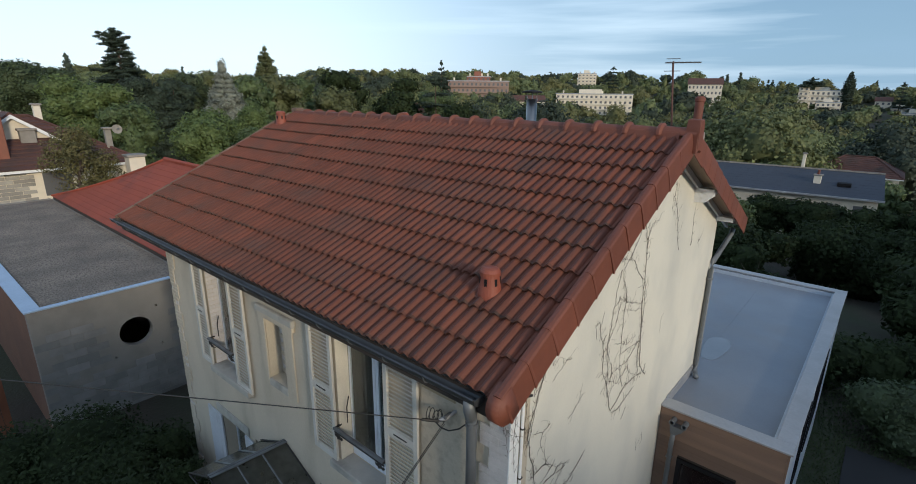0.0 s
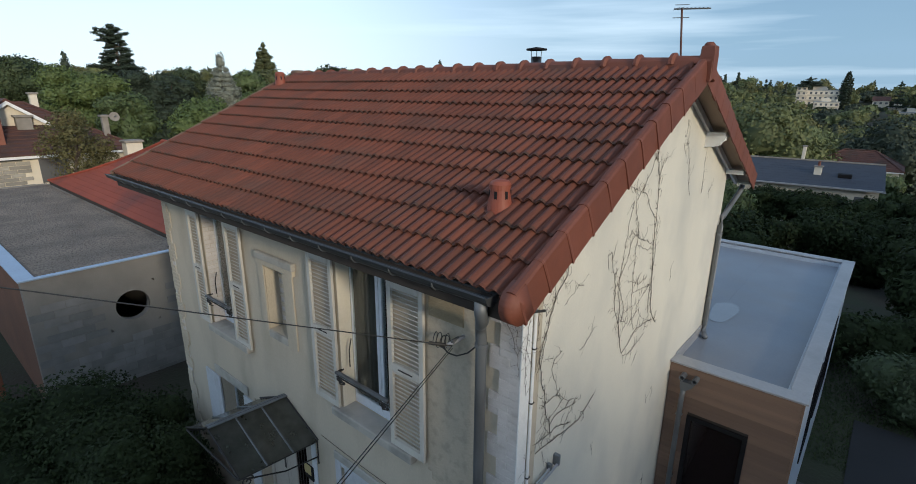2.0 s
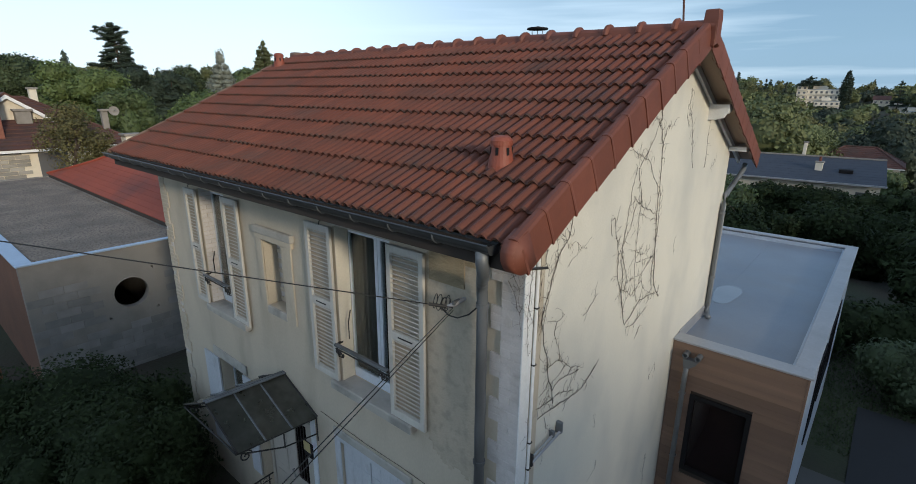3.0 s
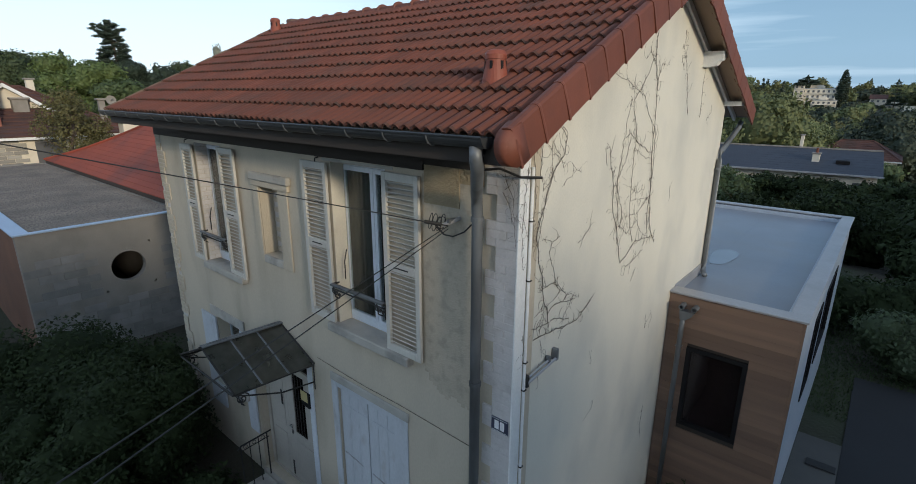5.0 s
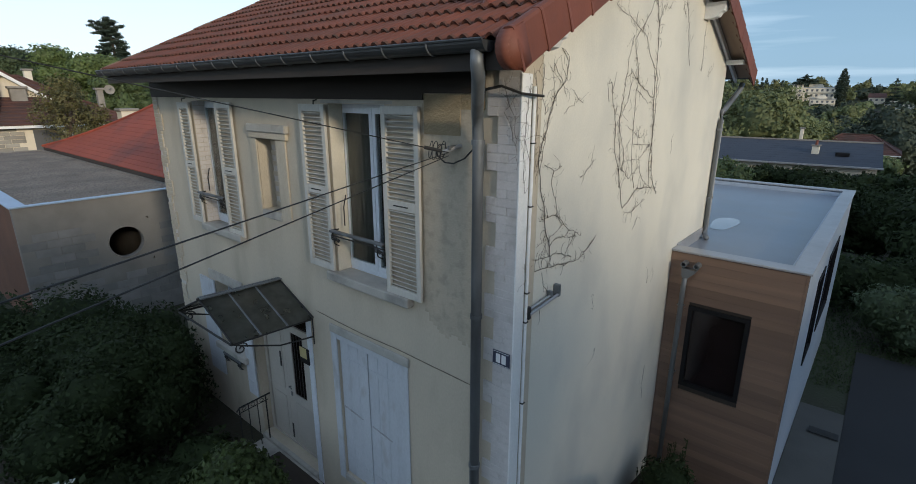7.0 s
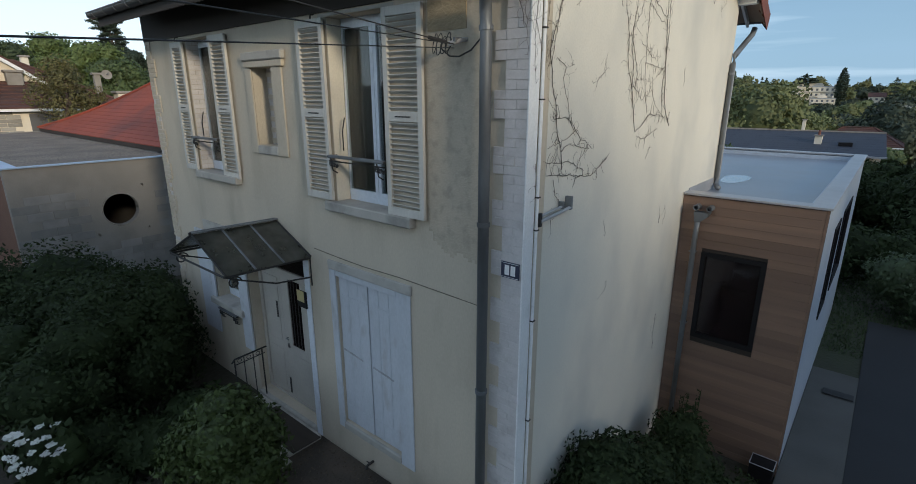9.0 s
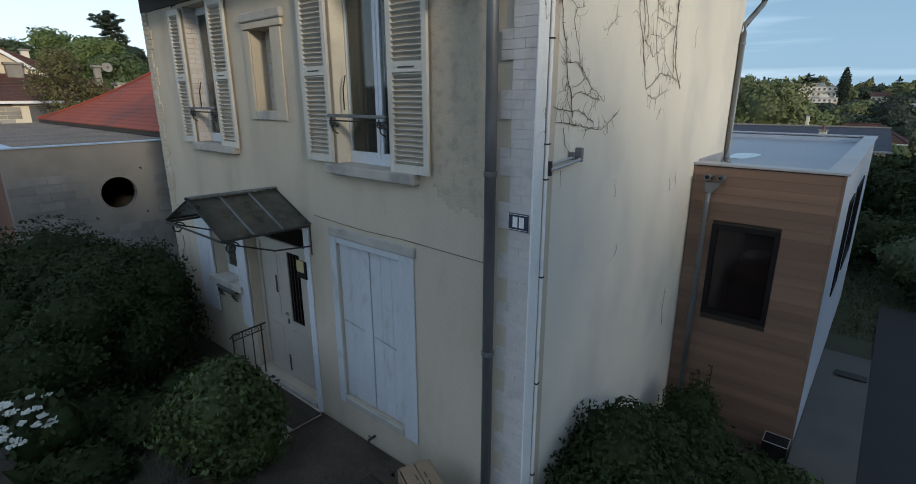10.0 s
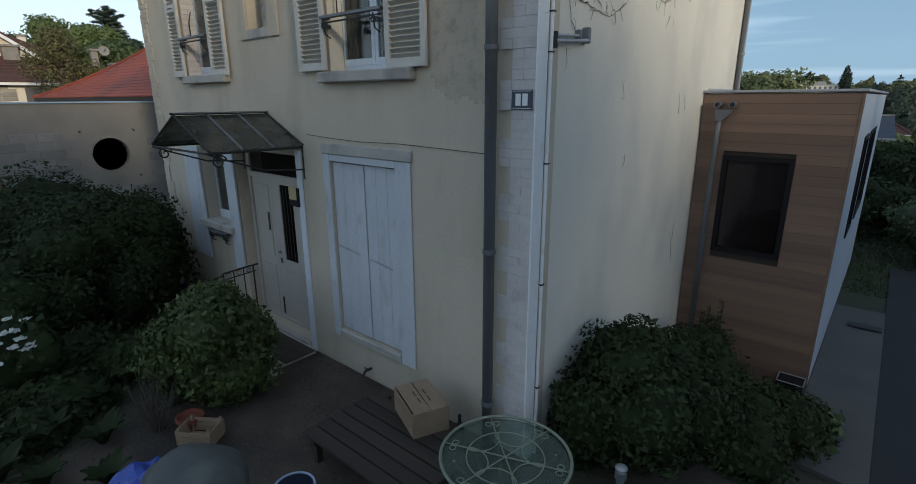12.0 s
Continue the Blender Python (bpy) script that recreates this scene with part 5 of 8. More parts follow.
for k in range(32):
    b.faces.new((ring[k], low[k], low[(k + 1) % 32], ring[(k + 1) % 32]))
part("water", b, PUDDLE, puddle)
# annex rain pipe with two spouts
drain = thing("rain_pipe", "brown-grey annex downpipe below two overflow spouts", "downpipe", (0.20, AY0 - 0.075, 0))
part("pipe", tubed([(0, 0, 2.96), (-0.01, 0, 2.7), (-0.03, 0, -1.0)], 0.04, 12), ZINC_PIPE, drain, smooth=True)
b = bmesh.new()
prism(b, [(-0.06, 3.05), (0.17, 3.05), (0.13, 2.98), (0.04, 2.90), (-0.04, 2.90)], "y", -0.05, 0.08)
part("hopper", b, ZINC_PIPE, drain)
for x in (-0.03, 0.16):
    b = bmesh.new()
    outer = [(0.045 * math.cos(t), 0.045 * math.sin(t)) for t in (2 * math.pi * k / 16 for k in range(16))]
    A = [b.verts.new((x + u, -0.08, 3.12 + v)) for u, v in outer]
    B = [b.verts.new((x + u, 0.085, 3.12 + v)) for u, v in outer]
    C = [b.verts.new((x + u * 0.7, -0.08, 3.12 + v * 0.7)) for u, v in outer]
    D = [b.verts.new((x + u * 0.7, 0.0, 3.12 + v * 0.7)) for u, v in outer]
    for k in range(16):
        q = (k + 1) % 16
        b.faces.new((A[k], A[q], B[q], B[k]))
        b.faces.new((A[k], C[k], C[q], A[q]))
        b.faces.new((C[k], D[k], D[q], C[q]))
    b.faces.new(D)
    part("spout", b, ZINC_PIPE, drain)
for z in (2.4, 1.2):
    part("clip", boxed(-0.07, 0.03, -0.01, 0.085, z, z + 0.02), STEEL, drain)


# ---- neighbour's flat-roofed block building ----
NX, NY0, NY1, NZ = -12.70, -1.66, 2.02, 3.16
garage = thing("garage", "flat-roofed grey concrete block garage with a round opening", "garage")
HC, HR = (0.50, 1.92), 0.405
b = bmesh.new()
holed(b, NY0, NY1 + 2.0, -0.6, NZ, NX - 0.20, NX, [(HC[0] - 0.6, HC[0] + 0.6, HC[1] - 0.6, HC[1] + 0.6)], axis="x")
part("wall", b, RENDERED, garage, "rendered concrete block wall")
b = bmesh.new()
N = 48
ci, sq = [], []
for k in range(N):
    t = 2 * math.pi * (k + 0.5) / N
    c, s = math.cos(t), math.sin(t)
    g = 0.6 / max(abs(c), abs(s))
    ci.append((HC[0] + HR * c, HC[1] + HR * s))
    sq.append((HC[0] + g * c, HC[1] + g * s))
layers = []
for x in (NX + 0.004, NX - 0.20):
    layers.append(([b.verts.new((x, u, v)) for u, v in ci], [b.verts.new((x, u, v)) for u, v in sq]))
for k in range(N):
    q = (k + 1) % N
    for C, S in layers:
        b.faces.new((C[k], C[q], S[q], S[k]))
    b.faces.new((layers[0][0][k], layers[0][0][q], layers[1][0][q], layers[1][0][k]))
part("round_surround", b, RENDERED, garage, "smooth cement surround of the round opening")
b = bmesh.new()
tube(b, [(NX + 0.006, HC[0] + (HR + 0.012) * math.cos(t), HC[1] + (HR + 0.012) * math.sin(t)) for t in (2 * math.pi * k / 40 for k in range(41))], 0.016, 6)
part("rim", b, CEMENT, garage)
part("wall", boxed(-28.0, NX - 0.202, NY0, NY0 + 0.2, -0.6, NZ), material("rust_render", (0.20, 0.095, 0.055), (0.14, 0.07, 0.045), 0.9, scale=1.5, fine=30, bump=0.4), garage, "rust-brown side wall")
part("wall", boxed(-28.2, -28.002, NY0, NY1, -0.6, NZ), RENDERED, garage)
part("wall", boxed(-28.0, NX - 0.202, NY1, NY1 + 0.15, -0.6, NZ), RENDERED, garage)
part("floor", boxed(-28.0, NX - 0.21, NY0 + 0.21, NY1 - 0.01, -0.6, -0.4), DARK_WOOD, garage)
# gravel roof with a low relief
b = bmesh.new()
gx = [-28.0 + 0.45 * k for k in range(int((NX + 28.0 - 0.15) / 0.45) + 1)] + [NX - 0.12]
gy = [NY0 + 0.12 + 0.4 * k for k in range(14)]
gv = [[b.verts.new((x, y, NZ - 0.03 + 0.02 * noise.noise((x * 0.8, y * 0.8, 4.0)))) for y in gy] for x in gx]
for i in range(len(gx) - 1):
    for j in range(len(gy) - 1):
        b.faces.new((gv[i][j], gv[i + 1][j], gv[i + 1][j + 1], gv[i][j + 1]))
part("gravel_roof", b, GRAVEL, garage, "brown-grey gravel roof", smooth=True)
part("roof_slab", boxed(-28.0, NX - 0.13, NY0 + 0.13, NY1 + 1.9, NZ - 0.20, NZ - 0.08), RENDERED, garage)
for k in range(4):
    part("coping_plate", boxed(NX - 0.13, NX + 0.045, NY0 - 0.04 + 1.4 * k, NY0 - 0.045 + 1.4 * (k + 1), NZ, NZ + 0.035, bevel=0.004), BLUE_COPING, garage, "bluish metal coping")
for k in range(8):
    part("coping_plate", boxed(NX - 0.135 - 0.9 * (k + 1), NX - 0.14 - 0.9 * k, NY0 - 0.045, NY0 + 0.30, NZ, NZ + 0.035, bevel=0.004), BLUE_COPING, garage, "bluish metal coping")
BLK = mesh_of(boxed(0.0, 0.012, 0.005, 0.493, 0.005, 0.195, bevel=0.004), BLOCK, "block")
for j in range(14):
    for k in range(10):
        y, z = NY0 + 0.5 * k - (0.25 if j % 2 else 0.0), -0.3 + 0.2 * j
        if y < NY0 - 0.01 or y > NY1 + 1.5 or z > 2.62 or rnd.random() < 0.04:
            continue
        if y + 0.5 > HC[0] - 0.63 and y < HC[0] + 0.63 and z + 0.2 > HC[1] - 0.63 and z < HC[1] + 0.63:
            continue
        piece("block", BLK, Matrix.Translation((NX + 0.001 + rnd.uniform(-0.003, 0.003), y, z)), garage)


def hipped(name, label, cx, cy, lx, ly, z0, z1, pitch_h, over, wall, roof_mat, windows=(), courses=12, cat="house", hip=1.0, group="", lift=0.05, trim=None, flare=0.0, hip_r=0.09):
    """A plain house: walls, hipped roof in courses, windows on the sides that show; ridge along x."""
    h = thing(name, label, cat, (cx, cy, z0), group)
    wz = z1 - z0
    part("wall", boxed(-lx, lx, -ly, ly, -3.0, wz - 0.5 * flare), wall, h)
    b = bmesh.new()
    ex, ey = lx + over, ly + over
    rx = max(0.05, ex - ey * hip)
    for k in range(courses):
        t0, t1 = k / courses, (k + 1) / courses
        def ringpts(t, dz):
            X, Y, Z = ex + (rx - ex) * t, ey * (1 - t), wz - over * pitch_h / ey + (pitch_h + over * pitch_h / ey) * (t * (1 - flare) + flare * t * t) + dz
            return [(-X, -Y, Z), (X, -Y, Z), (X, Y, Z), (-X, Y, Z)]
        lo, hi = ringpts(t0, lift), ringpts(t1, 0.0)
        lb = ringpts(t0, -0.02)
        for i in range(4):
            j = (i + 1) % 4
            b.faces.new([b.verts.new(p) for p in (lo[i], lo[j], hi[j], hi[i])])
            b.faces.new([b.verts.new(p) for p in (lb[i], lb[j], lo[j], lo[i])])
    b.faces.new([b.verts.new(p) for p in ringpts(0, -0.02)])
    part("roof", b, roof_mat, h)["kind"] = "stuff"
    for i in range(2):
        s = -1 if i else 1
        tube_b = bmesh.new()
        for yy in (-1, 1):
            tube(tube_b, [(s * (ex + (rx - ex) * t), yy * ey * (1 - t), wz - over * pitch_h / ey + (pitch_h + over * pitch_h / ey) * (t * (1 - flare) + flare * t * t) + 0.03) for t in (0, 0.2, 0.4, 0.6, 0.8, 1.0)], hip_r, 6)
        part("hip_tile", tube_b, roof_mat, h)
    part("ridge_tile", tubed([(-rx, 0, wz + pitch_h + 0.04), (rx, 0, wz + pitch_h + 0.04)], 0.10, 6), roof_mat, h)
    part("fascia", boxed(-ex + 0.02, ex - 0.02, -ey + 0.02, ey - 0.02, wz - over * pitch_h / ey - 0.16, wz - over * pitch_h / ey - 0.025), trim or WHITE_PAINT, h)
    for side, u, z, w, hh in windows:
        if side == "front":
            part("window", boxed(u - w / 2, u + w / 2, -ly - 0.03, -ly - 0.002, z, z + hh, bevel=0.01), FAR_GLASS, h)
        else:
            part("window", boxed(lx + 0.002, lx + 0.03, u - w / 2, u + w / 2, z, z + hh, bevel=0.01), FAR_GLASS, h)
    return h


hipped("neighbour_house", "low house with a bright orange-red hipped tile roof", -19.9, 5.1, 7.6, 2.9, 0.0, 3.45, 1.85, 0.18, RENDERED, ORANGE_ROOF, courses=15, hip=1.9, lift=0.012, trim=DARK_WOOD, flare=0.32, hip_r=0.05)
brown = hipped("neighbour_house", "bungalow with a dark brown tile roof and white fascia", -37.0, -0.6, 7.6, 4.6, 0.0, 4.35, 2.25, 0.5, PALE_WALL, BROWN_ROOF,
               [("front", 3.9, 2.6, 1.3, 1.25)], courses=14, hip=0.8)
brown.rotation_euler = (0, 0, radians(90))


def stone_facing(parent):
    mat = material("stone_facing", (0.40, 0.375, 0.33), (0.30, 0.28, 0.25), 0.9, scale=2, fine=12, obrand=0.2)
    me = [mesh_of(boxed(0.01, w - 0.01, -0.04, 0.0, 0.01, 0.19, bevel=0.012), mat, "stone") for w in (0.6, 0.9)]
    for j in range(12):
        x = -3.4 + (0.3 if j % 2 else 0.0)
        while x < 2.5:
            w = rnd.choice((0, 1))
            piece("stone", me[w], Matrix.Translation((x, -4.602, 1.6 + 0.2 * j)), parent)
            x += (0.6, 0.9)[w]


stone_facing(brown)
# gabled dormer wing in white
wing = thing("roof_wing", "white gable wing on the brown-roofed bungalow", "gable", (-37.0, 2.2, 4.6))
b = bmesh.new()
prism(b, [(-3.0, 0.0), (3.0, 0.0), (0.0, 2.15)], "x", -2.5, 2.3)
part("wall", b, PALE_WALL, wing)
for s in (-1, 1):
    b = bmesh.new()
    prism(b, [(0, 2.35), (0, 2.2), (3.3 * s, -0.15), (3.3 * s, 0.0)], "x", -2.5, 2.6)
    part("roof", b, BROWN_ROOF, wing)
    b = bmesh.new()
    prism(b, [(0, 2.22), (0, 2.02), (3.3 * s, -0.33), (3.3 * s, -0.13)], "x", 2.56, 2.66)
    part("barge_board", b, WHITE_PAINT, wing)


def chimney(x, y, z, w, d, h, mat, label, pots=0):
    c = thing("chimney", label, "chimney", (x, y, z))
    part("shaft", boxed(-w / 2, w / 2, -d / 2, d / 2, -1.5, h, bevel=0.02), mat, c)
    part("cap", boxed(-w / 2 - 0.08, w / 2 + 0.08, -d / 2 - 0.08, d / 2 + 0.08, h + 0.002, h + 0.12, bevel=0.02), CEMENT, c)
    for k in range(pots):
        bb = bmesh.new()
        lathe(bb, [(0.12, h + 0.12), (0.10, h + 0.5), (0.12, h + 0.52)], 10, at=(0, (k - (pots - 1) / 2) * 0.4, 0))
        part("pot", bb, TILE_NEW, c)
    return c


chimney(-33.4, 1.15, 4.9, 0.9, 0.9, 2.1, RED_BRICK, "tall red brick chimney stack")
chimney(-34.6, 2.75, 5.2, 0.7, 0.7, 0.75, CEMENT, "squat grey cement chimney with a slab cap")
chimney(-27.9, 5.8, 3.6, 0.7, 0.75, 1.25, PALE_WALL, "white rendered chimney with a concrete cap")
chimney(-33.5, 6.3, 5.0, 0.32, 0.32, 0.9, CEMENT, "narrow grey cement chimney on the brown roof")
chimney(-41.0, 4.6, 6.2, 0.4, 0.4, 0.9, PALE_WALL, "pale chimney behind the brown roof")
dish = thing("satellite_dish", "round pale satellite dish on a chimney", "satellite dish", (-33.1, 6.7, 5.9))
b = bmesh.new()
lathe(b, [(0.02, 0.0), (0.14, 0.02), (0.26, 0.07), (0.27, 0.08), (0.14, 0.035)], 20)
for v in b.verts:
    v.co = Matrix.Rotation(radians(75), 4, "Y") @ v.co
part("dish", b, CEMENT, dish)
part("arm", tubed([(0, 0, 0), (0.45, 0, 0.1)], 0.02, 5), ZINC_PIPE, dish)

# long slate-roofed building down in the valley
slate = thing("terrace_house", "long pale house with a dark slate roof in the valley", "house", (-7.6, 54.2, -4.3))
slate.rotation_euler = (0, 0, radians(5))
part("wall", boxed(-9, 9, -4, 4, -3, 4.25), PALE_WALL, slate)
b = bmesh.new()
for k in range(10):
    for s in (-1, 1):
        t0, t1 = k / 10, (k + 1) / 10
        y0, y1, z0, z1 = s * 4.5 * (1 - t0), s * 4.5 * (1 - t1), 4.22 + 1.66 * t0 + 0.008, 4.22 + 1.66 * t1
        b.faces.new([b.verts.new(p) for p in ((-9.3, y0, z0), (9.3, y0, z0), (9.3, y1, z1), (-9.3, y1, z1))])
        b.faces.new([b.verts.new(p) for p in ((-9.3, y0, z0 - 0.02), (9.3, y0, z0 - 0.02), (9.3, y0, z0), (-9.3, y0, z0))])
part("roof", b, SLATE, slate, "dark blue-grey slate roof")["kind"] = "stuff"
for s in (-1, 1):
    b = bmesh.new()
    prism(b, [(-4.4, 4.2), (4.4, 4.2), (0, 5.84)], "x", s * 9.05 - 0.1, s * 9.05 + 0.1)
    part("gable", b, PALE_WALL, slate)
part("gutter", boxed(-9.35, 9.35, -4.65, -4.5, 4.09, 4.23), COPING, slate)
part("ridge", boxed(-9.3, 9.3, -0.1, 0.1, 5.86, 5.98), CEMENT, slate)
for k, u in enumerate((-7, -4.6, -2.0, 0.5, 3.0, 5.6, 7.8)):
    part("window", boxed(u - 0.5, u + 0.5, -4.04, -4.002, 1.2, 2.7, bevel=0.01), FAR_GLASS, slate)
    part("window", boxed(u - 0.4, u + 0.4, -4.04, -4.002, 3.0, 3.5, bevel=0.01), FAR_GLASS, slate)
part("roof_light", boxed(6.0, 7.0, -2.9, -2.0, 4.85, 5.14, bevel=0.02), DARK_FRAME, slate)
chimney(-2.9, 52.2, 0.2, 0.55, 0.5, 1.1, PALE_WALL, "buff chimney on the slate roof", 1)
chimney(-5.2, 61.0, 0.0, 0.3, 0.3, 2.3, PALE_WALL, "thin white chimney behind the slate roof")


# ---- buildings on the far hillside ----
def block_building(x, y, z, width, depth, height, turn, wall, storeys, bays, label, flat=True, group="buildings on the far hill", roof_mat=None):
    h = thing("apartment_building", label, "building", (x, y, z), group)
    h.rotation_euler = (0, 0, radians(turn))
    part("wall", boxed(-width / 2, width / 2, -depth / 2, depth / 2, -6, height), wall, h)
    if flat:
        part("roof", boxed(-width / 2 - 0.3, width / 2 + 0.3, -depth / 2 - 0.3, depth / 2 + 0.3, height + 0.002, height + 0.4), COPING, h)
        part("penthouse", boxed(-width * 0.2, width * 0.1, -depth * 0.25, depth * 0.3, height + 0.41, height + 2.6), wall, h)
        for k in range(4):
            u = width * (-0.42 + 0.26 * k)
            part("chimney", boxed(u, u + 0.8, -0.4, 0.4, height + 0.41, height + 1.8), PALE_WALL, h)
    else:
        bb = bmesh.new()
        e = 0.5
        prism(bb, [(-depth / 2 - e, height), (depth / 2 + e, height), (0, height + depth * 0.36)], "x", -width / 2 - e, width / 2 + e)
        part("roof", bb, roof_mat or BROWN_ROOF, h)
    sh, bw = height / storeys, width / bays
    me = mesh_of(boxed(-bw * 0.22, bw * 0.22, -0.1, 0.0, 0, sh * 0.44, bevel=0.03), FAR_GLASS, "window")
    for j in range(storeys):
        for k in range(bays):
            piece("window", me, Matrix.Translation((-width / 2 + bw * (k + 0.5), -depth / 2 - 0.003, sh * (j + 0.28))), h)
        if flat and storeys > 2:
            part("balcony", boxed(-width / 2 + 1, width / 2 - 1, -depth / 2 - 0.9, -depth / 2 - 0.11, sh * j + 0.05, sh * j + 0.85), wall, h)
    return h


block_building(-160, 200, 1.5, 29, 12, 11.0, 39, material("brown_facade", (0.33, 0.23, 0.185), (0.27, 0.19, 0.155), 0.9, scale=0.3, fine=3), 4, 14, "long brown brick block with rows of windows")
block_building(-159, 199, 12.6, 11, 8, 1.9, 39, RED_BRICK, 1, 5, "red roof storey on the brown block")
block_building(-139, 212, -3, 16, 8, 6.5, 39, PALE_WALL, 2, 6, "pale building below the brown block", False, roof_mat=BROWN_ROOF)
block_building(-130, 264, -4, 40, 12, 11.0, 27, PALE_WALL, 4, 16, "long white apartment block among trees")
block_building(-180, 352, 8, 13, 12, 12.5, 27, PALE_WALL, 6, 5, "cream apartment tower on the hill crest")
block_building(-101, 362, 3, 20, 11, 10.5, 16, PALE_WALL, 3, 9, "white house row with a brown roof on the crest", False)
block_building(-45, 440, -3, 26, 14, 13.5, 6, PALE_WALL, 4, 9, "white apartment block with balconies on the crest")
block_building(-56, 436, 1, 6, 12, 12.0, 6, PALE_WALL, 4, 2, "stair tower of the white block")
block_building(-39, 420, -6, 14, 9, 9.0, 6, PALE_WALL, 3, 5, "lower white block on the slope")
block_building(-12, 457, -2, 9, 8, 6.0, 2, PALE_WALL, 2, 3, "white villa with a steep roof", False)
block_building(-2, 452, -6, 14, 8, 5.5, 2, PALE_WALL, 2, 5, "low white terrace on the slope")
block_building(6, 420, -7, 18, 8, 4.5, 0, PALE_WALL, 1, 6, "long low pale building on the slope")
block_building(-91.5, 87, -5, 6.5, 6, 8.0, 45, material("pink_render", (0.60, 0.45, 0.36), (0.52, 0.40, 0.32), 0.9, scale=0.5, fine=4), 2, 3, "pinkish house with steep gables in the trees", False, roof_mat=BROWN_ROOF)
block_building(-87.3, 91.5, -5, 4.5, 7, 8.4, 45, PALE_WALL, 2, 2, "pale gabled house in the trees", False, roof_mat=BROWN_ROOF)
block_building(-71, 15.0, 1, 3.6, 5, 4.9, 80, PALE_WALL, 2, 3, "white house with a red roof behind trees", False, roof_mat=ORANGE_ROOF)
hipped("valley_house", "low house with a brown hipped tile roof in the valley", -1.3, 76.6, 4.2, 3.0, -6.0, -0.75, 1.75, 0.4, PALE_WALL, BROWN_ROOF, courses=10, hip=0.9)


# ---- trees ----
def limbs(b, rng, base, top, r, n=7, spread=1.0):
    base, top = np.array(base, float), np.array(top, float)
    pts = [tuple(base + (top - base) * k / 4 + np.array((math.sin(k * 1.7), math.cos(k * 1.3), 0)) * 0.05 * k * spread) for k in range(5)]
    tube(b, pts, r, 8, taper=r * 0.3)
    for k in range(n):
        f = rng.uniform(0.35, 0.9)
        p = base + (top - base) * f
        a = rng.uniform(0, 2 * math.pi)
        q = p + np.array((math.cos(a), math.sin(a), rng.uniform(0.4, 0.9))) * spread * rng.uniform(0.5, 1.0)
        tube(b, [tuple(p), tuple((p + q) / 2 + np.array((0, 0, 0.06 * spread))), tuple(q)], r * 0.45, 5, taper=r * 0.12)


def broadleaf(x, y, top, radius, seed, mat=None, leaf=0.3, base=None, label="leafy green broadleaf tree", density=0.8, name="tree", low=0.35, blobs_n=15, group="", core=0.76, cores=True):
    rng = np.random.default_rng(seed)
    g = ground_z(x, y) if base is None else base
    h = top - g
    t = thing(name, label, name if name != "tree" else "tree", (x, y, g), group)
    b = bmesh.new()
    limbs(b, rng, (0, 0, -0.3), (0, 0, h * 0.8), max(0.05, h * 0.022), 8, radius * 0.7)
    part("trunk", b, BARK, t)
    blobs = []
    for k in range(blobs_n):
        f = rng.uniform(0, 1)
        zz = h * (low + (1 - low) * f)
        rr = radius * math.sqrt(max(0.02, 1 - (2 * f - 0.85) ** 2 * 0.62)) * rng.uniform(0.35, 0.72)
        a = rng.uniform(0, 2 * math.pi)
        s = radius * rng.uniform(0.26, 0.46)
        blobs.append((rr * math.cos(a), rr * math.sin(a), min(zz, h - s * 0.8), s, s, s * rng.uniform(0.7, 0.95)))
    blobs.append((0, 0, h * (low + 0.5 * (1 - low)), radius * 0.55, radius * 0.55, h * (1 - low) * 0.42))
    blobs.append((0, 0, h - radius * 0.36, radius * 0.36, radius * 0.36, radius * 0.34))
    Q, extra = blobs_crown(rng, blobs, leaf, density, core=core, cores=cores)
    quads_object("crown", Q, mat or LEAF, t, extra)
    return t


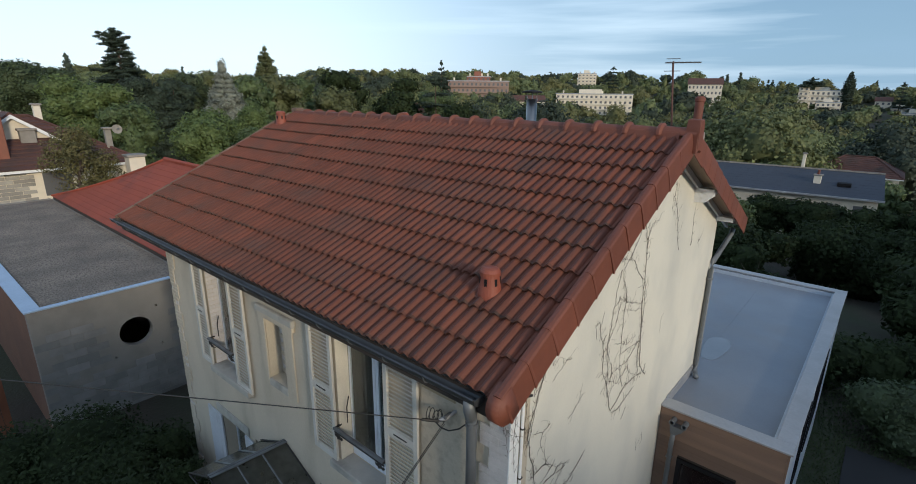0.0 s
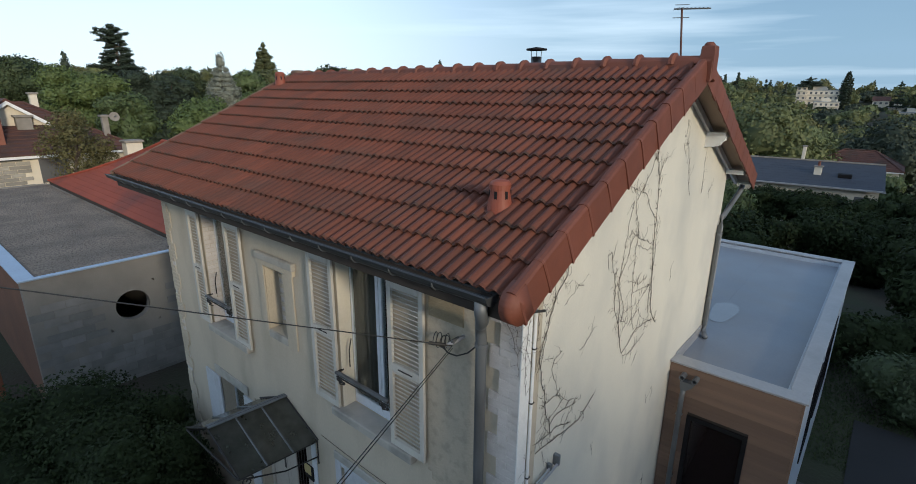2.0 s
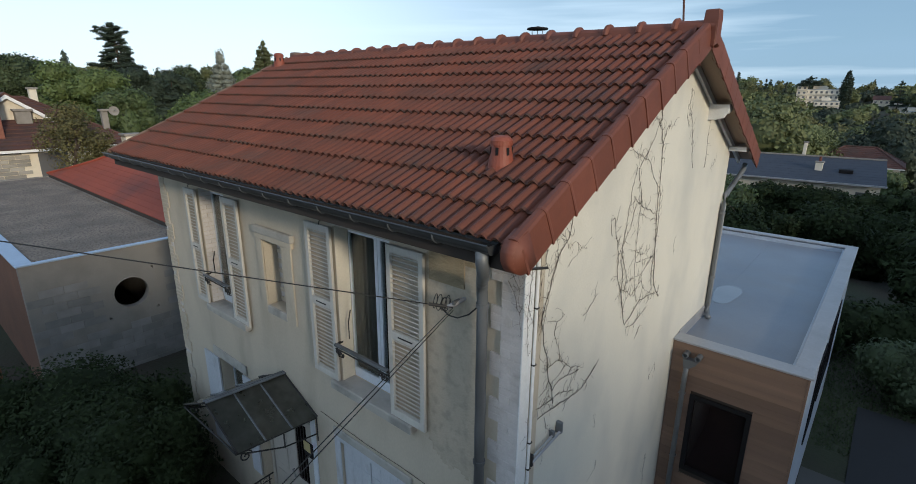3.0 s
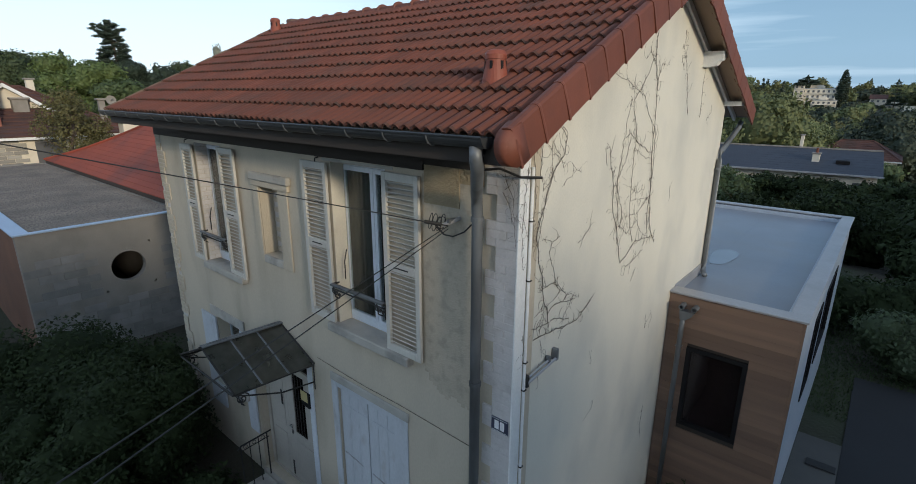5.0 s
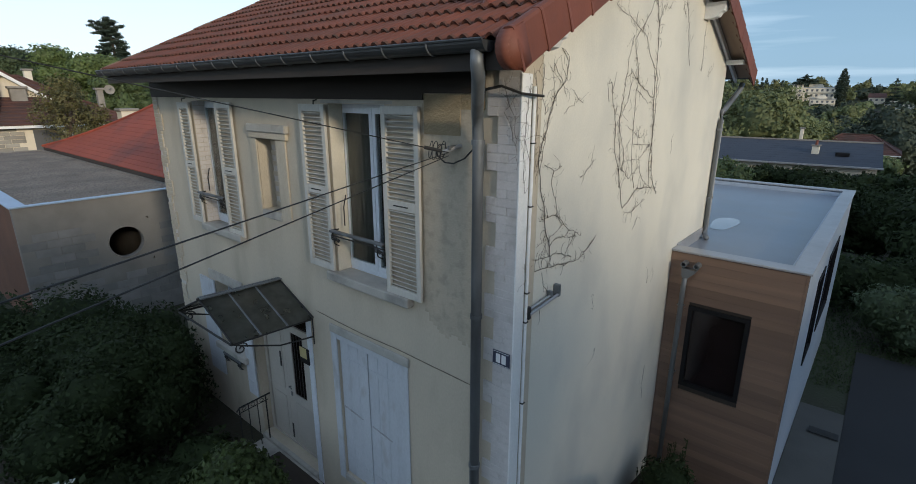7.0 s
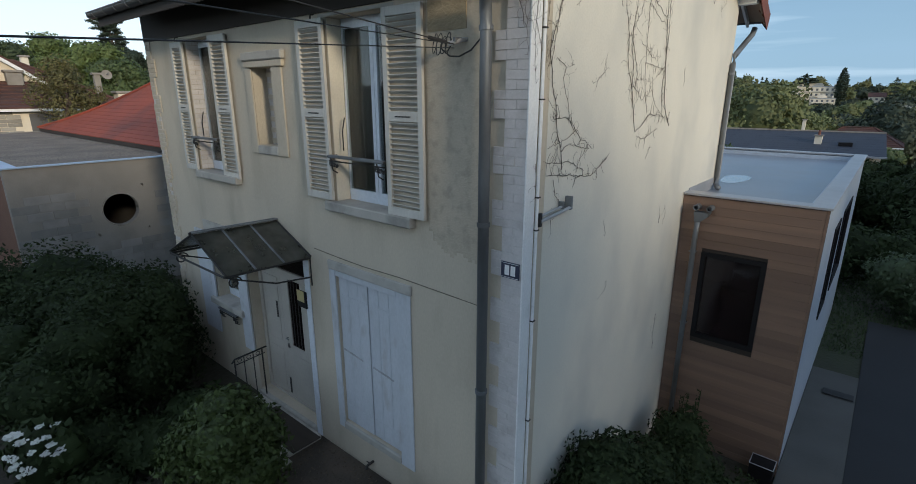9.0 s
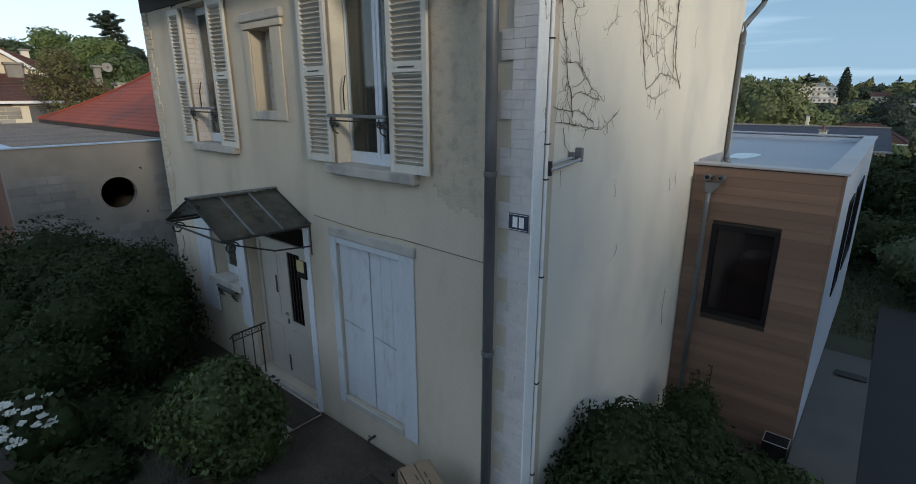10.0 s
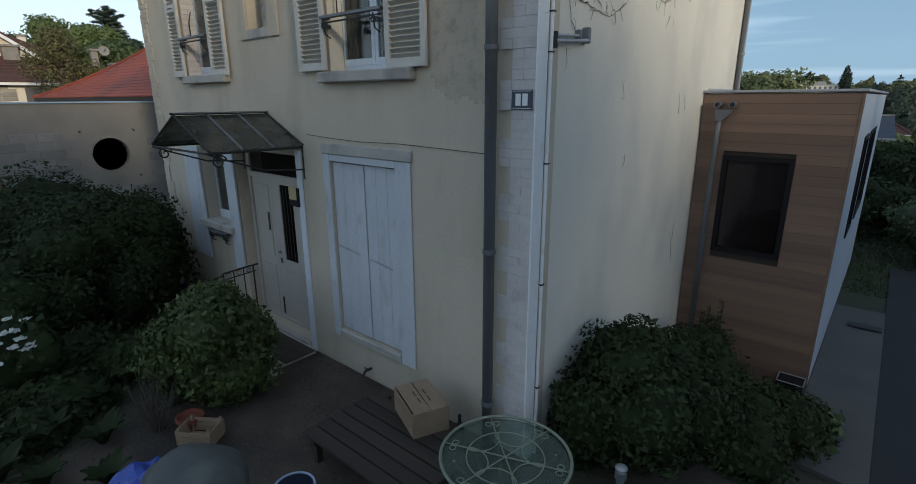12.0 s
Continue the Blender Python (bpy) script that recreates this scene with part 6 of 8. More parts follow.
def conifer(x, y, top, radius, seed, mat, leaf=0.3, tiers=11, base=None, label="tall dark conifer", flat=False, low=0.12, density=0.7, column=False):
    """Whorls of boughs on a straight trunk; flat: the spread plates of a cedar."""
    rng = np.random.default_rng(seed)
    g = ground_z(x, y) if base is None else base
    h = top - g
    t = thing("conifer", label, "conifer", (x, y, g))
    b = bmesh.new()
    tube(b, [(0, 0, -0.3), (0.05, 0.03, h * 0.5), (0, 0, h * 0.98)], h * 0.02, 8, taper=0.02)
    part("trunk", b, BARK, t)
    blobs = []
    for k in range(tiers):
        f = (k + 0.5) / tiers
        zz = h * (low + (1 - low) * f)
        prof = (1 - f) ** 0.72 if not flat else 0.22 + 0.78 * (1 - f) ** 0.75
        if column:
            prof = (0.6 + 0.4 * math.sin(math.pi * min(1, f * 1.2))) * (1 if f < 0.82 else math.sqrt(max(0.04, (1 - f) / 0.18)))
        rr = max(0.22, radius * prof)
        n = max(3, int(4 + 5 * prof))
        a0 = rng.uniform(0, 6)
        for q in range(n):
            a = a0 + 2 * math.pi * q / n + rng.uniform(-0.3, 0.3)
            d = rr * rng.uniform(0.45, 0.75)
            s = rr * rng.uniform(0.30, 0.48)
            if flat and rng.random() < 0.22:
                continue
            blobs.append((d * math.cos(a), d * math.sin(a), zz + rng.uniform(-0.2, 0.2) * h / tiers, s, s, (0.16 if flat else 0.45) * s + 0.1))
    blobs.append((0, 0, h - radius * 0.1, radius * 0.12, radius * 0.12, radius * 0.22))
    Q, extra = blobs_crown(rng, blobs, leaf, density, droop=0.5, width=0.4, core=0.7)
    quads_object("crown", Q, mat, t, extra)
    return t


def old_cedar(x, y, top, seed, base_z):
    """An old cedar: bare trunk, long limbs, flat ragged plates of needles with sky between, a spread crown at the top."""
    rng = np.random.default_rng(seed)
    g = ground_z(x, y)
    t = thing("conifer", "tall old cedar with flat ragged plates of needles", "conifer", (x, y, g))
    h = top - g
    b = bmesh.new()
    tube(b, [(0, 0, -0.3), (0.15, 0.1, h * 0.5), (0.35, -0.3, h * 0.8), (0.1, -0.6, h * 0.985)], 0.42, 8, taper=0.06)
    plates = []
    lo = base_z - g
    for k in range(74):
        f = (k + rng.uniform(0.0, 1.0)) / 74
        z = lo + (h - lo) * f
        reach = float(np.interp(f, (0, 0.25, 0.5, 0.72, 0.9, 1.0), (4.6, 3.7, 2.5, 1.6, 2.3, 1.0)))
        a = 2.4 * k + rng.uniform(-0.5, 0.5)
        l = reach * rng.uniform(0.45, 1.12)
        tip = (l * math.cos(a), l * math.sin(a) - 0.6 * f, z + rng.uniform(-0.1, 0.4))
        tube(b, [(0.2 * f, -0.4 * f, z - 0.35), (tip[0] * 0.6, tip[1] * 0.6, z - 0.05), tip], 0.07, 5, taper=0.02)
        for w, s_ in ((1.0, 0.7), (0.62, 0.9)):
            r_ = 0.34 * reach * s_ * rng.uniform(0.7, 1.2) + 0.12
            plates.append((tip[0] * w, tip[1] * w, z + 0.12 + rng.uniform(-0.2, 0.2), r_, r_ * rng.uniform(0.7, 1.2), 0.16 + 0.16 * r_))
    plates.append((0.1, -0.6, h - 0.12, 0.6, 0.6, 0.16))
    part("trunk", b, BARK, t)
    Q, extra = blobs_crown(rng, plates, 0.22, 0.6, droop=0.3, width=0.45, core=0.66)
    quads_object("crown", Q, NEEDLE, t, extra)
    return t


broadleaf(-86.3, 13.2, 11.2, 5.2, 1, LEAF_MID, 0.28, label="broad grey-green tree behind the bungalow", low=0.1, blobs_n=22)
broadleaf(-87.0, 10.4, 10.5, 4.8, 2, LEAF_MID, 0.28, label="dark green tree behind the bungalow", low=0.1, blobs_n=20)
broadleaf(-92.0, 17.5, 10.6, 4.6, 301, LEAF_MID, 0.30, label="rounded green tree behind the white house", low=0.1, blobs_n=18)
broadleaf(-46.0, 7.7, 9.0, 2.3, 3, LEAF_LIGHT, 0.21, label="bright green chestnut tree", low=0.15, blobs_n=20)
broadleaf(-44.0, 9.6, 8.5, 2.6, 302, LEAF_LIGHT, 0.21, label="bright green chestnut tree with spreading boughs", low=0.1, blobs_n=20)
broadleaf(-40.0, 9.4, 7.1, 2.4, 4, LEAF, 0.20, label="bright green tree behind the bungalow", low=0.1, blobs_n=18)
old_cedar(-93.0, 26.0, 16.6, 5, 7.0)
broadleaf(-60.5, 17.4, 9.4, 2.8, 6, NEEDLE, 0.24, label="broad dark yew-like conifer", name="conifer", low=0.05, blobs_n=18)
conifer(-60.0, 19.3, 9.0, 3.6, 62, NEEDLE, 0.22, tiers=14, label="dark pointed yew in a garden", low=0.05)
broadleaf(-66.0, 22.5, 9.5, 3.2, 61, NEEDLE, 0.26, label="broad dark conifer behind the bungalow", name="conifer", low=0.05, blobs_n=20)
broadleaf(-70.0, 26.6, 10.2, 3.0, 63, LEAF_MID, 0.26, label="feathery grey-green garden tree", low=0.1, blobs_n=20, core=0.66)
conifer(-53.9, 23.3, 10.8, 4.0, 7, NEEDLE_BLUE, 0.20, tiers=22, label="silvery blue spruce in a garden", low=0.05)
broadleaf(-70.5, 34.6, 10.1, 3.4, 64, LEAF_OLIVE, 0.28, label="olive-green tree beside the poplar", low=0.1, blobs_n=18)
conifer(-76.2, 41.0, 14.4, 2.5, 8, LEAF_OLIVE, 0.26, tiers=30, label="slender upright poplar with olive leaves", density=0.9, low=0.05, column=True)
for i, (x, y, top, r) in enumerate(((-27.4, 9.6, 6.6, 2.4), (-24.6, 11.5, 6.2, 2.2), (-30.5, 11.5, 6.9, 2.6), (-22.5, 13.5, 6.4, 2.4), (-33.5, 15.5, 7.2, 2.6), (-27.0, 15.5, 6.7, 2.5))):
    broadleaf(x, y, top, r, 20 + i, LEAF if i % 2 else LEAF_LIGHT, 0.14, label="bushy young tree with light green leaves", low=0.1, blobs_n=20, core=0.70)
broadleaf(-28.4, 3.5, 6.5, 1.75, 30, LEAF_SPARSE, 0.10, label="thin small tree with yellow-green leaves", density=0.5, low=0.2, blobs_n=22, cores=False)
for i, (x, y, top, r, m) in enumerate(((-60, 29, 9.5, 4.0, LEAF), (-62, 34, 9.8, 4.0, LEAF_OLIVE), (-74, 45, 10.4, 4.5, LEAF), (-70, 51, 11.2, 4.5, LEAF_DARK), (-64, 44, 8.6, 4, LEAF_OLIVE), (-58, 52, 8.2, 4.2, LEAF_DARK), (-80, 34, 10.5, 4.5, LEAF_OLIVE), (-84, 60, 11.0, 5.5, LEAF), (-78, 72, 10.8, 5.5, LEAF_DARK), (-68, 72, 8.0, 5, LEAF))):
    broadleaf(x, y, top, r, 40 + i, m, 0.42, label="large tree of the wooded gardens", low=0.2, group="garden trees")
conifer(-59.5, 62.3, 10.6, 5.5, 9, NEEDLE, 0.42, tiers=8, flat=True, label="wide cedar below the hill", low=0.1)
conifer(-40, 62, 6.5, 5.0, 10, NEEDLE, 0.42, tiers=8, flat=True, label="wide dark cedar behind the house", low=0.1)
conifer(-20, 84, 3.0, 4.5, 11, NEEDLE, 0.45, tiers=9, flat=True, label="layered cedar in the valley", low=0.1)
for i, (x, y, top, r, m) in enumerate(((-13, 40, 1.2, 3.4, LEAF), (-9, 66, 0.6, 4.2, LEAF), (-16, 68, 2.0, 4.5, LEAF_OLIVE), (-19, 52, 2.2, 4.2, NEEDLE_BLUE), (-13, 74, 0.6, 4.0, LEAF), (-26, 60, 3.2, 4.6, LEAF), (-34, 54, 4.4, 5.0, LEAF_OLIVE), (-48, 56, 6.4, 5.0, LEAF_DARK), (2, 66, -0.6, 3.0, LEAF), (8, 62, -0.4, 4.0, LEAF_DARK), (12, 78, 0.6, 5, LEAF))):
    broadleaf(x, y, top, r, 60 + i, m, 0.36, label="leafy tree in the valley gardens", low=0.15, group="valley trees")
for i, (x, y, top, r, m) in enumerate(((-9, 46, -0.1, 3.0, LEAF_DARK), (-5.5, 46.5, -0.2, 2.8, LEAF_DARK), (-2.0, 46, -0.1, 2.8, LEAF_DARK), (1.2, 46, 0.0, 2.8, LEAF_DARK), (4.5, 46, 0.2, 2.8, LEAF_DARK), (-4, 30, 0.6, 3.0, LEAF_DARK), (0.5, 33, 0.9, 3.2, LEAF_DARK), (5.5, 31, 1.4, 3.4, LEAF_DARK), (10, 34, 2.2, 4.0, LEAF_DARK), (-7, 38, 1.0, 3.4, LEAF), (3, 40, -0.2, 3.6, LEAF_DARK), (-2, 24, -0.4, 2.2, LEAF_DARK), (4.5, 23.5, 1.8, 2.6, LEAF_DARK), (7.5, 21, 2.6, 2.8, LEAF_DARK), (-6, 22, 0.8, 2.6, LEAF_DARK), (-11, 28, 1.6, 3.2, LEAF_DARK))):
    broadleaf(x, y, top, r, 80 + i, m, 0.22, label="dark leafy tree in the garden behind the annex", low=0.1, group="back garden trees")
# unseen trees added across the street; tops and density set to shape the garden's shade
for i in range(29):
    d = -27 + 2.9 * i
    x, y = 27 + 0.30 * d + 1.6 * math.sin(i * 2.3), -10.0 + 0.95 * d
    top = 10.4 + 2.0 * smooth(-7.0, -10.6, y) + 0.3 * math.sin(i * 1.9) + 1.2 * smooth(6, 14, y)
    broadleaf(x, y, top, 3.7, 100 + i, LEAF, 0.34 if y > -8.5 else 0.5, label="unseen street tree added to cast shade, open round crown", low=0.05, group="street trees", density=0.44 if y > -8.5 else 0.9, core=0.85, cores=y < -8.5)
    if -18 < y < -12.6:
        broadleaf(x + 3.0, y + 1.4, top, 3.6, 190 + i, LEAF, 0.5, label="unseen street tree added to cast shade, dense round crown", low=0.05, group="street trees", density=1.0, core=0.85)
    if i % 2 and y < -12:
        broadleaf(x + 6.5, y - 1.0, top + 1.1, 4.2, 150 + i, LEAF, 0.6, label="unseen street tree added to cast shade, open round crown", low=0.05, group="street trees", density=0.55, core=0.58)


def far_woods():
    """The wooded hillside, in four kinds of foliage, thinned in front of the buildings."""
    rng = np.random.default_rng(77)
    houses = [(-160, 200, 18, 7), (-130, 264, 22, 2.5), (-180, 352, 9, 13), (-101, 362, 12, 9), (-45, 440, 15, 2), (-39, 420, 9, -2), (-12, 457, 8, 1), (-2, 452, 9, -3), (6, 420, 11, -4), (-91, 88, 7, 0), (-71, 14, 6, 3.5), (-0.5, 80, 7, -5)]
    made = [[[], [], [], 0] for _ in range(4)]
    for k in range(2100):
        d = math.sqrt(rng.uniform(72 ** 2, 540 ** 2))
        a = radians(rng.uniform(80, 181))
        x, y = 2 + d * math.cos(a), -3 + d * math.sin(a)
        if x > -14 and y < 70 or (x < -60 and y < 30 and d < 95):
            continue
        front = False
        cap = 8.3 + d * (0.004 + 0.034 * rng.random() ** 1.7)
        for hx, hy, hr, hz in houses:
            dh = math.hypot(hx - 2, hy + 3)
            cross = abs((x - 2) * (hy + 3) - (y + 3) * (hx - 2)) / dh
            along = ((x - 2) * (hx - 2) + (y + 3) * (hy + 3)) / dh
            if math.hypot(x - hx, y - hy) < hr:
                front = True
            if cross < hr + 3 and 0 < along < dh:
                cap = min(cap, 8.0 + (hz - 8.0) * along / dh)
        h = rng.uniform(6, 13) if rng.random() < 0.75 else rng.uniform(12, 18)
        r = h * rng.uniform(0.40, 0.66)
        if front:
            h, r = rng.uniform(3.0, 6.0), rng.uniform(2.4, 4.0)
        kind = rng.random()
        g = ground_z(x, y)
        if g + h > cap:
            h = max(2.5, cap - g)
            r, kind = min(r, h * 0.7), 1.0
        s = min(1.35, max(0.40, 0.0034 * d))
        sort = int(rng.choice(4, p=(0.30, 0.30, 0.22, 0.18)))
        if kind < 0.09 and not front:
            sort = 1
            blobs = [(x, y, g + h * f * 1.15, r * 0.6 * (1.15 - f), r * 0.6 * (1.15 - f), h * 0.10) for f in (0.22, 0.36, 0.5, 0.64, 0.78, 0.9, 1.0)]
        elif kind < 0.11 and not front and d > 140:
            blobs = [(x, y, g + h * 0.6, r * 0.34, r * 0.34, h * 0.6)]
        else:
            blobs = [(x, y, g + h * 0.50, r * 0.80, r * 0.80, h * 0.40), (x + r * 0.15, y, g + h * 0.78, r * 0.5, r * 0.5, h * 0.24)]
            for q in range(5):
                t = rng.uniform(0, 6.28)
                blobs.append((x + r * 0.66 * math.cos(t), y + r * 0.66 * math.sin(t), g + h * rng.uniform(0.35, 0.72), r * 0.44, r * 0.44, r * 0.40))
        q_, e_ = blobs_crown(rng, blobs, s, 0.27 if d > 150 else 0.36, core=0.80, scatter=0.6, width=0.7, coarse=True)
        m = made[sort]
        m[0].append(q_)
        m[1].append(e_[0])
        m[2].append(e_[1] + m[3])
        m[3] += len(e_[0])
    for m, mat, label in zip(made, (WOODS, WOODS_DARK, WOODS_OLIVE, WOODS_PALE), ("mid-green broadleaf trees of the wooded hillside", "dark conifers and oaks of the wooded hillside", "olive-green trees of the wooded hillside", "pale green trees of the wooded hillside")):
        ob = quads_object("far_woods", np.concatenate(m[0]), mat, None, (np.concatenate(m[1]), np.concatenate(m[2])))
        tagged(ob, label, "woods", kind="stuff")


far_woods()
# landmark trees on the crest
conifer(-31.0, 434.8, 22.5, 4.2, 201, NEEDLE, 1.2, tiers=18, label="dark column of a poplar on the crest", density=0.9, low=0.02, column=True)
conifer(-52, 434, 18.5, 9.0, 202, NEEDLE, 1.2, tiers=4, flat=True, label="umbrella-shaped cedar on the crest", low=0.76)
conifer(-168, 182, 21.0, 5.5, 203, NEEDLE, 0.8, tiers=9, label="dark pointed conifer on the wooded ridge", low=0.1)
conifer(-150, 330, 24.0, 6.0, 204, NEEDLE, 1.1, tiers=8, flat=True, label="tall ragged cedar on the crest", low=0.1)
conifer(-78, 430, 17.5, 3.5, 205, NEEDLE, 1.2, tiers=8, label="dark pointed conifer on the crest", low=0.05)
conifer(-3, 440, 15.5, 5.0, 206, NEEDLE, 1.2, tiers=7, flat=True, label="ragged pine on the crest", low=0.1)


# ---- paving ----
def sheet(name, outline, mat, label, cat, lift=0.02, step=0.5):
    """A paved area draped over the ground, given by x0, x1, y0, y1."""
    x0, x1, y0, y1 = outline
    nx, ny = max(1, int((x1 - x0) / step)), max(1, int((y1 - y0) / step))
    b = bmesh.new()
    g = [[b.verts.new((x0 + (x1 - x0) * i / nx, y0 + (y1 - y0) * j / ny, 0)) for j in range(ny + 1)] for i in range(nx + 1)]
    for row in g:
        for v in row:
            v.co.z = ground_z(v.co.x, v.co.y) + lift + 0.012
    for i in range(nx):
        for j in range(ny):
            b.faces.new((g[i][j], g[i + 1][j], g[i + 1][j + 1], g[i][j + 1]))
    r = bmesh.ops.extrude_face_region(b, geom=b.faces[:])
    for v in r["geom"]:
        if isinstance(v, bmesh.types.BMVert):
            v.co.z -= 0.12
    me = mesh_of(b, mat, name)
    return tagged(new(name, me), label, cat, kind="structure")


sheet("pavement", (1.80, 2.60, 2.6, 8.8), PAVING, "worn grey concrete path beside the annex", "path", 0.05)
sheet("driveway", (2.605, 9.5, -6.0, 12.5), ASPHALT, "dark asphalt driveway", "driveway", 0.03)
sheet("patio", (-3.6, 1.3, -4.6, -0.02), material("patio_concrete", (0.108, 0.084, 0.062), (0.060, 0.048, 0.037), 0.9, scale=2.2, fine=22, bump=0.9, dist=0.02, stain=(0.030, 0.026, 0.021), stain_scale=1.1, stain_lo=0.42, stain_hi=0.7), "dark damp concrete terrace in front of the house", "terrace", 0.02)
grate = thing("drain_grate", "dark iron drain grate in the concrete path", "drain grate", (2.32, 7.75, ground_z(2.32, 7.75) + 0.082))
part("frame", boxed(-0.25, 0.25, -0.12, 0.12, 0.0, 0.012, bevel=0.003), IRON, grate)
for k in range(9):
    part("bar", boxed(-0.235 + 0.055 * k, -0.21 + 0.055 * k, -0.11, 0.11, 0.0125, 0.018), IRON, grate)
planter = thing("planter_box", "small black metal box at the annex corner", "box", (1.62, 4.32, ground_z(1.62, 4.32)))
b = bmesh.new()
box(b, -0.16, 0.16, -0.14, 0.14, -0.05, 0.30, bevel=0.008)
part("box", b, DARK_FRAME, planter)
for q in ((-0.16, -0.14), (0.16, -0.14), (0.16, 0.14), (-0.16, 0.14)):
    part("rim", tubed([(q[0], q[1], 0.305), (-q[1] / 0.14 * 0.16, q[0] / 0.16 * 0.14, 0.305)], 0.006, 6), COPING, planter)

# ---- cables ----
cables = thing("service_cables", "black overhead service cables fixed to the front wall", "cable", (-0.76, -0.15, 5.17))
def run(d, length, sag, r=0.011, start=(0, 0, 0)):
    d = Vector(d).normalized()
    pts = []
    for k in range(25):
        t = k / 24
        p = Vector(start) + d * length * t
        p.z -= sag * 4 * t * (1 - t) * 0.5
        pts.append(p)
    part("cable", tubed(pts, r, 6), CABLE, cables)


run((-0.611, -0.759, 0.225), 34, 0.0, 0.0055)
run((0.313, -0.949, -0.030), 26, 0.0, 0.004)
run((0.290, -0.955, -0.068), 26, 0.0, 0.004, (0.0, 0, -0.03))
b = bmesh.new()
for k, (cx, hw, hh) in enumerate(((-0.205, 0.020, 0.080), (-0.165, 0.030, 0.088), (-0.125, 0.034, 0.070), (-0.085, 0.026, 0.085), (-0.11, 0.055, 0.06))):
    tube(b, [(cx + hw * math.cos(t) + 0.02 * math.sin(t), -0.02 + 0.012 * k, 0.015 - 0.008 * (k % 3) + hh * math.sin(t)) for t in (2 * math.pi * q / 18 for q in range(19))], 0.0042, 5)
part("coil", b, CABLE, cables)
part("clamp", tubed([(0.02, 0.15, 0.05), (0.0, 0.03, 0.03), (-0.05, -0.02, 0.0)], 0.020, 6), COPING, cables)
part("clamp", boxed(-0.02, 0.015, 0.0, 0.10, 0.02, 0.06, bevel=0.006), ZINC_PIPE, cables)
part("insulator", tubed([(-0.04, -0.05, 0.015), (-0.14, -0.175, 0.052)], 0.017, 8), CABLE, cables)
part("lead", tubed([(-0.13, -0.02, -0.03), (-0.05, 0.0, -0.095), (0.04, 0.02, -0.10), (0.14, 0.06, -0.05), (0.23, 0.09, 0.05)], 0.0075, 6), CABLE, cables)
part("lead", tubed([(0.36, 0.05, 0.55), (0.55, 0.04, 0.58), (0.72, 0.09, 0.52), (0.80, 0.30, 0.50)], 0.012, 6), CABLE, cables)
wire = thing("wall_wire", "thin grey wire along the front wall above the shutters", "wire", (-3.3, -0.012, 2.80))
part("wire", tubed([(-0.02, 0, 0.01), (0.5, 0, -0.015), (1.0, 0, -0.03), (1.6, 0, -0.02), (2.2, 0, -0.035), (2.79, 0, -0.05)], 0.0035, 5), VINE, wire)

# ---- dead creeper on the gable ----
def creeper(name, stems, seed, label, spread=1.3, twigs=1.25, front=False):
    """Stems as chains of (y, z) on the gable wall, or (x, z) on the front, with short curling side twigs."""
    rng = random.Random(seed)

    def on_wall(p):
        return Vector((p[0], -0.040, p[1])) if front else Vector((HX1 + 0.010 + (0.012 if p[0] < 0.13 else 0.0), p[0], p[1]))
    base = on_wall(stems[0][1])
    v = thing(name, label, "creeper", base)

    def wiggly(a, c, amp):
        n = max(2, int(math.hypot(c[0] - a[0], c[1] - a[1]) / 0.045))
        pts, off = [], 0.0
        dy, dz = c[0] - a[0], c[1] - a[1]
        l = math.hypot(dy, dz) + 1e-6
        for k in range(n + 1):
            t = k / n
            off = off * 0.7 + rng.uniform(-amp, amp)
            w = math.sin(math.pi * t) ** 0.5 if 0 < t < 1 else 0
            pts.append((a[0] + dy * t - dz / l * off * w, a[1] + dz * t + dy / l * off * w))
        return pts
    for r, *chain in stems:
        b = bmesh.new()
        pts = []
        for a, c in zip(chain, chain[1:]):
            pts += wiggly(a, c, 0.016)[(1 if pts else 0):]
        tube(b, [on_wall(p) - base for p in pts], r * 0.66, 5, taper=r * 0.4)
        for k in range(int(len(pts) * twigs)):
            y, z = rng.choice(pts)
            a = rng.gauss(math.pi / 2, spread)
            bend = rng.gauss(0.0, 0.35)
            tw = [(y, z)]
            for q in range(rng.choice((1, 1, 2, 3, 5, 8))):
                a += bend + rng.uniform(-0.4, 0.4)
                y, z = y + 0.028 * math.cos(a), z + 0.028 * math.sin(a)
                tw.append((y, z))
            tube(b, [on_wall(q) - base for q in tw], r * 0.36, 4, taper=r * 0.2)
        part("stem", b, VINE, v)
    return v


creeper("dead_creeper", [
    (0.0062, (3.43, 4.36), (3.17, 4.60), (3.11, 4.93), (3.01, 5.40), (2.95, 6.07), (2.90, 6.51), (2.76, 6.83), (2.75, 7.12)),
    (0.0046, (3.11, 4.54), (3.02, 4.93), (3.07, 5.49), (2.99, 5.94)),
    (0.0052, (2.28, 4.34), (2.07, 4.82), (1.88, 5.18), (1.82, 5.51), (1.69, 5.81), (1.59, 5.79), (1.66, 5.61)),
    (0.0052, (2.28, 4.34), (2.72, 4.53), (3.26, 4.46)),
    (0.0042, (2.32, 4.29), (2.63, 4.25), (2.98, 4.34)),
    (0.0046, (2.12, 4.62), (1.97, 5.44), (2.06, 5.88), (2.24, 5.92), (2.46, 5.80)),
], 3, "long dead creeper stems rising up the gable wall")
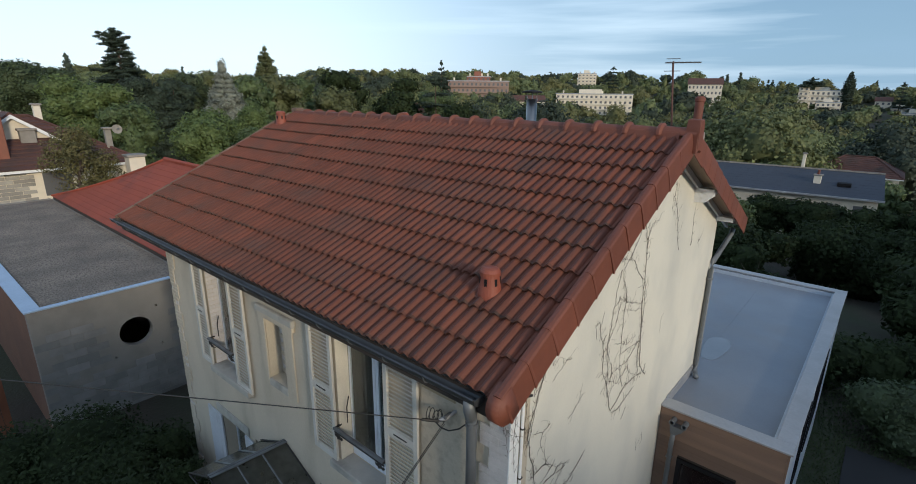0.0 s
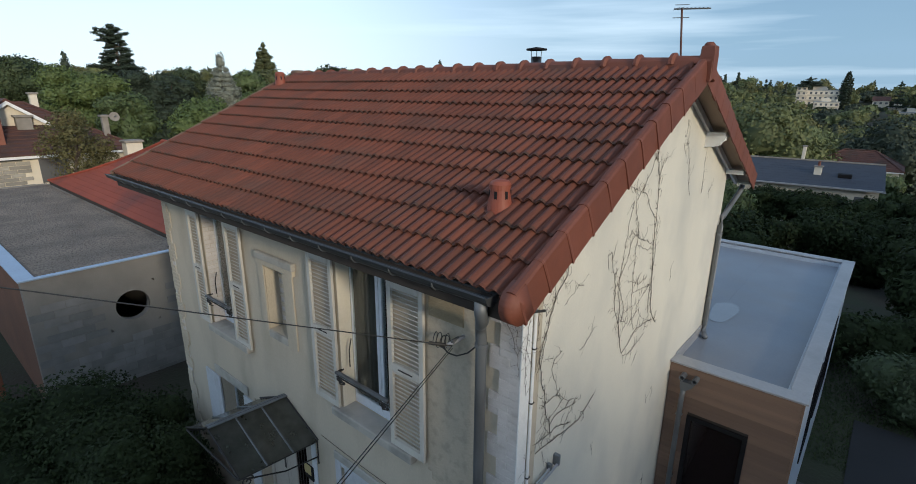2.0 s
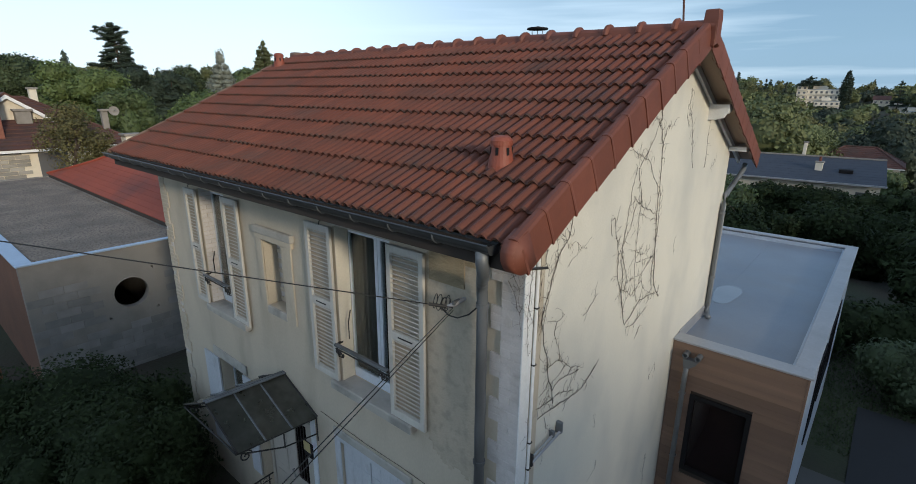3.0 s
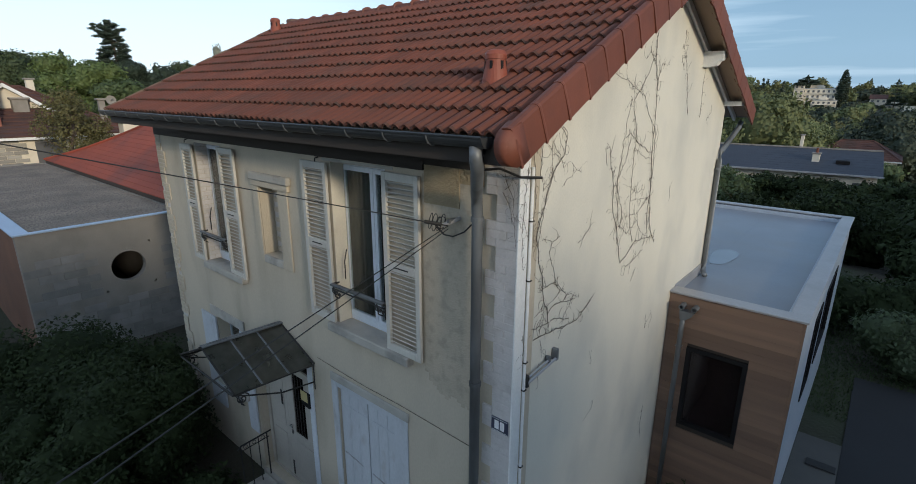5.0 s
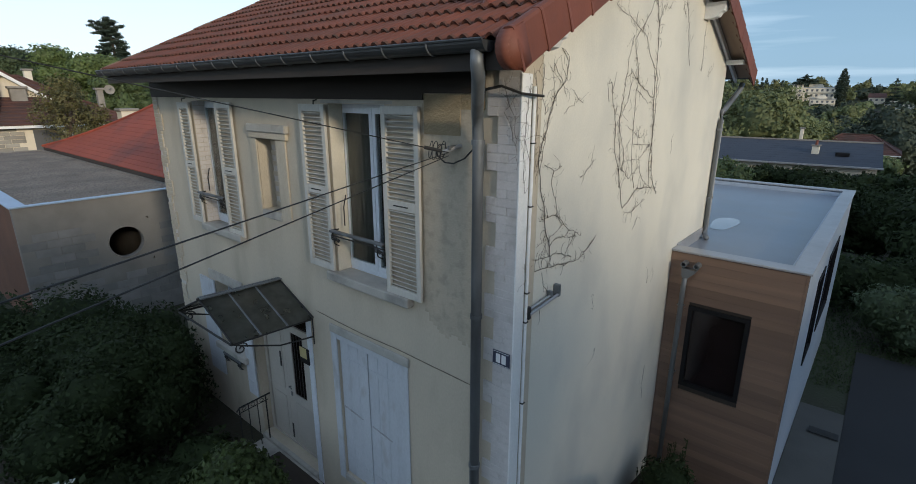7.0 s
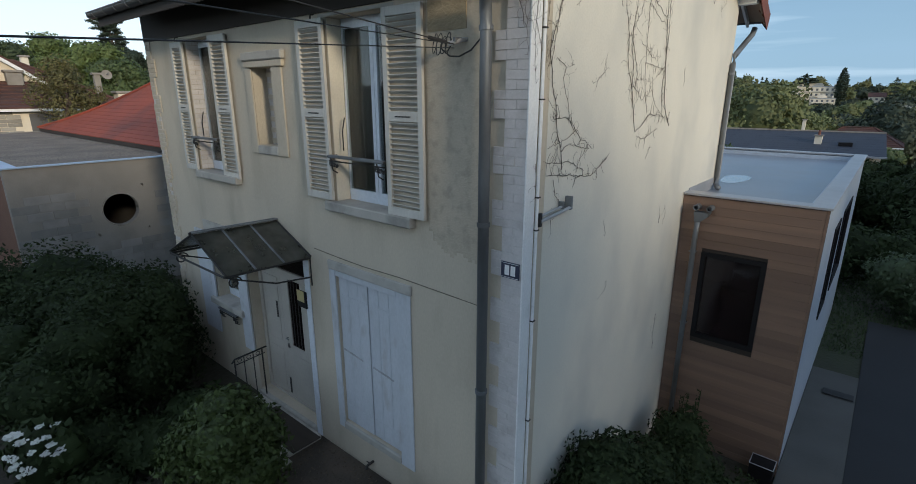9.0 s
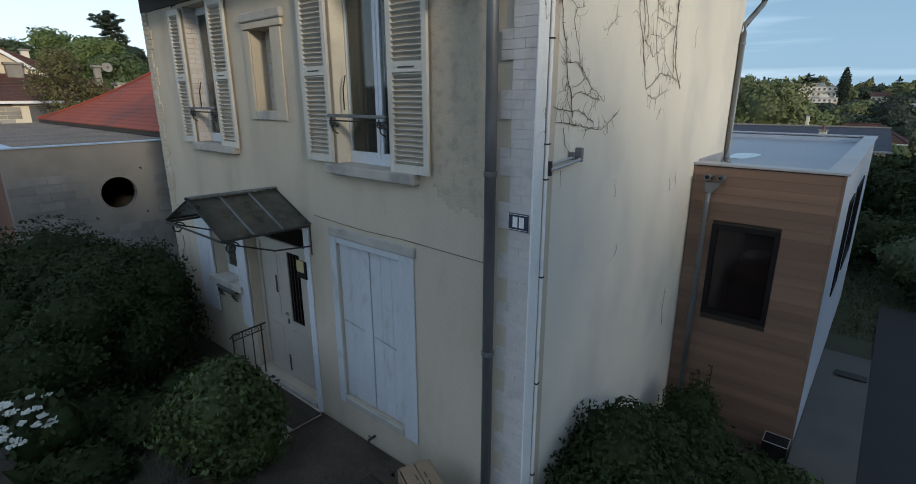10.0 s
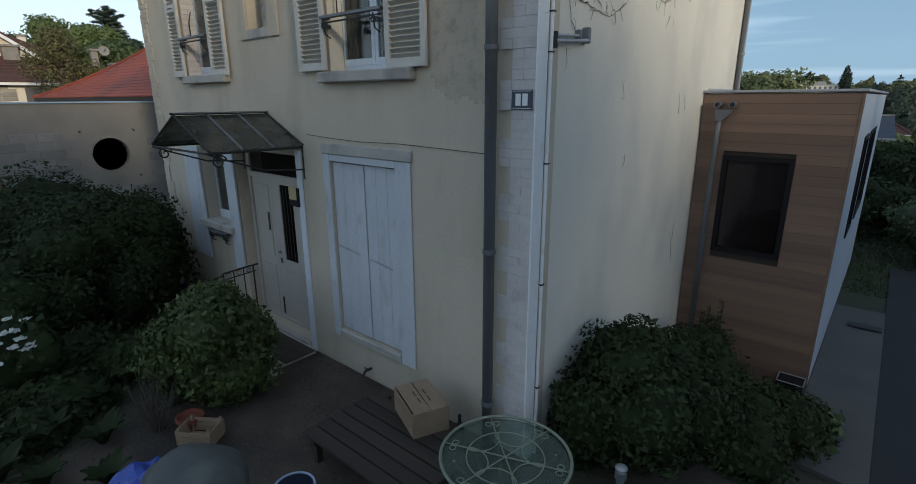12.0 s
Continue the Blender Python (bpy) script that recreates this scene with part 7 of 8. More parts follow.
creeper("dead_creeper", [
    (0.0040, (2.15, 4.82), (2.19, 4.97), (1.92, 5.39), (2.16, 5.60), (2.25, 5.87)),
    (0.0040, (2.59, 4.55), (2.41, 5.03), (2.39, 5.46), (2.39, 5.77)),
    (0.0036, (2.26, 5.30), (2.62, 5.17), (2.88, 5.20)),
    (0.0036, (2.43, 5.11), (3.02, 5.07), (2.66, 4.90), (2.20, 4.92)),
    (0.0040, (2.10, 4.85), (2.38, 4.69), (2.69, 4.81), (2.88, 4.61), (3.21, 4.48)),
    (0.0036, (2.38, 5.74), (2.77, 5.58), (2.98, 5.56)),
], 13, "tangle of dead creeper between the long stems")
creeper("dead_creeper", [
    (0.0040, (2.99, 5.94), (2.71, 6.13), (2.52, 6.34), (2.35, 6.39), (1.66, 6.57)),
    (0.0044, (2.94, 5.64), (2.46, 5.80), (2.39, 5.92), (2.22, 6.28), (2.35, 6.39), (2.61, 6.61), (2.76, 6.83)),
    (0.0036, (2.09, 5.91), (2.08, 6.08), (2.18, 6.31)),
    (0.0034, (2.90, 6.51), (3.01, 6.72), (3.26, 6.71)),
    (0.0034, (2.80, 6.68), (2.63, 6.82), (2.49, 6.75)),
], 14, "upper forks of dead creeper under the verge")
creeper("dead_creeper", [
    (0.0056, (0.58, 4.08), (0.45, 4.46), (0.35, 4.80), (0.28, 5.13), (0.32, 5.25), (0.50, 5.64), (0.68, 5.79), (0.73, 5.96), (0.59, 6.08)),
    (0.0034, (0.39, 5.06), (0.56, 4.99), (0.71, 5.02)),
    (0.0046, (0.44, 4.55), (0.64, 4.54), (0.93, 4.33), (1.21, 4.22)),
    (0.0032, (0.56, 4.99), (0.52, 4.90), (0.62, 4.71), (0.70, 4.50), (0.79, 4.42), (0.61, 4.35), (0.30, 4.29)),
    (0.0042, (0.55, 4.24), (0.67, 4.30), (1.12, 4.23)),
    (0.0046, (0.29, 4.17), (0.69, 4.15), (1.03, 4.02)),
    (0.0052, (0.30, 4.05), (0.65, 4.01), (1.19, 3.95), (1.55, 4.11)),
    (0.0034, (0.43, 4.00), (0.47, 3.85), (0.72, 3.67)),
], 4, "dead creeper stems climbing the corner of the gable")
creeper("dead_creeper", [
    (0.0034, (0.31, 5.93), (0.29, 5.66), (0.35, 5.51), (0.52, 5.63), (0.47, 5.92)),
    (0.0034, (0.47, 5.95), (0.62, 5.82), (0.69, 5.69)),
    (0.0034, (0.31, 5.00), (0.41, 5.40), (0.50, 5.64)),
    (0.0030, (1.05, 5.61), (0.88, 5.70), (0.88, 5.58), (0.69, 5.51)),
    (0.0036, (0.17, 5.85), (0.23, 5.40), (0.21, 5.01)),
    (0.0034, (0.07, 5.75), (0.02, 5.32), (0.05, 4.84)),
    (0.0030, (0.02, 5.32), (0.16, 5.07)),
    (0.0030, (0.09, 4.18), (0.12, 3.92)),
    (0.0030, (0.42, 3.62), (0.44, 3.49)),
], 15, "thin curling creeper stems beside the white corner band", twigs=1.3)
creeper("dead_creeper", [
    (0.0034, (-0.23, 5.81), (-0.19, 5.63), (-0.11, 5.48), (-0.09, 5.28)),
    (0.0034, (-0.23, 5.54), (-0.15, 5.41), (-0.09, 5.23), (-0.08, 5.06)),
    (0.0030, (-0.21, 5.56), (-0.13, 5.66), (-0.09, 5.68)),
], 16, "dead creeper twigs across the top of the brick quoin", spread=2.0, twigs=1.5, front=True)
creeper("dead_creeper", [
    (0.0036, (4.22, 6.08), (4.00, 6.58), (3.73, 6.96), (3.74, 7.16)),
    (0.0030, (3.89, 6.84), (3.69, 6.80), (3.85, 6.67)),
    (0.0032, (4.80, 6.02), (4.79, 6.34), (4.78, 6.65)),
    (0.0028, (5.18, 5.97), (5.41, 6.09)),
], 5, "thin dead creeper stems high on the gable")
for k, (ya, za, yb, zb) in enumerate(((1.11, 4.86, 1.40, 5.01), (2.81, 4.12, 2.69, 3.99), (3.83, 5.08, 3.84, 4.87), (3.66, 3.19, 3.69, 3.06), (1.63, 3.34, 1.66, 3.20), (1.80, 2.50, 1.82, 2.62), (3.46, 3.02, 3.44, 3.22))):
    creeper("dead_creeper", [(0.0030, (ya, za), (0.5 * (ya + yb) + 0.02, 0.5 * (za + zb)), (yb, zb))], 30 + k, "scrap of dead creeper on the gable wall", spread=1.8, twigs=0.9 if k else 2.0)
creeper("dead_creeper", [(0.0030, (3.82, 0.9), (3.75, 1.2), (3.80, 1.5))], 10, "dead creeper stem low on the gable by the annex")


# ---- garden ----
def shrub(name, label, cat, at, blobs, seed, mat, leaf, density=1.0, width=0.55, stems=5, group=""):
    rng = np.random.default_rng(seed)
    t = thing(name, label, cat, (at[0], at[1], ground_z(at[0], at[1])), group)
    top = max(z + rz for x, y, z, rx, ry, rz in blobs)
    b = bmesh.new()
    for k in range(stems):
        x, y, z, rx, ry, rz = blobs[int(rng.integers(len(blobs)))]
        tube(b, [(x * 0.2, y * 0.2, -0.05), (x * 0.7, y * 0.7, z * 0.6), (x, y, z)], 0.03, 6, taper=0.01)
    part("stem", b, BARK, t)
    Q, extra = blobs_crown(rng, blobs, leaf, density, core=0.84, width=width)
    quads_object("foliage", Q, mat, t, extra)
    return t


shrub("laurel_bush", "rounded laurel bush with glossy green leaves by the door", "bush", (-3.50, -1.42),
      [(0, 0, 0.62, 0.62, 0.60, 0.60), (-0.12, 0.12, 1.02, 0.42, 0.42, 0.34), (0.20, -0.1, 0.90, 0.44, 0.44, 0.38), (0.1, 0.3, 0.7, 0.42, 0.42, 0.42), (-0.25, -0.25, 0.6, 0.42, 0.42, 0.44), (0.28, 0.1, 0.40, 0.44, 0.44, 0.36)],
      11, LEAF_SHRUB, 0.065, 1.1, 0.6)
rng_h = np.random.default_rng(8)
hb = []
for k in range(34):
    x, y = rng_h.uniform(-2.3, 1.45), rng_h.uniform(-1.5, 1.0)
    hb.append((x, y, rng_h.uniform(0.4, 1.58), rng_h.uniform(0.45, 0.7), rng_h.uniform(0.45, 0.7), rng_h.uniform(0.4, 0.55)))
hb += [(-0.4, -0.2, 0.9, 1.9, 1.2, 0.95), (0.95, 0.3, 0.8, 0.75, 0.8, 0.95), (-1.6, -0.3, 1.2, 1.2, 1.2, 0.9), (1.0, 0.6, 1.35, 0.5, 0.5, 0.55), (-1.9, -1.4, 1.2, 0.9, 0.9, 1.0)]
shrub("hedge", "large overgrown dark evergreen hedge beside the door", "hedge", (-7.7, -1.45), hb, 12, LEAF_DARK, 0.068, 0.85, stems=9)
shrub("evergreen_bush", "dense dark evergreen bush against the gable wall", "bush", (0.55, 0.95),
      [(0, 0, 0.55, 0.60, 0.72, 0.56), (-0.12, 0.2, 0.92, 0.42, 0.50, 0.34), (0.3, -0.3, 0.62, 0.45, 0.50, 0.44), (0.1, 0.65, 0.62, 0.48, 0.50, 0.42), (-0.15, -0.50, 0.50, 0.40, 0.42, 0.46), (0.5, 0.3, 0.45, 0.48, 0.50, 0.44), (0.05, -0.15, 0.98, 0.36, 0.40, 0.26)],
      13, LEAF_DARK, 0.055, 1.0)
shrub("evergreen_bush", "dark low shrub between the gable and the annex", "bush", (1.35, 2.55),
      [(0, 0, 0.34, 0.52, 0.58, 0.38), (0.4, 0.35, 0.28, 0.46, 0.52, 0.34), (-0.5, 0.4, 0.42, 0.48, 0.55, 0.46), (-0.75, 0.9, 0.48, 0.42, 0.48, 0.52), (0.1, -0.6, 0.34, 0.52, 0.52, 0.42), (-0.4, -0.3, 0.46, 0.5, 0.5, 0.46)], 14, LEAF_DARK, 0.055, 0.9)
shrub("garden_plant", "pale green leafy plant at the edge of the path", "plant", (1.95, 3.35),
      [(0, 0, 0.22, 0.32, 0.32, 0.2), (-0.3, -0.15, 0.25, 0.3, 0.3, 0.24), (0.15, 0.25, 0.2, 0.22, 0.22, 0.2)], 15, LEAF, 0.10, 0.8, 0.7)
# flower spikes by the annex
for k, (x, y, h) in enumerate(((0.55, 3.80, 1.25), (0.68, 3.90, 1.35), (0.44, 3.95, 1.1), (0.80, 3.70, 1.0), (0.62, 4.05, 0.95))):
    t = thing("foxglove", "tall dark flower spike with pale buds by the annex", "flower", (x, y, ground_z(x, y)), "flower spikes")
    part("stalk", tubed([(0, 0, 0), (0.01, 0.01, h * 0.5), (0.03 * math.sin(k), 0.02, h)], 0.009, 5, taper=0.005), LEAF_DARK, t)
    rng = np.random.default_rng(30 + k)
    zz = rng.uniform(h * 0.45, h, 70)
    a = rng.uniform(0, 6.28, 70)
    c = np.stack([0.025 * np.cos(a), 0.025 * np.sin(a), zz], 1)
    quads_object("bud_cluster", leaf_quads(rng, c, np.stack([np.cos(a), np.sin(a), 0.3 + 0 * a], 1), 0.035), LEAF_DARK, t)
    zz = rng.uniform(h * 0.4, h * 0.75, 9)
    a = rng.uniform(0, 6.28, 9)
    c = np.stack([0.035 * np.cos(a), 0.035 * np.sin(a), zz], 1)
    quads_object("flower_cluster", leaf_quads(rng, c, np.stack([np.cos(a), np.sin(a), 0 * a], 1), 0.022), PETAL, t)


def flowering(x, y, heads, seed, r, h):
    rng = np.random.default_rng(seed)
    t = shrub("flowering_shrub", "shrub with flat heads of white flowers", "shrub", (x, y),
              [(0, 0, h * 0.5, r * 0.8, r * 0.8, h * 0.5), (0.2, 0.2, h * 0.6, r * 0.6, r * 0.6, h * 0.34), (-0.25, -0.1, h * 0.55, r * 0.6, r * 0.6, h * 0.38)], seed, LEAF_DARK, 0.11, 0.7)
    for k in range(heads):
        a, e = rng.uniform(-1.2, 1.0), rng.uniform(0.1, 1.1)
        cx, cy, cz = r * 1.0 * math.cos(a) * math.cos(e), r * 1.0 * math.sin(a) * math.cos(e) - 0.05, h * 0.55 + h * 0.55 * math.sin(e)
        n = 26
        aa, rr = rng.uniform(0, 6.28, n), 0.05 * np.sqrt(rng.uniform(0, 1, n))
        c = np.stack([cx + rr * np.cos(aa), cy + rr * np.sin(aa), cz + 0.02 * rng.uniform(0, 1, n)], 1)
        quads_object("flower_head", leaf_quads(rng, c, np.tile(np.array((0.3, -0.2, 1.0)), (n, 1)), 0.030, width=0.8), PETAL, t)
    return t


flowering(-5.22, -2.93, 34, 41, 0.42, 1.05)
# big-leaved plants, bare shrub
def big_leaves(x, y, n, size, seed, mat=LEAF):
    rng = random.Random(seed)
    t = thing("leafy_plant", "plant with large upright green leaves", "plant", (x, y, ground_z(x, y)), "leafy plants in the bed")
    for k in range(n):
        a, l = 2 * math.pi * k / n + rng.uniform(-0.3, 0.3), size * rng.uniform(0.7, 1.2)
        b = bmesh.new()
        prev = None
        for q in range(7):
            s = q / 6
            w = 0.17 * l * math.sin(math.pi * min(1, 0.12 + 0.88 * s)) ** 0.8
            d = 0.45 * l * s + 0.12 * l * s * s
            z = l * (0.95 * s - 0.35 * s * s)
            c = Vector((math.cos(a) * d, math.sin(a) * d, z))
            side = Vector((-math.sin(a), math.cos(a), 0)) * w
            cur = [b.verts.new(c - side + Vector((0, 0, 0.06 * l))), b.verts.new(c), b.verts.new(c + side + Vector((0, 0, 0.06 * l)))]
            if prev:
                for i in range(2):
                    b.faces.new((prev[i], prev[i + 1], cur[i + 1], cur[i]))
            prev = cur
        part("leaf", b, mat, t)
    return t


for k, (x, y, n, s) in enumerate(((-3.9, -3.0, 15, 0.46), (-4.3, -2.5, 14, 0.42), (-3.2, -3.15, 14, 0.40), (-3.5, -2.6, 13, 0.38), (-4.7, -3.1, 15, 0.46), (-2.8, -2.75, 12, 0.34), (-5.2, -2.5, 13, 0.42), (-4.6, -2.8, 13, 0.44), (-3.6, -3.4, 14, 0.42))):
    big_leaves(x, y, n, s, 50 + k, LEAF_DARK)
shrub("ground_cover", "dark mixed planting under the hedge", "plants", (-5.1, -1.75), [(0, 0, 0.15, 0.7, 0.6, 0.3), (-0.7, -0.5, 0.2, 0.7, 0.6, 0.35), (0.5, -0.9, 0.1, 0.6, 0.5, 0.3), (-0.2, 0.7, 0.2, 0.6, 0.5, 0.3), (0.9, -1.3, 0.1, 0.5, 0.4, 0.25)], 19, LEAF_DARK, 0.08, 0.8)
bare = thing("bare_shrub", "thin bare-twigged shrub in the flower bed", "shrub", (-3.3, -2.15, ground_z(-3.3, -2.15)))
rb = random.Random(9)
for k in range(22):
    b = bmesh.new()
    a, l = rb.uniform(0, 6.28), rb.uniform(0.35, 0.8)
    sp = rb.uniform(0.1, 0.5)
    p0, p1 = Vector((0.05 * math.cos(a), 0.05 * math.sin(a), 0)), Vector((sp * math.cos(a) * l, sp * math.sin(a) * l, l))
    tube(b, [p0, (p0 + p1) / 2 + Vector((rb.uniform(-.04, .04), rb.uniform(-.04, .04), 0.05)), p1], 0.007, 4, taper=0.003)
    for q in range(3):
        s = p0.lerp(p1, rb.uniform(0.4, 0.95))
        tube(b, [s, s + Vector((rb.uniform(-.12, .12), rb.uniform(-.12, .12), rb.uniform(0.02, 0.15)))], 0.004, 4, taper=0.002)
    part("twig", b, VINE, bare)

# ---- garden furniture and clutter ----
table = thing("garden_table", "round wrought-iron garden table with a glass top", "table", (0.30, -0.865, ground_z(0.3, -0.9) + 0.03))
TH, TR = 0.74, 0.503
b = bmesh.new()
lathe(b, [(TR - 0.012, TH - 0.026), (TR - 0.012, TH - 0.020)], 48)
p = part("glass_top", b, GLASS_TABLE, table)
PALE_IRON = material("pale_iron", (0.25, 0.27, 0.20), (0.19, 0.21, 0.155), 0.6, metal=0.2, scale=8, fine=40, bump=0.1)
def circle_tube(r, z, rad, cx=0, cy=0, n=48, a0=0.0, a1=2 * math.pi):
    return tubed([(cx + r * math.cos(a0 + (a1 - a0) * k / n), cy + r * math.sin(a0 + (a1 - a0) * k / n), z) for k in range(n + 1)], rad, 6, caps=False)


part("rim", circle_tube(TR, TH, 0.013), PALE_IRON, table)
part("ring", circle_tube(TR * 0.60, TH - 0.014, 0.006), PALE_IRON, table)
for k in range(3):
    a = math.pi * k / 3 + 0.35
    part("spoke", tubed([(-TR * math.cos(a), -TR * math.sin(a), TH - 0.012), (TR * math.cos(a), TR * math.sin(a), TH - 0.012)], 0.006, 5), PALE_IRON, table)
for k in range(6):
    a = math.pi * k / 3 + 0.35 + math.pi / 6
    part("petal", circle_tube(TR * 0.34, TH - 0.014, 0.005, TR * 0.62 * math.cos(a), TR * 0.62 * math.sin(a), 24, a + 1.9, a + 2 * math.pi - 1.9), PALE_IRON, table)
    a -= math.pi / 6
    for s in (-1, 1):
        c = (TR * 0.84 * math.cos(a) - s * 0.035 * math.sin(a), TR * 0.84 * math.sin(a) + s * 0.035 * math.cos(a))
        part("scroll", circle_tube(0.026, TH - 0.014, 0.004, c[0], c[1], 14), PALE_IRON, table)
for k in range(4):
    a = math.pi / 4 + math.pi / 2 * k
    part("leg", tubed([(TR * 0.8 * math.cos(a), TR * 0.8 * math.sin(a), TH - 0.02), (TR * 0.25 * math.cos(a), TR * 0.25 * math.sin(a), TH * 0.45), (TR * 0.75 * math.cos(a), TR * 0.75 * math.sin(a), 0.0)], 0.011, 6), PALE_IRON, table)

bench = thing("slatted_bench", "old dark wooden slatted bench against the front wall", "bench", (-0.85, -0.78, ground_z(-0.85, -0.8) + 0.03))
for k in range(6):
    part("slat", boxed(-0.85, 0.62, -0.62 + 0.155 * k, -0.482 + 0.155 * k, 0.28, 0.315, bevel=0.006), OLD_WOOD, bench)
for x in (-0.72, 0.5):
    part("bearer", boxed(x - 0.03, x + 0.03, -0.60, 0.38, 0.20, 0.279), OLD_WOOD, bench)
    for y in (-0.55, 0.32):
        part("leg", boxed(x - 0.03, x + 0.03, y - 0.03, y + 0.03, 0.0, 0.199), OLD_WOOD, bench)


def fruit_crate(x, y, z, turn, tilt, L=0.50, W=0.34, H=0.24):
    c = thing("wooden_crate", "pale raw wood fruit crate tipped on its side", "crate", (x, y, z))
    c.rotation_euler = (radians(tilt), 0, radians(turn))
    for s in (-1, 1):
        for k in range(3):
            part("side_slat", boxed(-L / 2, L / 2, s * W / 2 - 0.005, s * W / 2 + 0.005, 0.003 + k * H / 3, k * H / 3 + H / 3 - 0.003), CRATE, c)
        part("end_panel", boxed(s * L / 2 - 0.012, s * L / 2 - 0.001, -W / 2 + 0.006, W / 2 - 0.006, 0, H), CRATE, c)
        for q in (-1, 1):
            part("corner_post", boxed(s * (L / 2 - 0.025) - 0.011, s * (L / 2 - 0.025) + 0.011, q * (W / 2 - 0.02) - 0.012, q * (W / 2 - 0.02) + 0.012, 0, H + 0.03), CRATE, c)
    for k in range(2):
        part("bottom_board", boxed(-L / 2, L / 2, -W / 2 + 0.006 + k * (W - 0.012) / 2, -W / 2 + (k + 1) * (W - 0.012) / 2 - 0.004, -0.009, -0.001, bevel=0.001), CRATE, c)
        for q in (-0.06, 0.07):
            part("slot", boxed(q - 0.045, q + 0.045, -W * 0.16 + k * W * 0.28 - 0.006, -W * 0.16 + k * W * 0.28 + 0.006, -0.0105, -0.0092), OLD_WOOD, c)
    return c


fruit_crate(-0.96, -0.52, 0.145 + 0.25, -24, 180, 0.54, 0.36, 0.25)
fruit_crate(-2.72, -1.94, -0.12, 35, 0, 0.36, 0.26, 0.16)
tomatoes = thing("red_pot", "small dull red clay pot in the flower bed", "pot", (-3.02, -1.92, -0.19))
b = bmesh.new()
lathe(b, [(0.09, 0.0), (0.13, 0.17), (0.14, 0.17), (0.14, 0.20), (0.12, 0.20), (0.11, 0.16)], 20)
part("pot", b, TILE_NEW, tomatoes)
bottle = thing("bottle", "dark glass bottle standing on the bench", "bottle", (-0.42, -0.56, ground_z(-0.4, -0.5) + 0.345))
b = bmesh.new()
lathe(b, [(0.036, 0.0), (0.038, 0.02), (0.038, 0.17), (0.03, 0.21), (0.014, 0.24), (0.014, 0.29), (0.016, 0.29), (0.016, 0.305)], 16)
part("glass", b, DARK_FRAME, bottle)
lamp = thing("garden_light", "small post garden light with a pale cap beside the bush", "garden light", (0.88, 0.03, ground_z(0.88, 0.0) + 0.03))
b = bmesh.new()
lathe(b, [(0.035, 0.0), (0.035, 0.26), (0.05, 0.27), (0.05, 0.34), (0.03, 0.36)], 16)
part("post", b, ZINC_PIPE, lamp)
b = bmesh.new()
lathe(b, [(0.052, 0.361), (0.052, 0.375), (0.02, 0.39)], 16)
part("cap", b, COPING, lamp)
cover = thing("barbecue", "round barbecue under a dull grey cover", "barbecue", (-1.12, -2.58, ground_z(-1, -2.6) + 0.03))
b = bmesh.new()
rings = []
for r, z in ((0.34, 0.12), (0.40, 0.5), (0.42, 0.80), (0.39, 0.90), (0.28, 0.965), (0.12, 0.985)):
    rings.append([b.verts.new((r * (1 + 0.05 * math.sin(5 * t)) * math.cos(t), r * 0.8 * (1 + 0.05 * math.cos(4 * t)) * math.sin(t), z)) for t in (2 * math.pi * k / 28 for k in range(28))])
for A, B in zip(rings, rings[1:]):
    for k in range(28):
        b.faces.new((A[k], A[(k + 1) % 28], B[(k + 1) % 28], B[k]))
b.faces.new(rings[-1])
part("cover", b, material("grey_tarpaulin", (0.070, 0.076, 0.070), (0.045, 0.05, 0.047), 0.6, scale=4, fine=30, bump=0.3, dist=0.01, stain=(0.11, 0.115, 0.10), stain_scale=3), cover, smooth=True)
for k in range(3):
    a = 2 * math.pi * k / 3
    part("leg", tubed([(0.25 * math.cos(a), 0.2 * math.sin(a), 0.14), (0.30 * math.cos(a), 0.26 * math.sin(a), 0)], 0.012, 6), IRON, cover)
bag = thing("plastic_bag", "crumpled bright blue plastic sack on the terrace", "sack", (-2.20, -2.62, ground_z(-1.75, -2.7) + 0.03))
b = bmesh.new()
bmesh.ops.create_icosphere(b, subdivisions=3, radius=0.26)
for v in b.verts:
    n_ = noise.noise(v.co * 7)
    v.co = Vector((v.co.x * 1.05, v.co.y * 0.9, max(0, 0.20 + v.co.z * 0.85))) * (1 + 0.25 * n_)
part("sack", b, BLUE_PLASTIC, bag)
tub = thing("wash_tub", "shallow dark tub with a pale blue rim", "tub", (-1.15, -1.84, ground_z(-1, -1.9) + 0.03))
b = bmesh.new()
lathe(b, [(0.13, 0.0), (0.17, 0.28), (0.16, 0.28), (0.12, 0.02)], 24)
part("tub", b, ENAMEL, tub)
part("rim", circle_tube(0.168, 0.284, 0.010, 0, 0, 24), BLUE_COPING, tub)
tap = thing("garden_tap", "small black tap and hose end at the foot of the wall", "tap", (-2.35, -0.05, -0.03))
part("body", tubed([(0, 0.05, 0), (0, -0.05, 0.0), (0, -0.08, -0.05)], 0.018, 8), IRON, tap)
part("handle", tubed([(-0.04, -0.03, 0.03), (0.04, -0.03, 0.03)], 0.008, 5), IRON, tap)

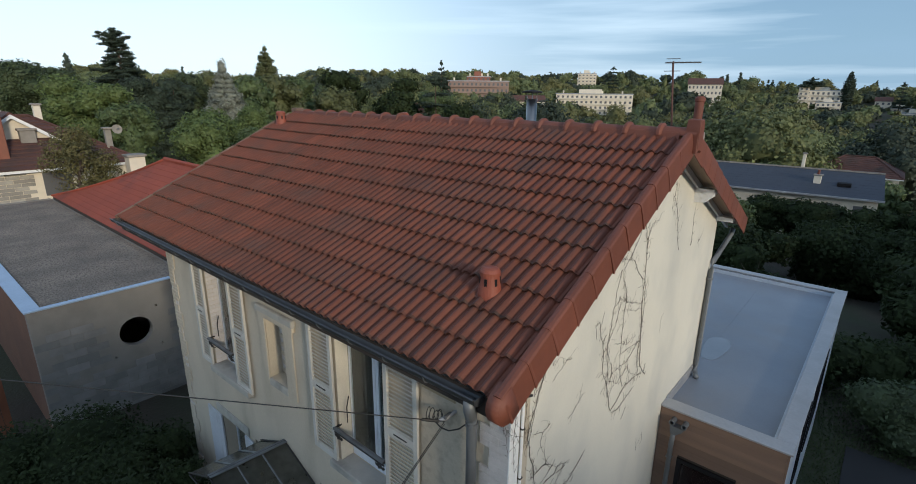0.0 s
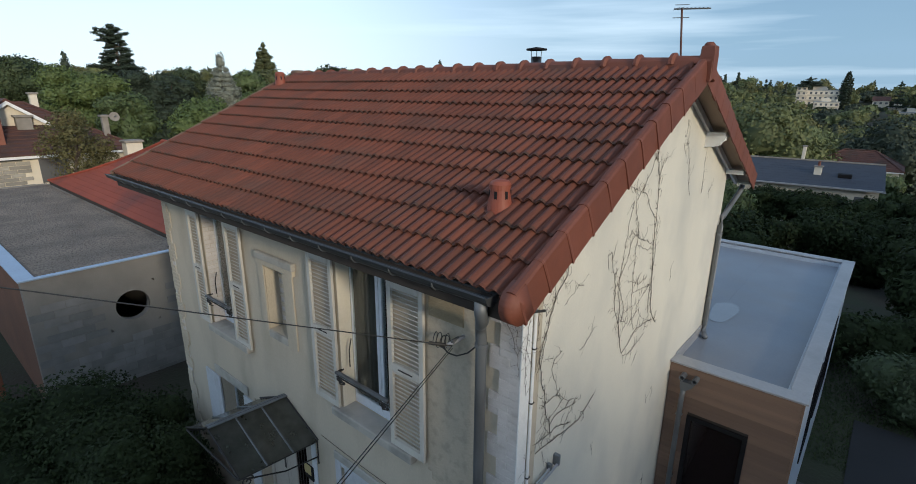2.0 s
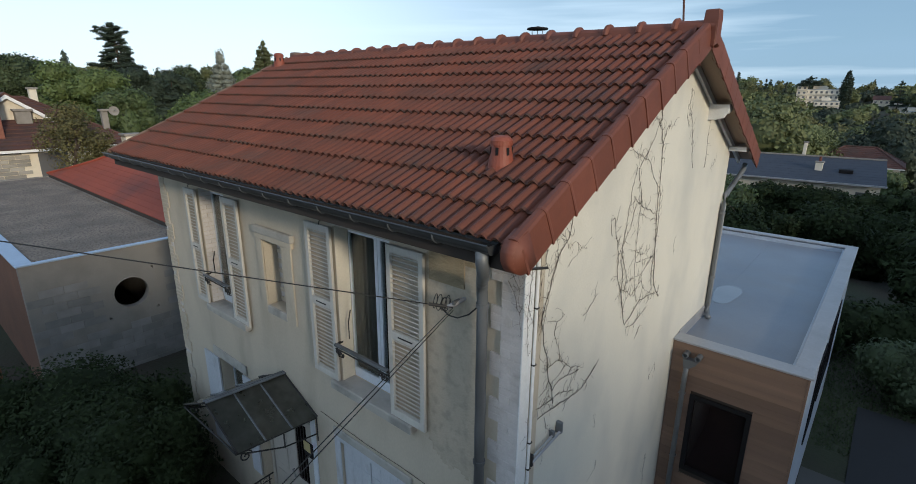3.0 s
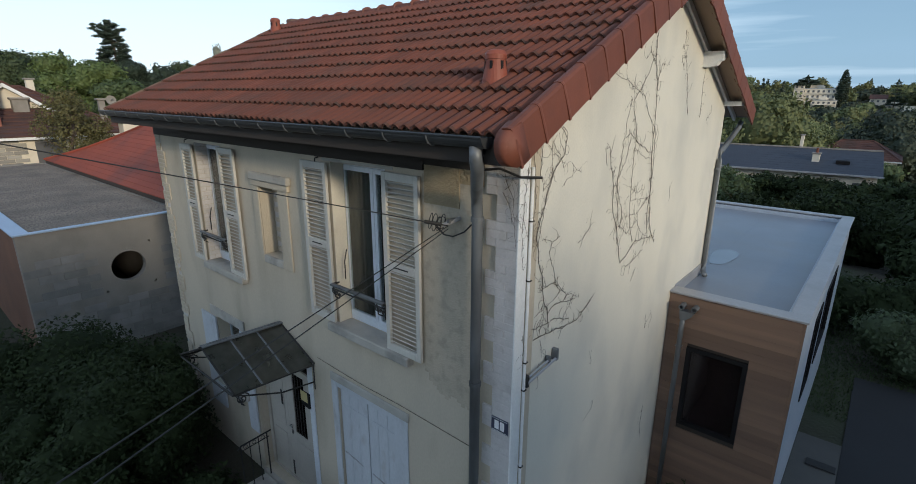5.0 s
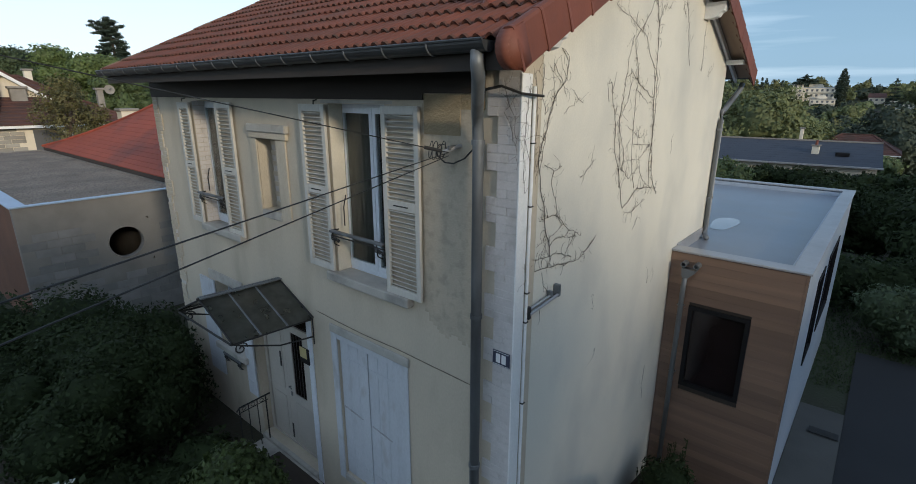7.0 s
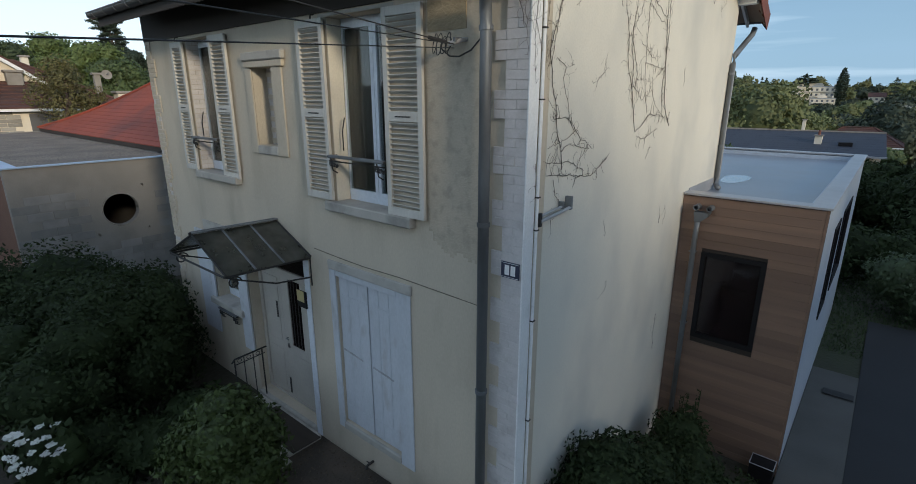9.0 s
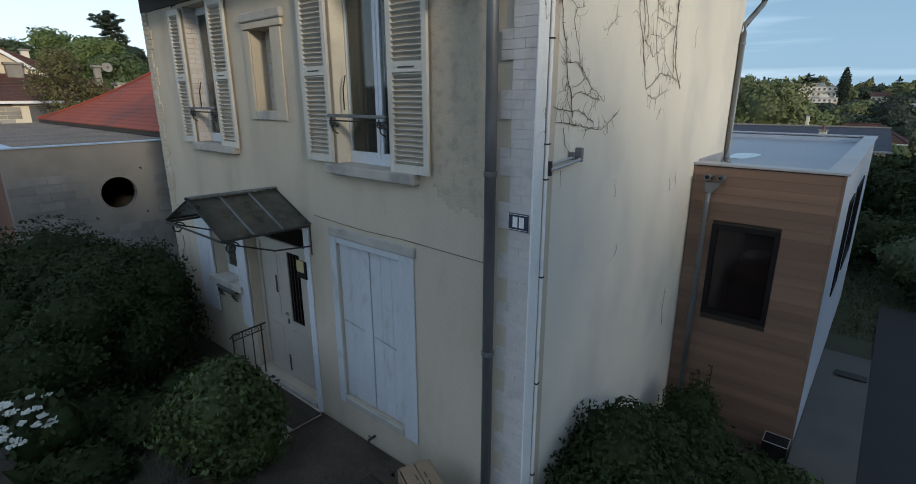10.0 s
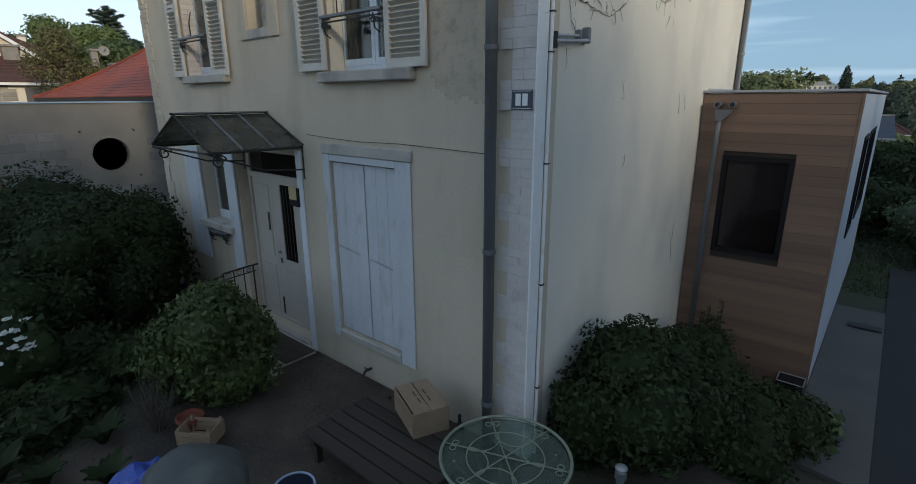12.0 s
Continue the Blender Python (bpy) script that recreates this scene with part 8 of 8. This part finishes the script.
# fence and shed at the edges
fence = thing("timber_fence", "rust-brown board fence beside the garage", "fence", (-13.4, -2.3, -0.2))
for k in range(22):
    part("board", boxed(-0.02, 0.02, -0.17 - 0.16 * k, -0.02 - 0.16 * k, 0.0, 2.45, bevel=0.005), material("rust_board", (0.22, 0.085, 0.04), (0.17, 0.065, 0.033), 0.85, obrand=0.12) if k == 0 else bpy.data.materials["rust_board"], fence)
shed = thing("garden_shed", "small weathered shed with a slatted pale roof", "shed", (5.6, 19.5, ground_z(5.6, 19.5)))
part("wall", boxed(-1.2, 1.2, -1.4, 1.4, -0.3, 2.1), OLD_WOOD, shed)
for k in range(9):
    b = bmesh.new()
    box(b, -1.35, 1.35, -1.55 + 0.345 * k, -1.25 + 0.345 * k, 2.14, 2.18, bevel=0.01, m=Matrix.Rotation(radians(6), 4, "X"))
    part("roof_slat", b, OLD_WOOD, shed)
post = thing("post", "slender white post in the back garden", "post", (3.9, 18.4, ground_z(3.9, 18.4)))
part("post", boxed(-0.05, 0.05, -0.05, 0.05, -0.2, 2.3, bevel=0.006), CEMENT, post)
shrub("garden_shrub", "rounded light green shrub beside the driveway", "shrub", (3.5, 13.6), [(0, 0, 1.0, 0.9, 0.9, 0.7), (0.5, 0.3, 1.3, 0.7, 0.7, 0.5), (-0.5, -0.2, 1.1, 0.7, 0.7, 0.6), (0.3, -0.4, 0.6, 0.8, 0.8, 0.5)], 71, LEAF_MID, 0.10, 0.8)
for k, (x, y) in enumerate(((1.2, 15.6), (3.0, 16.8), (5.6, 15.2), (7.2, 13.6), (-1.5, 16.5))):
    shrub("garden_shrub", "dark shrub at the back of the garden", "shrub", (x, y), [(0, 0, 0.8, 1.0, 1.0, 0.8), (0.6, 0.3, 1.1, 0.8, 0.8, 0.7), (-0.6, -0.2, 1.0, 0.8, 0.8, 0.7)], 72 + k, LEAF_DARK, 0.13, 0.75, group="dark garden shrubs")


def lawn():
    rng = np.random.default_rng(90)
    n = 26000
    x, y = rng.uniform(0.0, 7.0, n), rng.uniform(9.9, 22.0, n)
    keep = ~((x > 2.6) & (y < 12.5))
    x, y = x[keep], y[keep]
    z = np.array([ground_z(a, c) for a, c in zip(x, y)])
    c = np.stack([x, y, z + 0.03], 1)
    out = np.tile(np.array((0.2, -0.9, 0.25)), (len(c), 1))
    tagged(quads_object("lawn", leaf_quads(rng, c, out, 0.075, droop=-2.0, width=0.25), GRASS), "rough dark lawn behind the annex", "grass", kind="stuff")


lawn()


def litter():
    """Fallen leaves, twigs and grit on the terrace and along the foot of the walls."""
    rng = np.random.default_rng(91)
    n = 2600
    x, y = rng.uniform(-3.6, 1.2, n), -0.05 - np.abs(rng.normal(0, 1.1, n))
    c = np.stack([x, np.maximum(y, -4.4), np.array([ground_z(a, b_) + 0.037 for a, b_ in zip(x, y)])], 1)
    up = np.tile(np.array((0.0, 0.0, 1.0)), (n, 1))
    ob = quads_object("leaf_litter", leaf_quads(rng, c, up, 0.035, width=0.5, scatter=0.25), material("dry_leaves", (0.10, 0.075, 0.045), (0.05, 0.04, 0.03), 0.9, scale=9, fine=30, bump=0, island=0.5))
    tagged(ob, "scattered dry leaves and grit on the terrace", "leaf litter", kind="stuff")


litter()
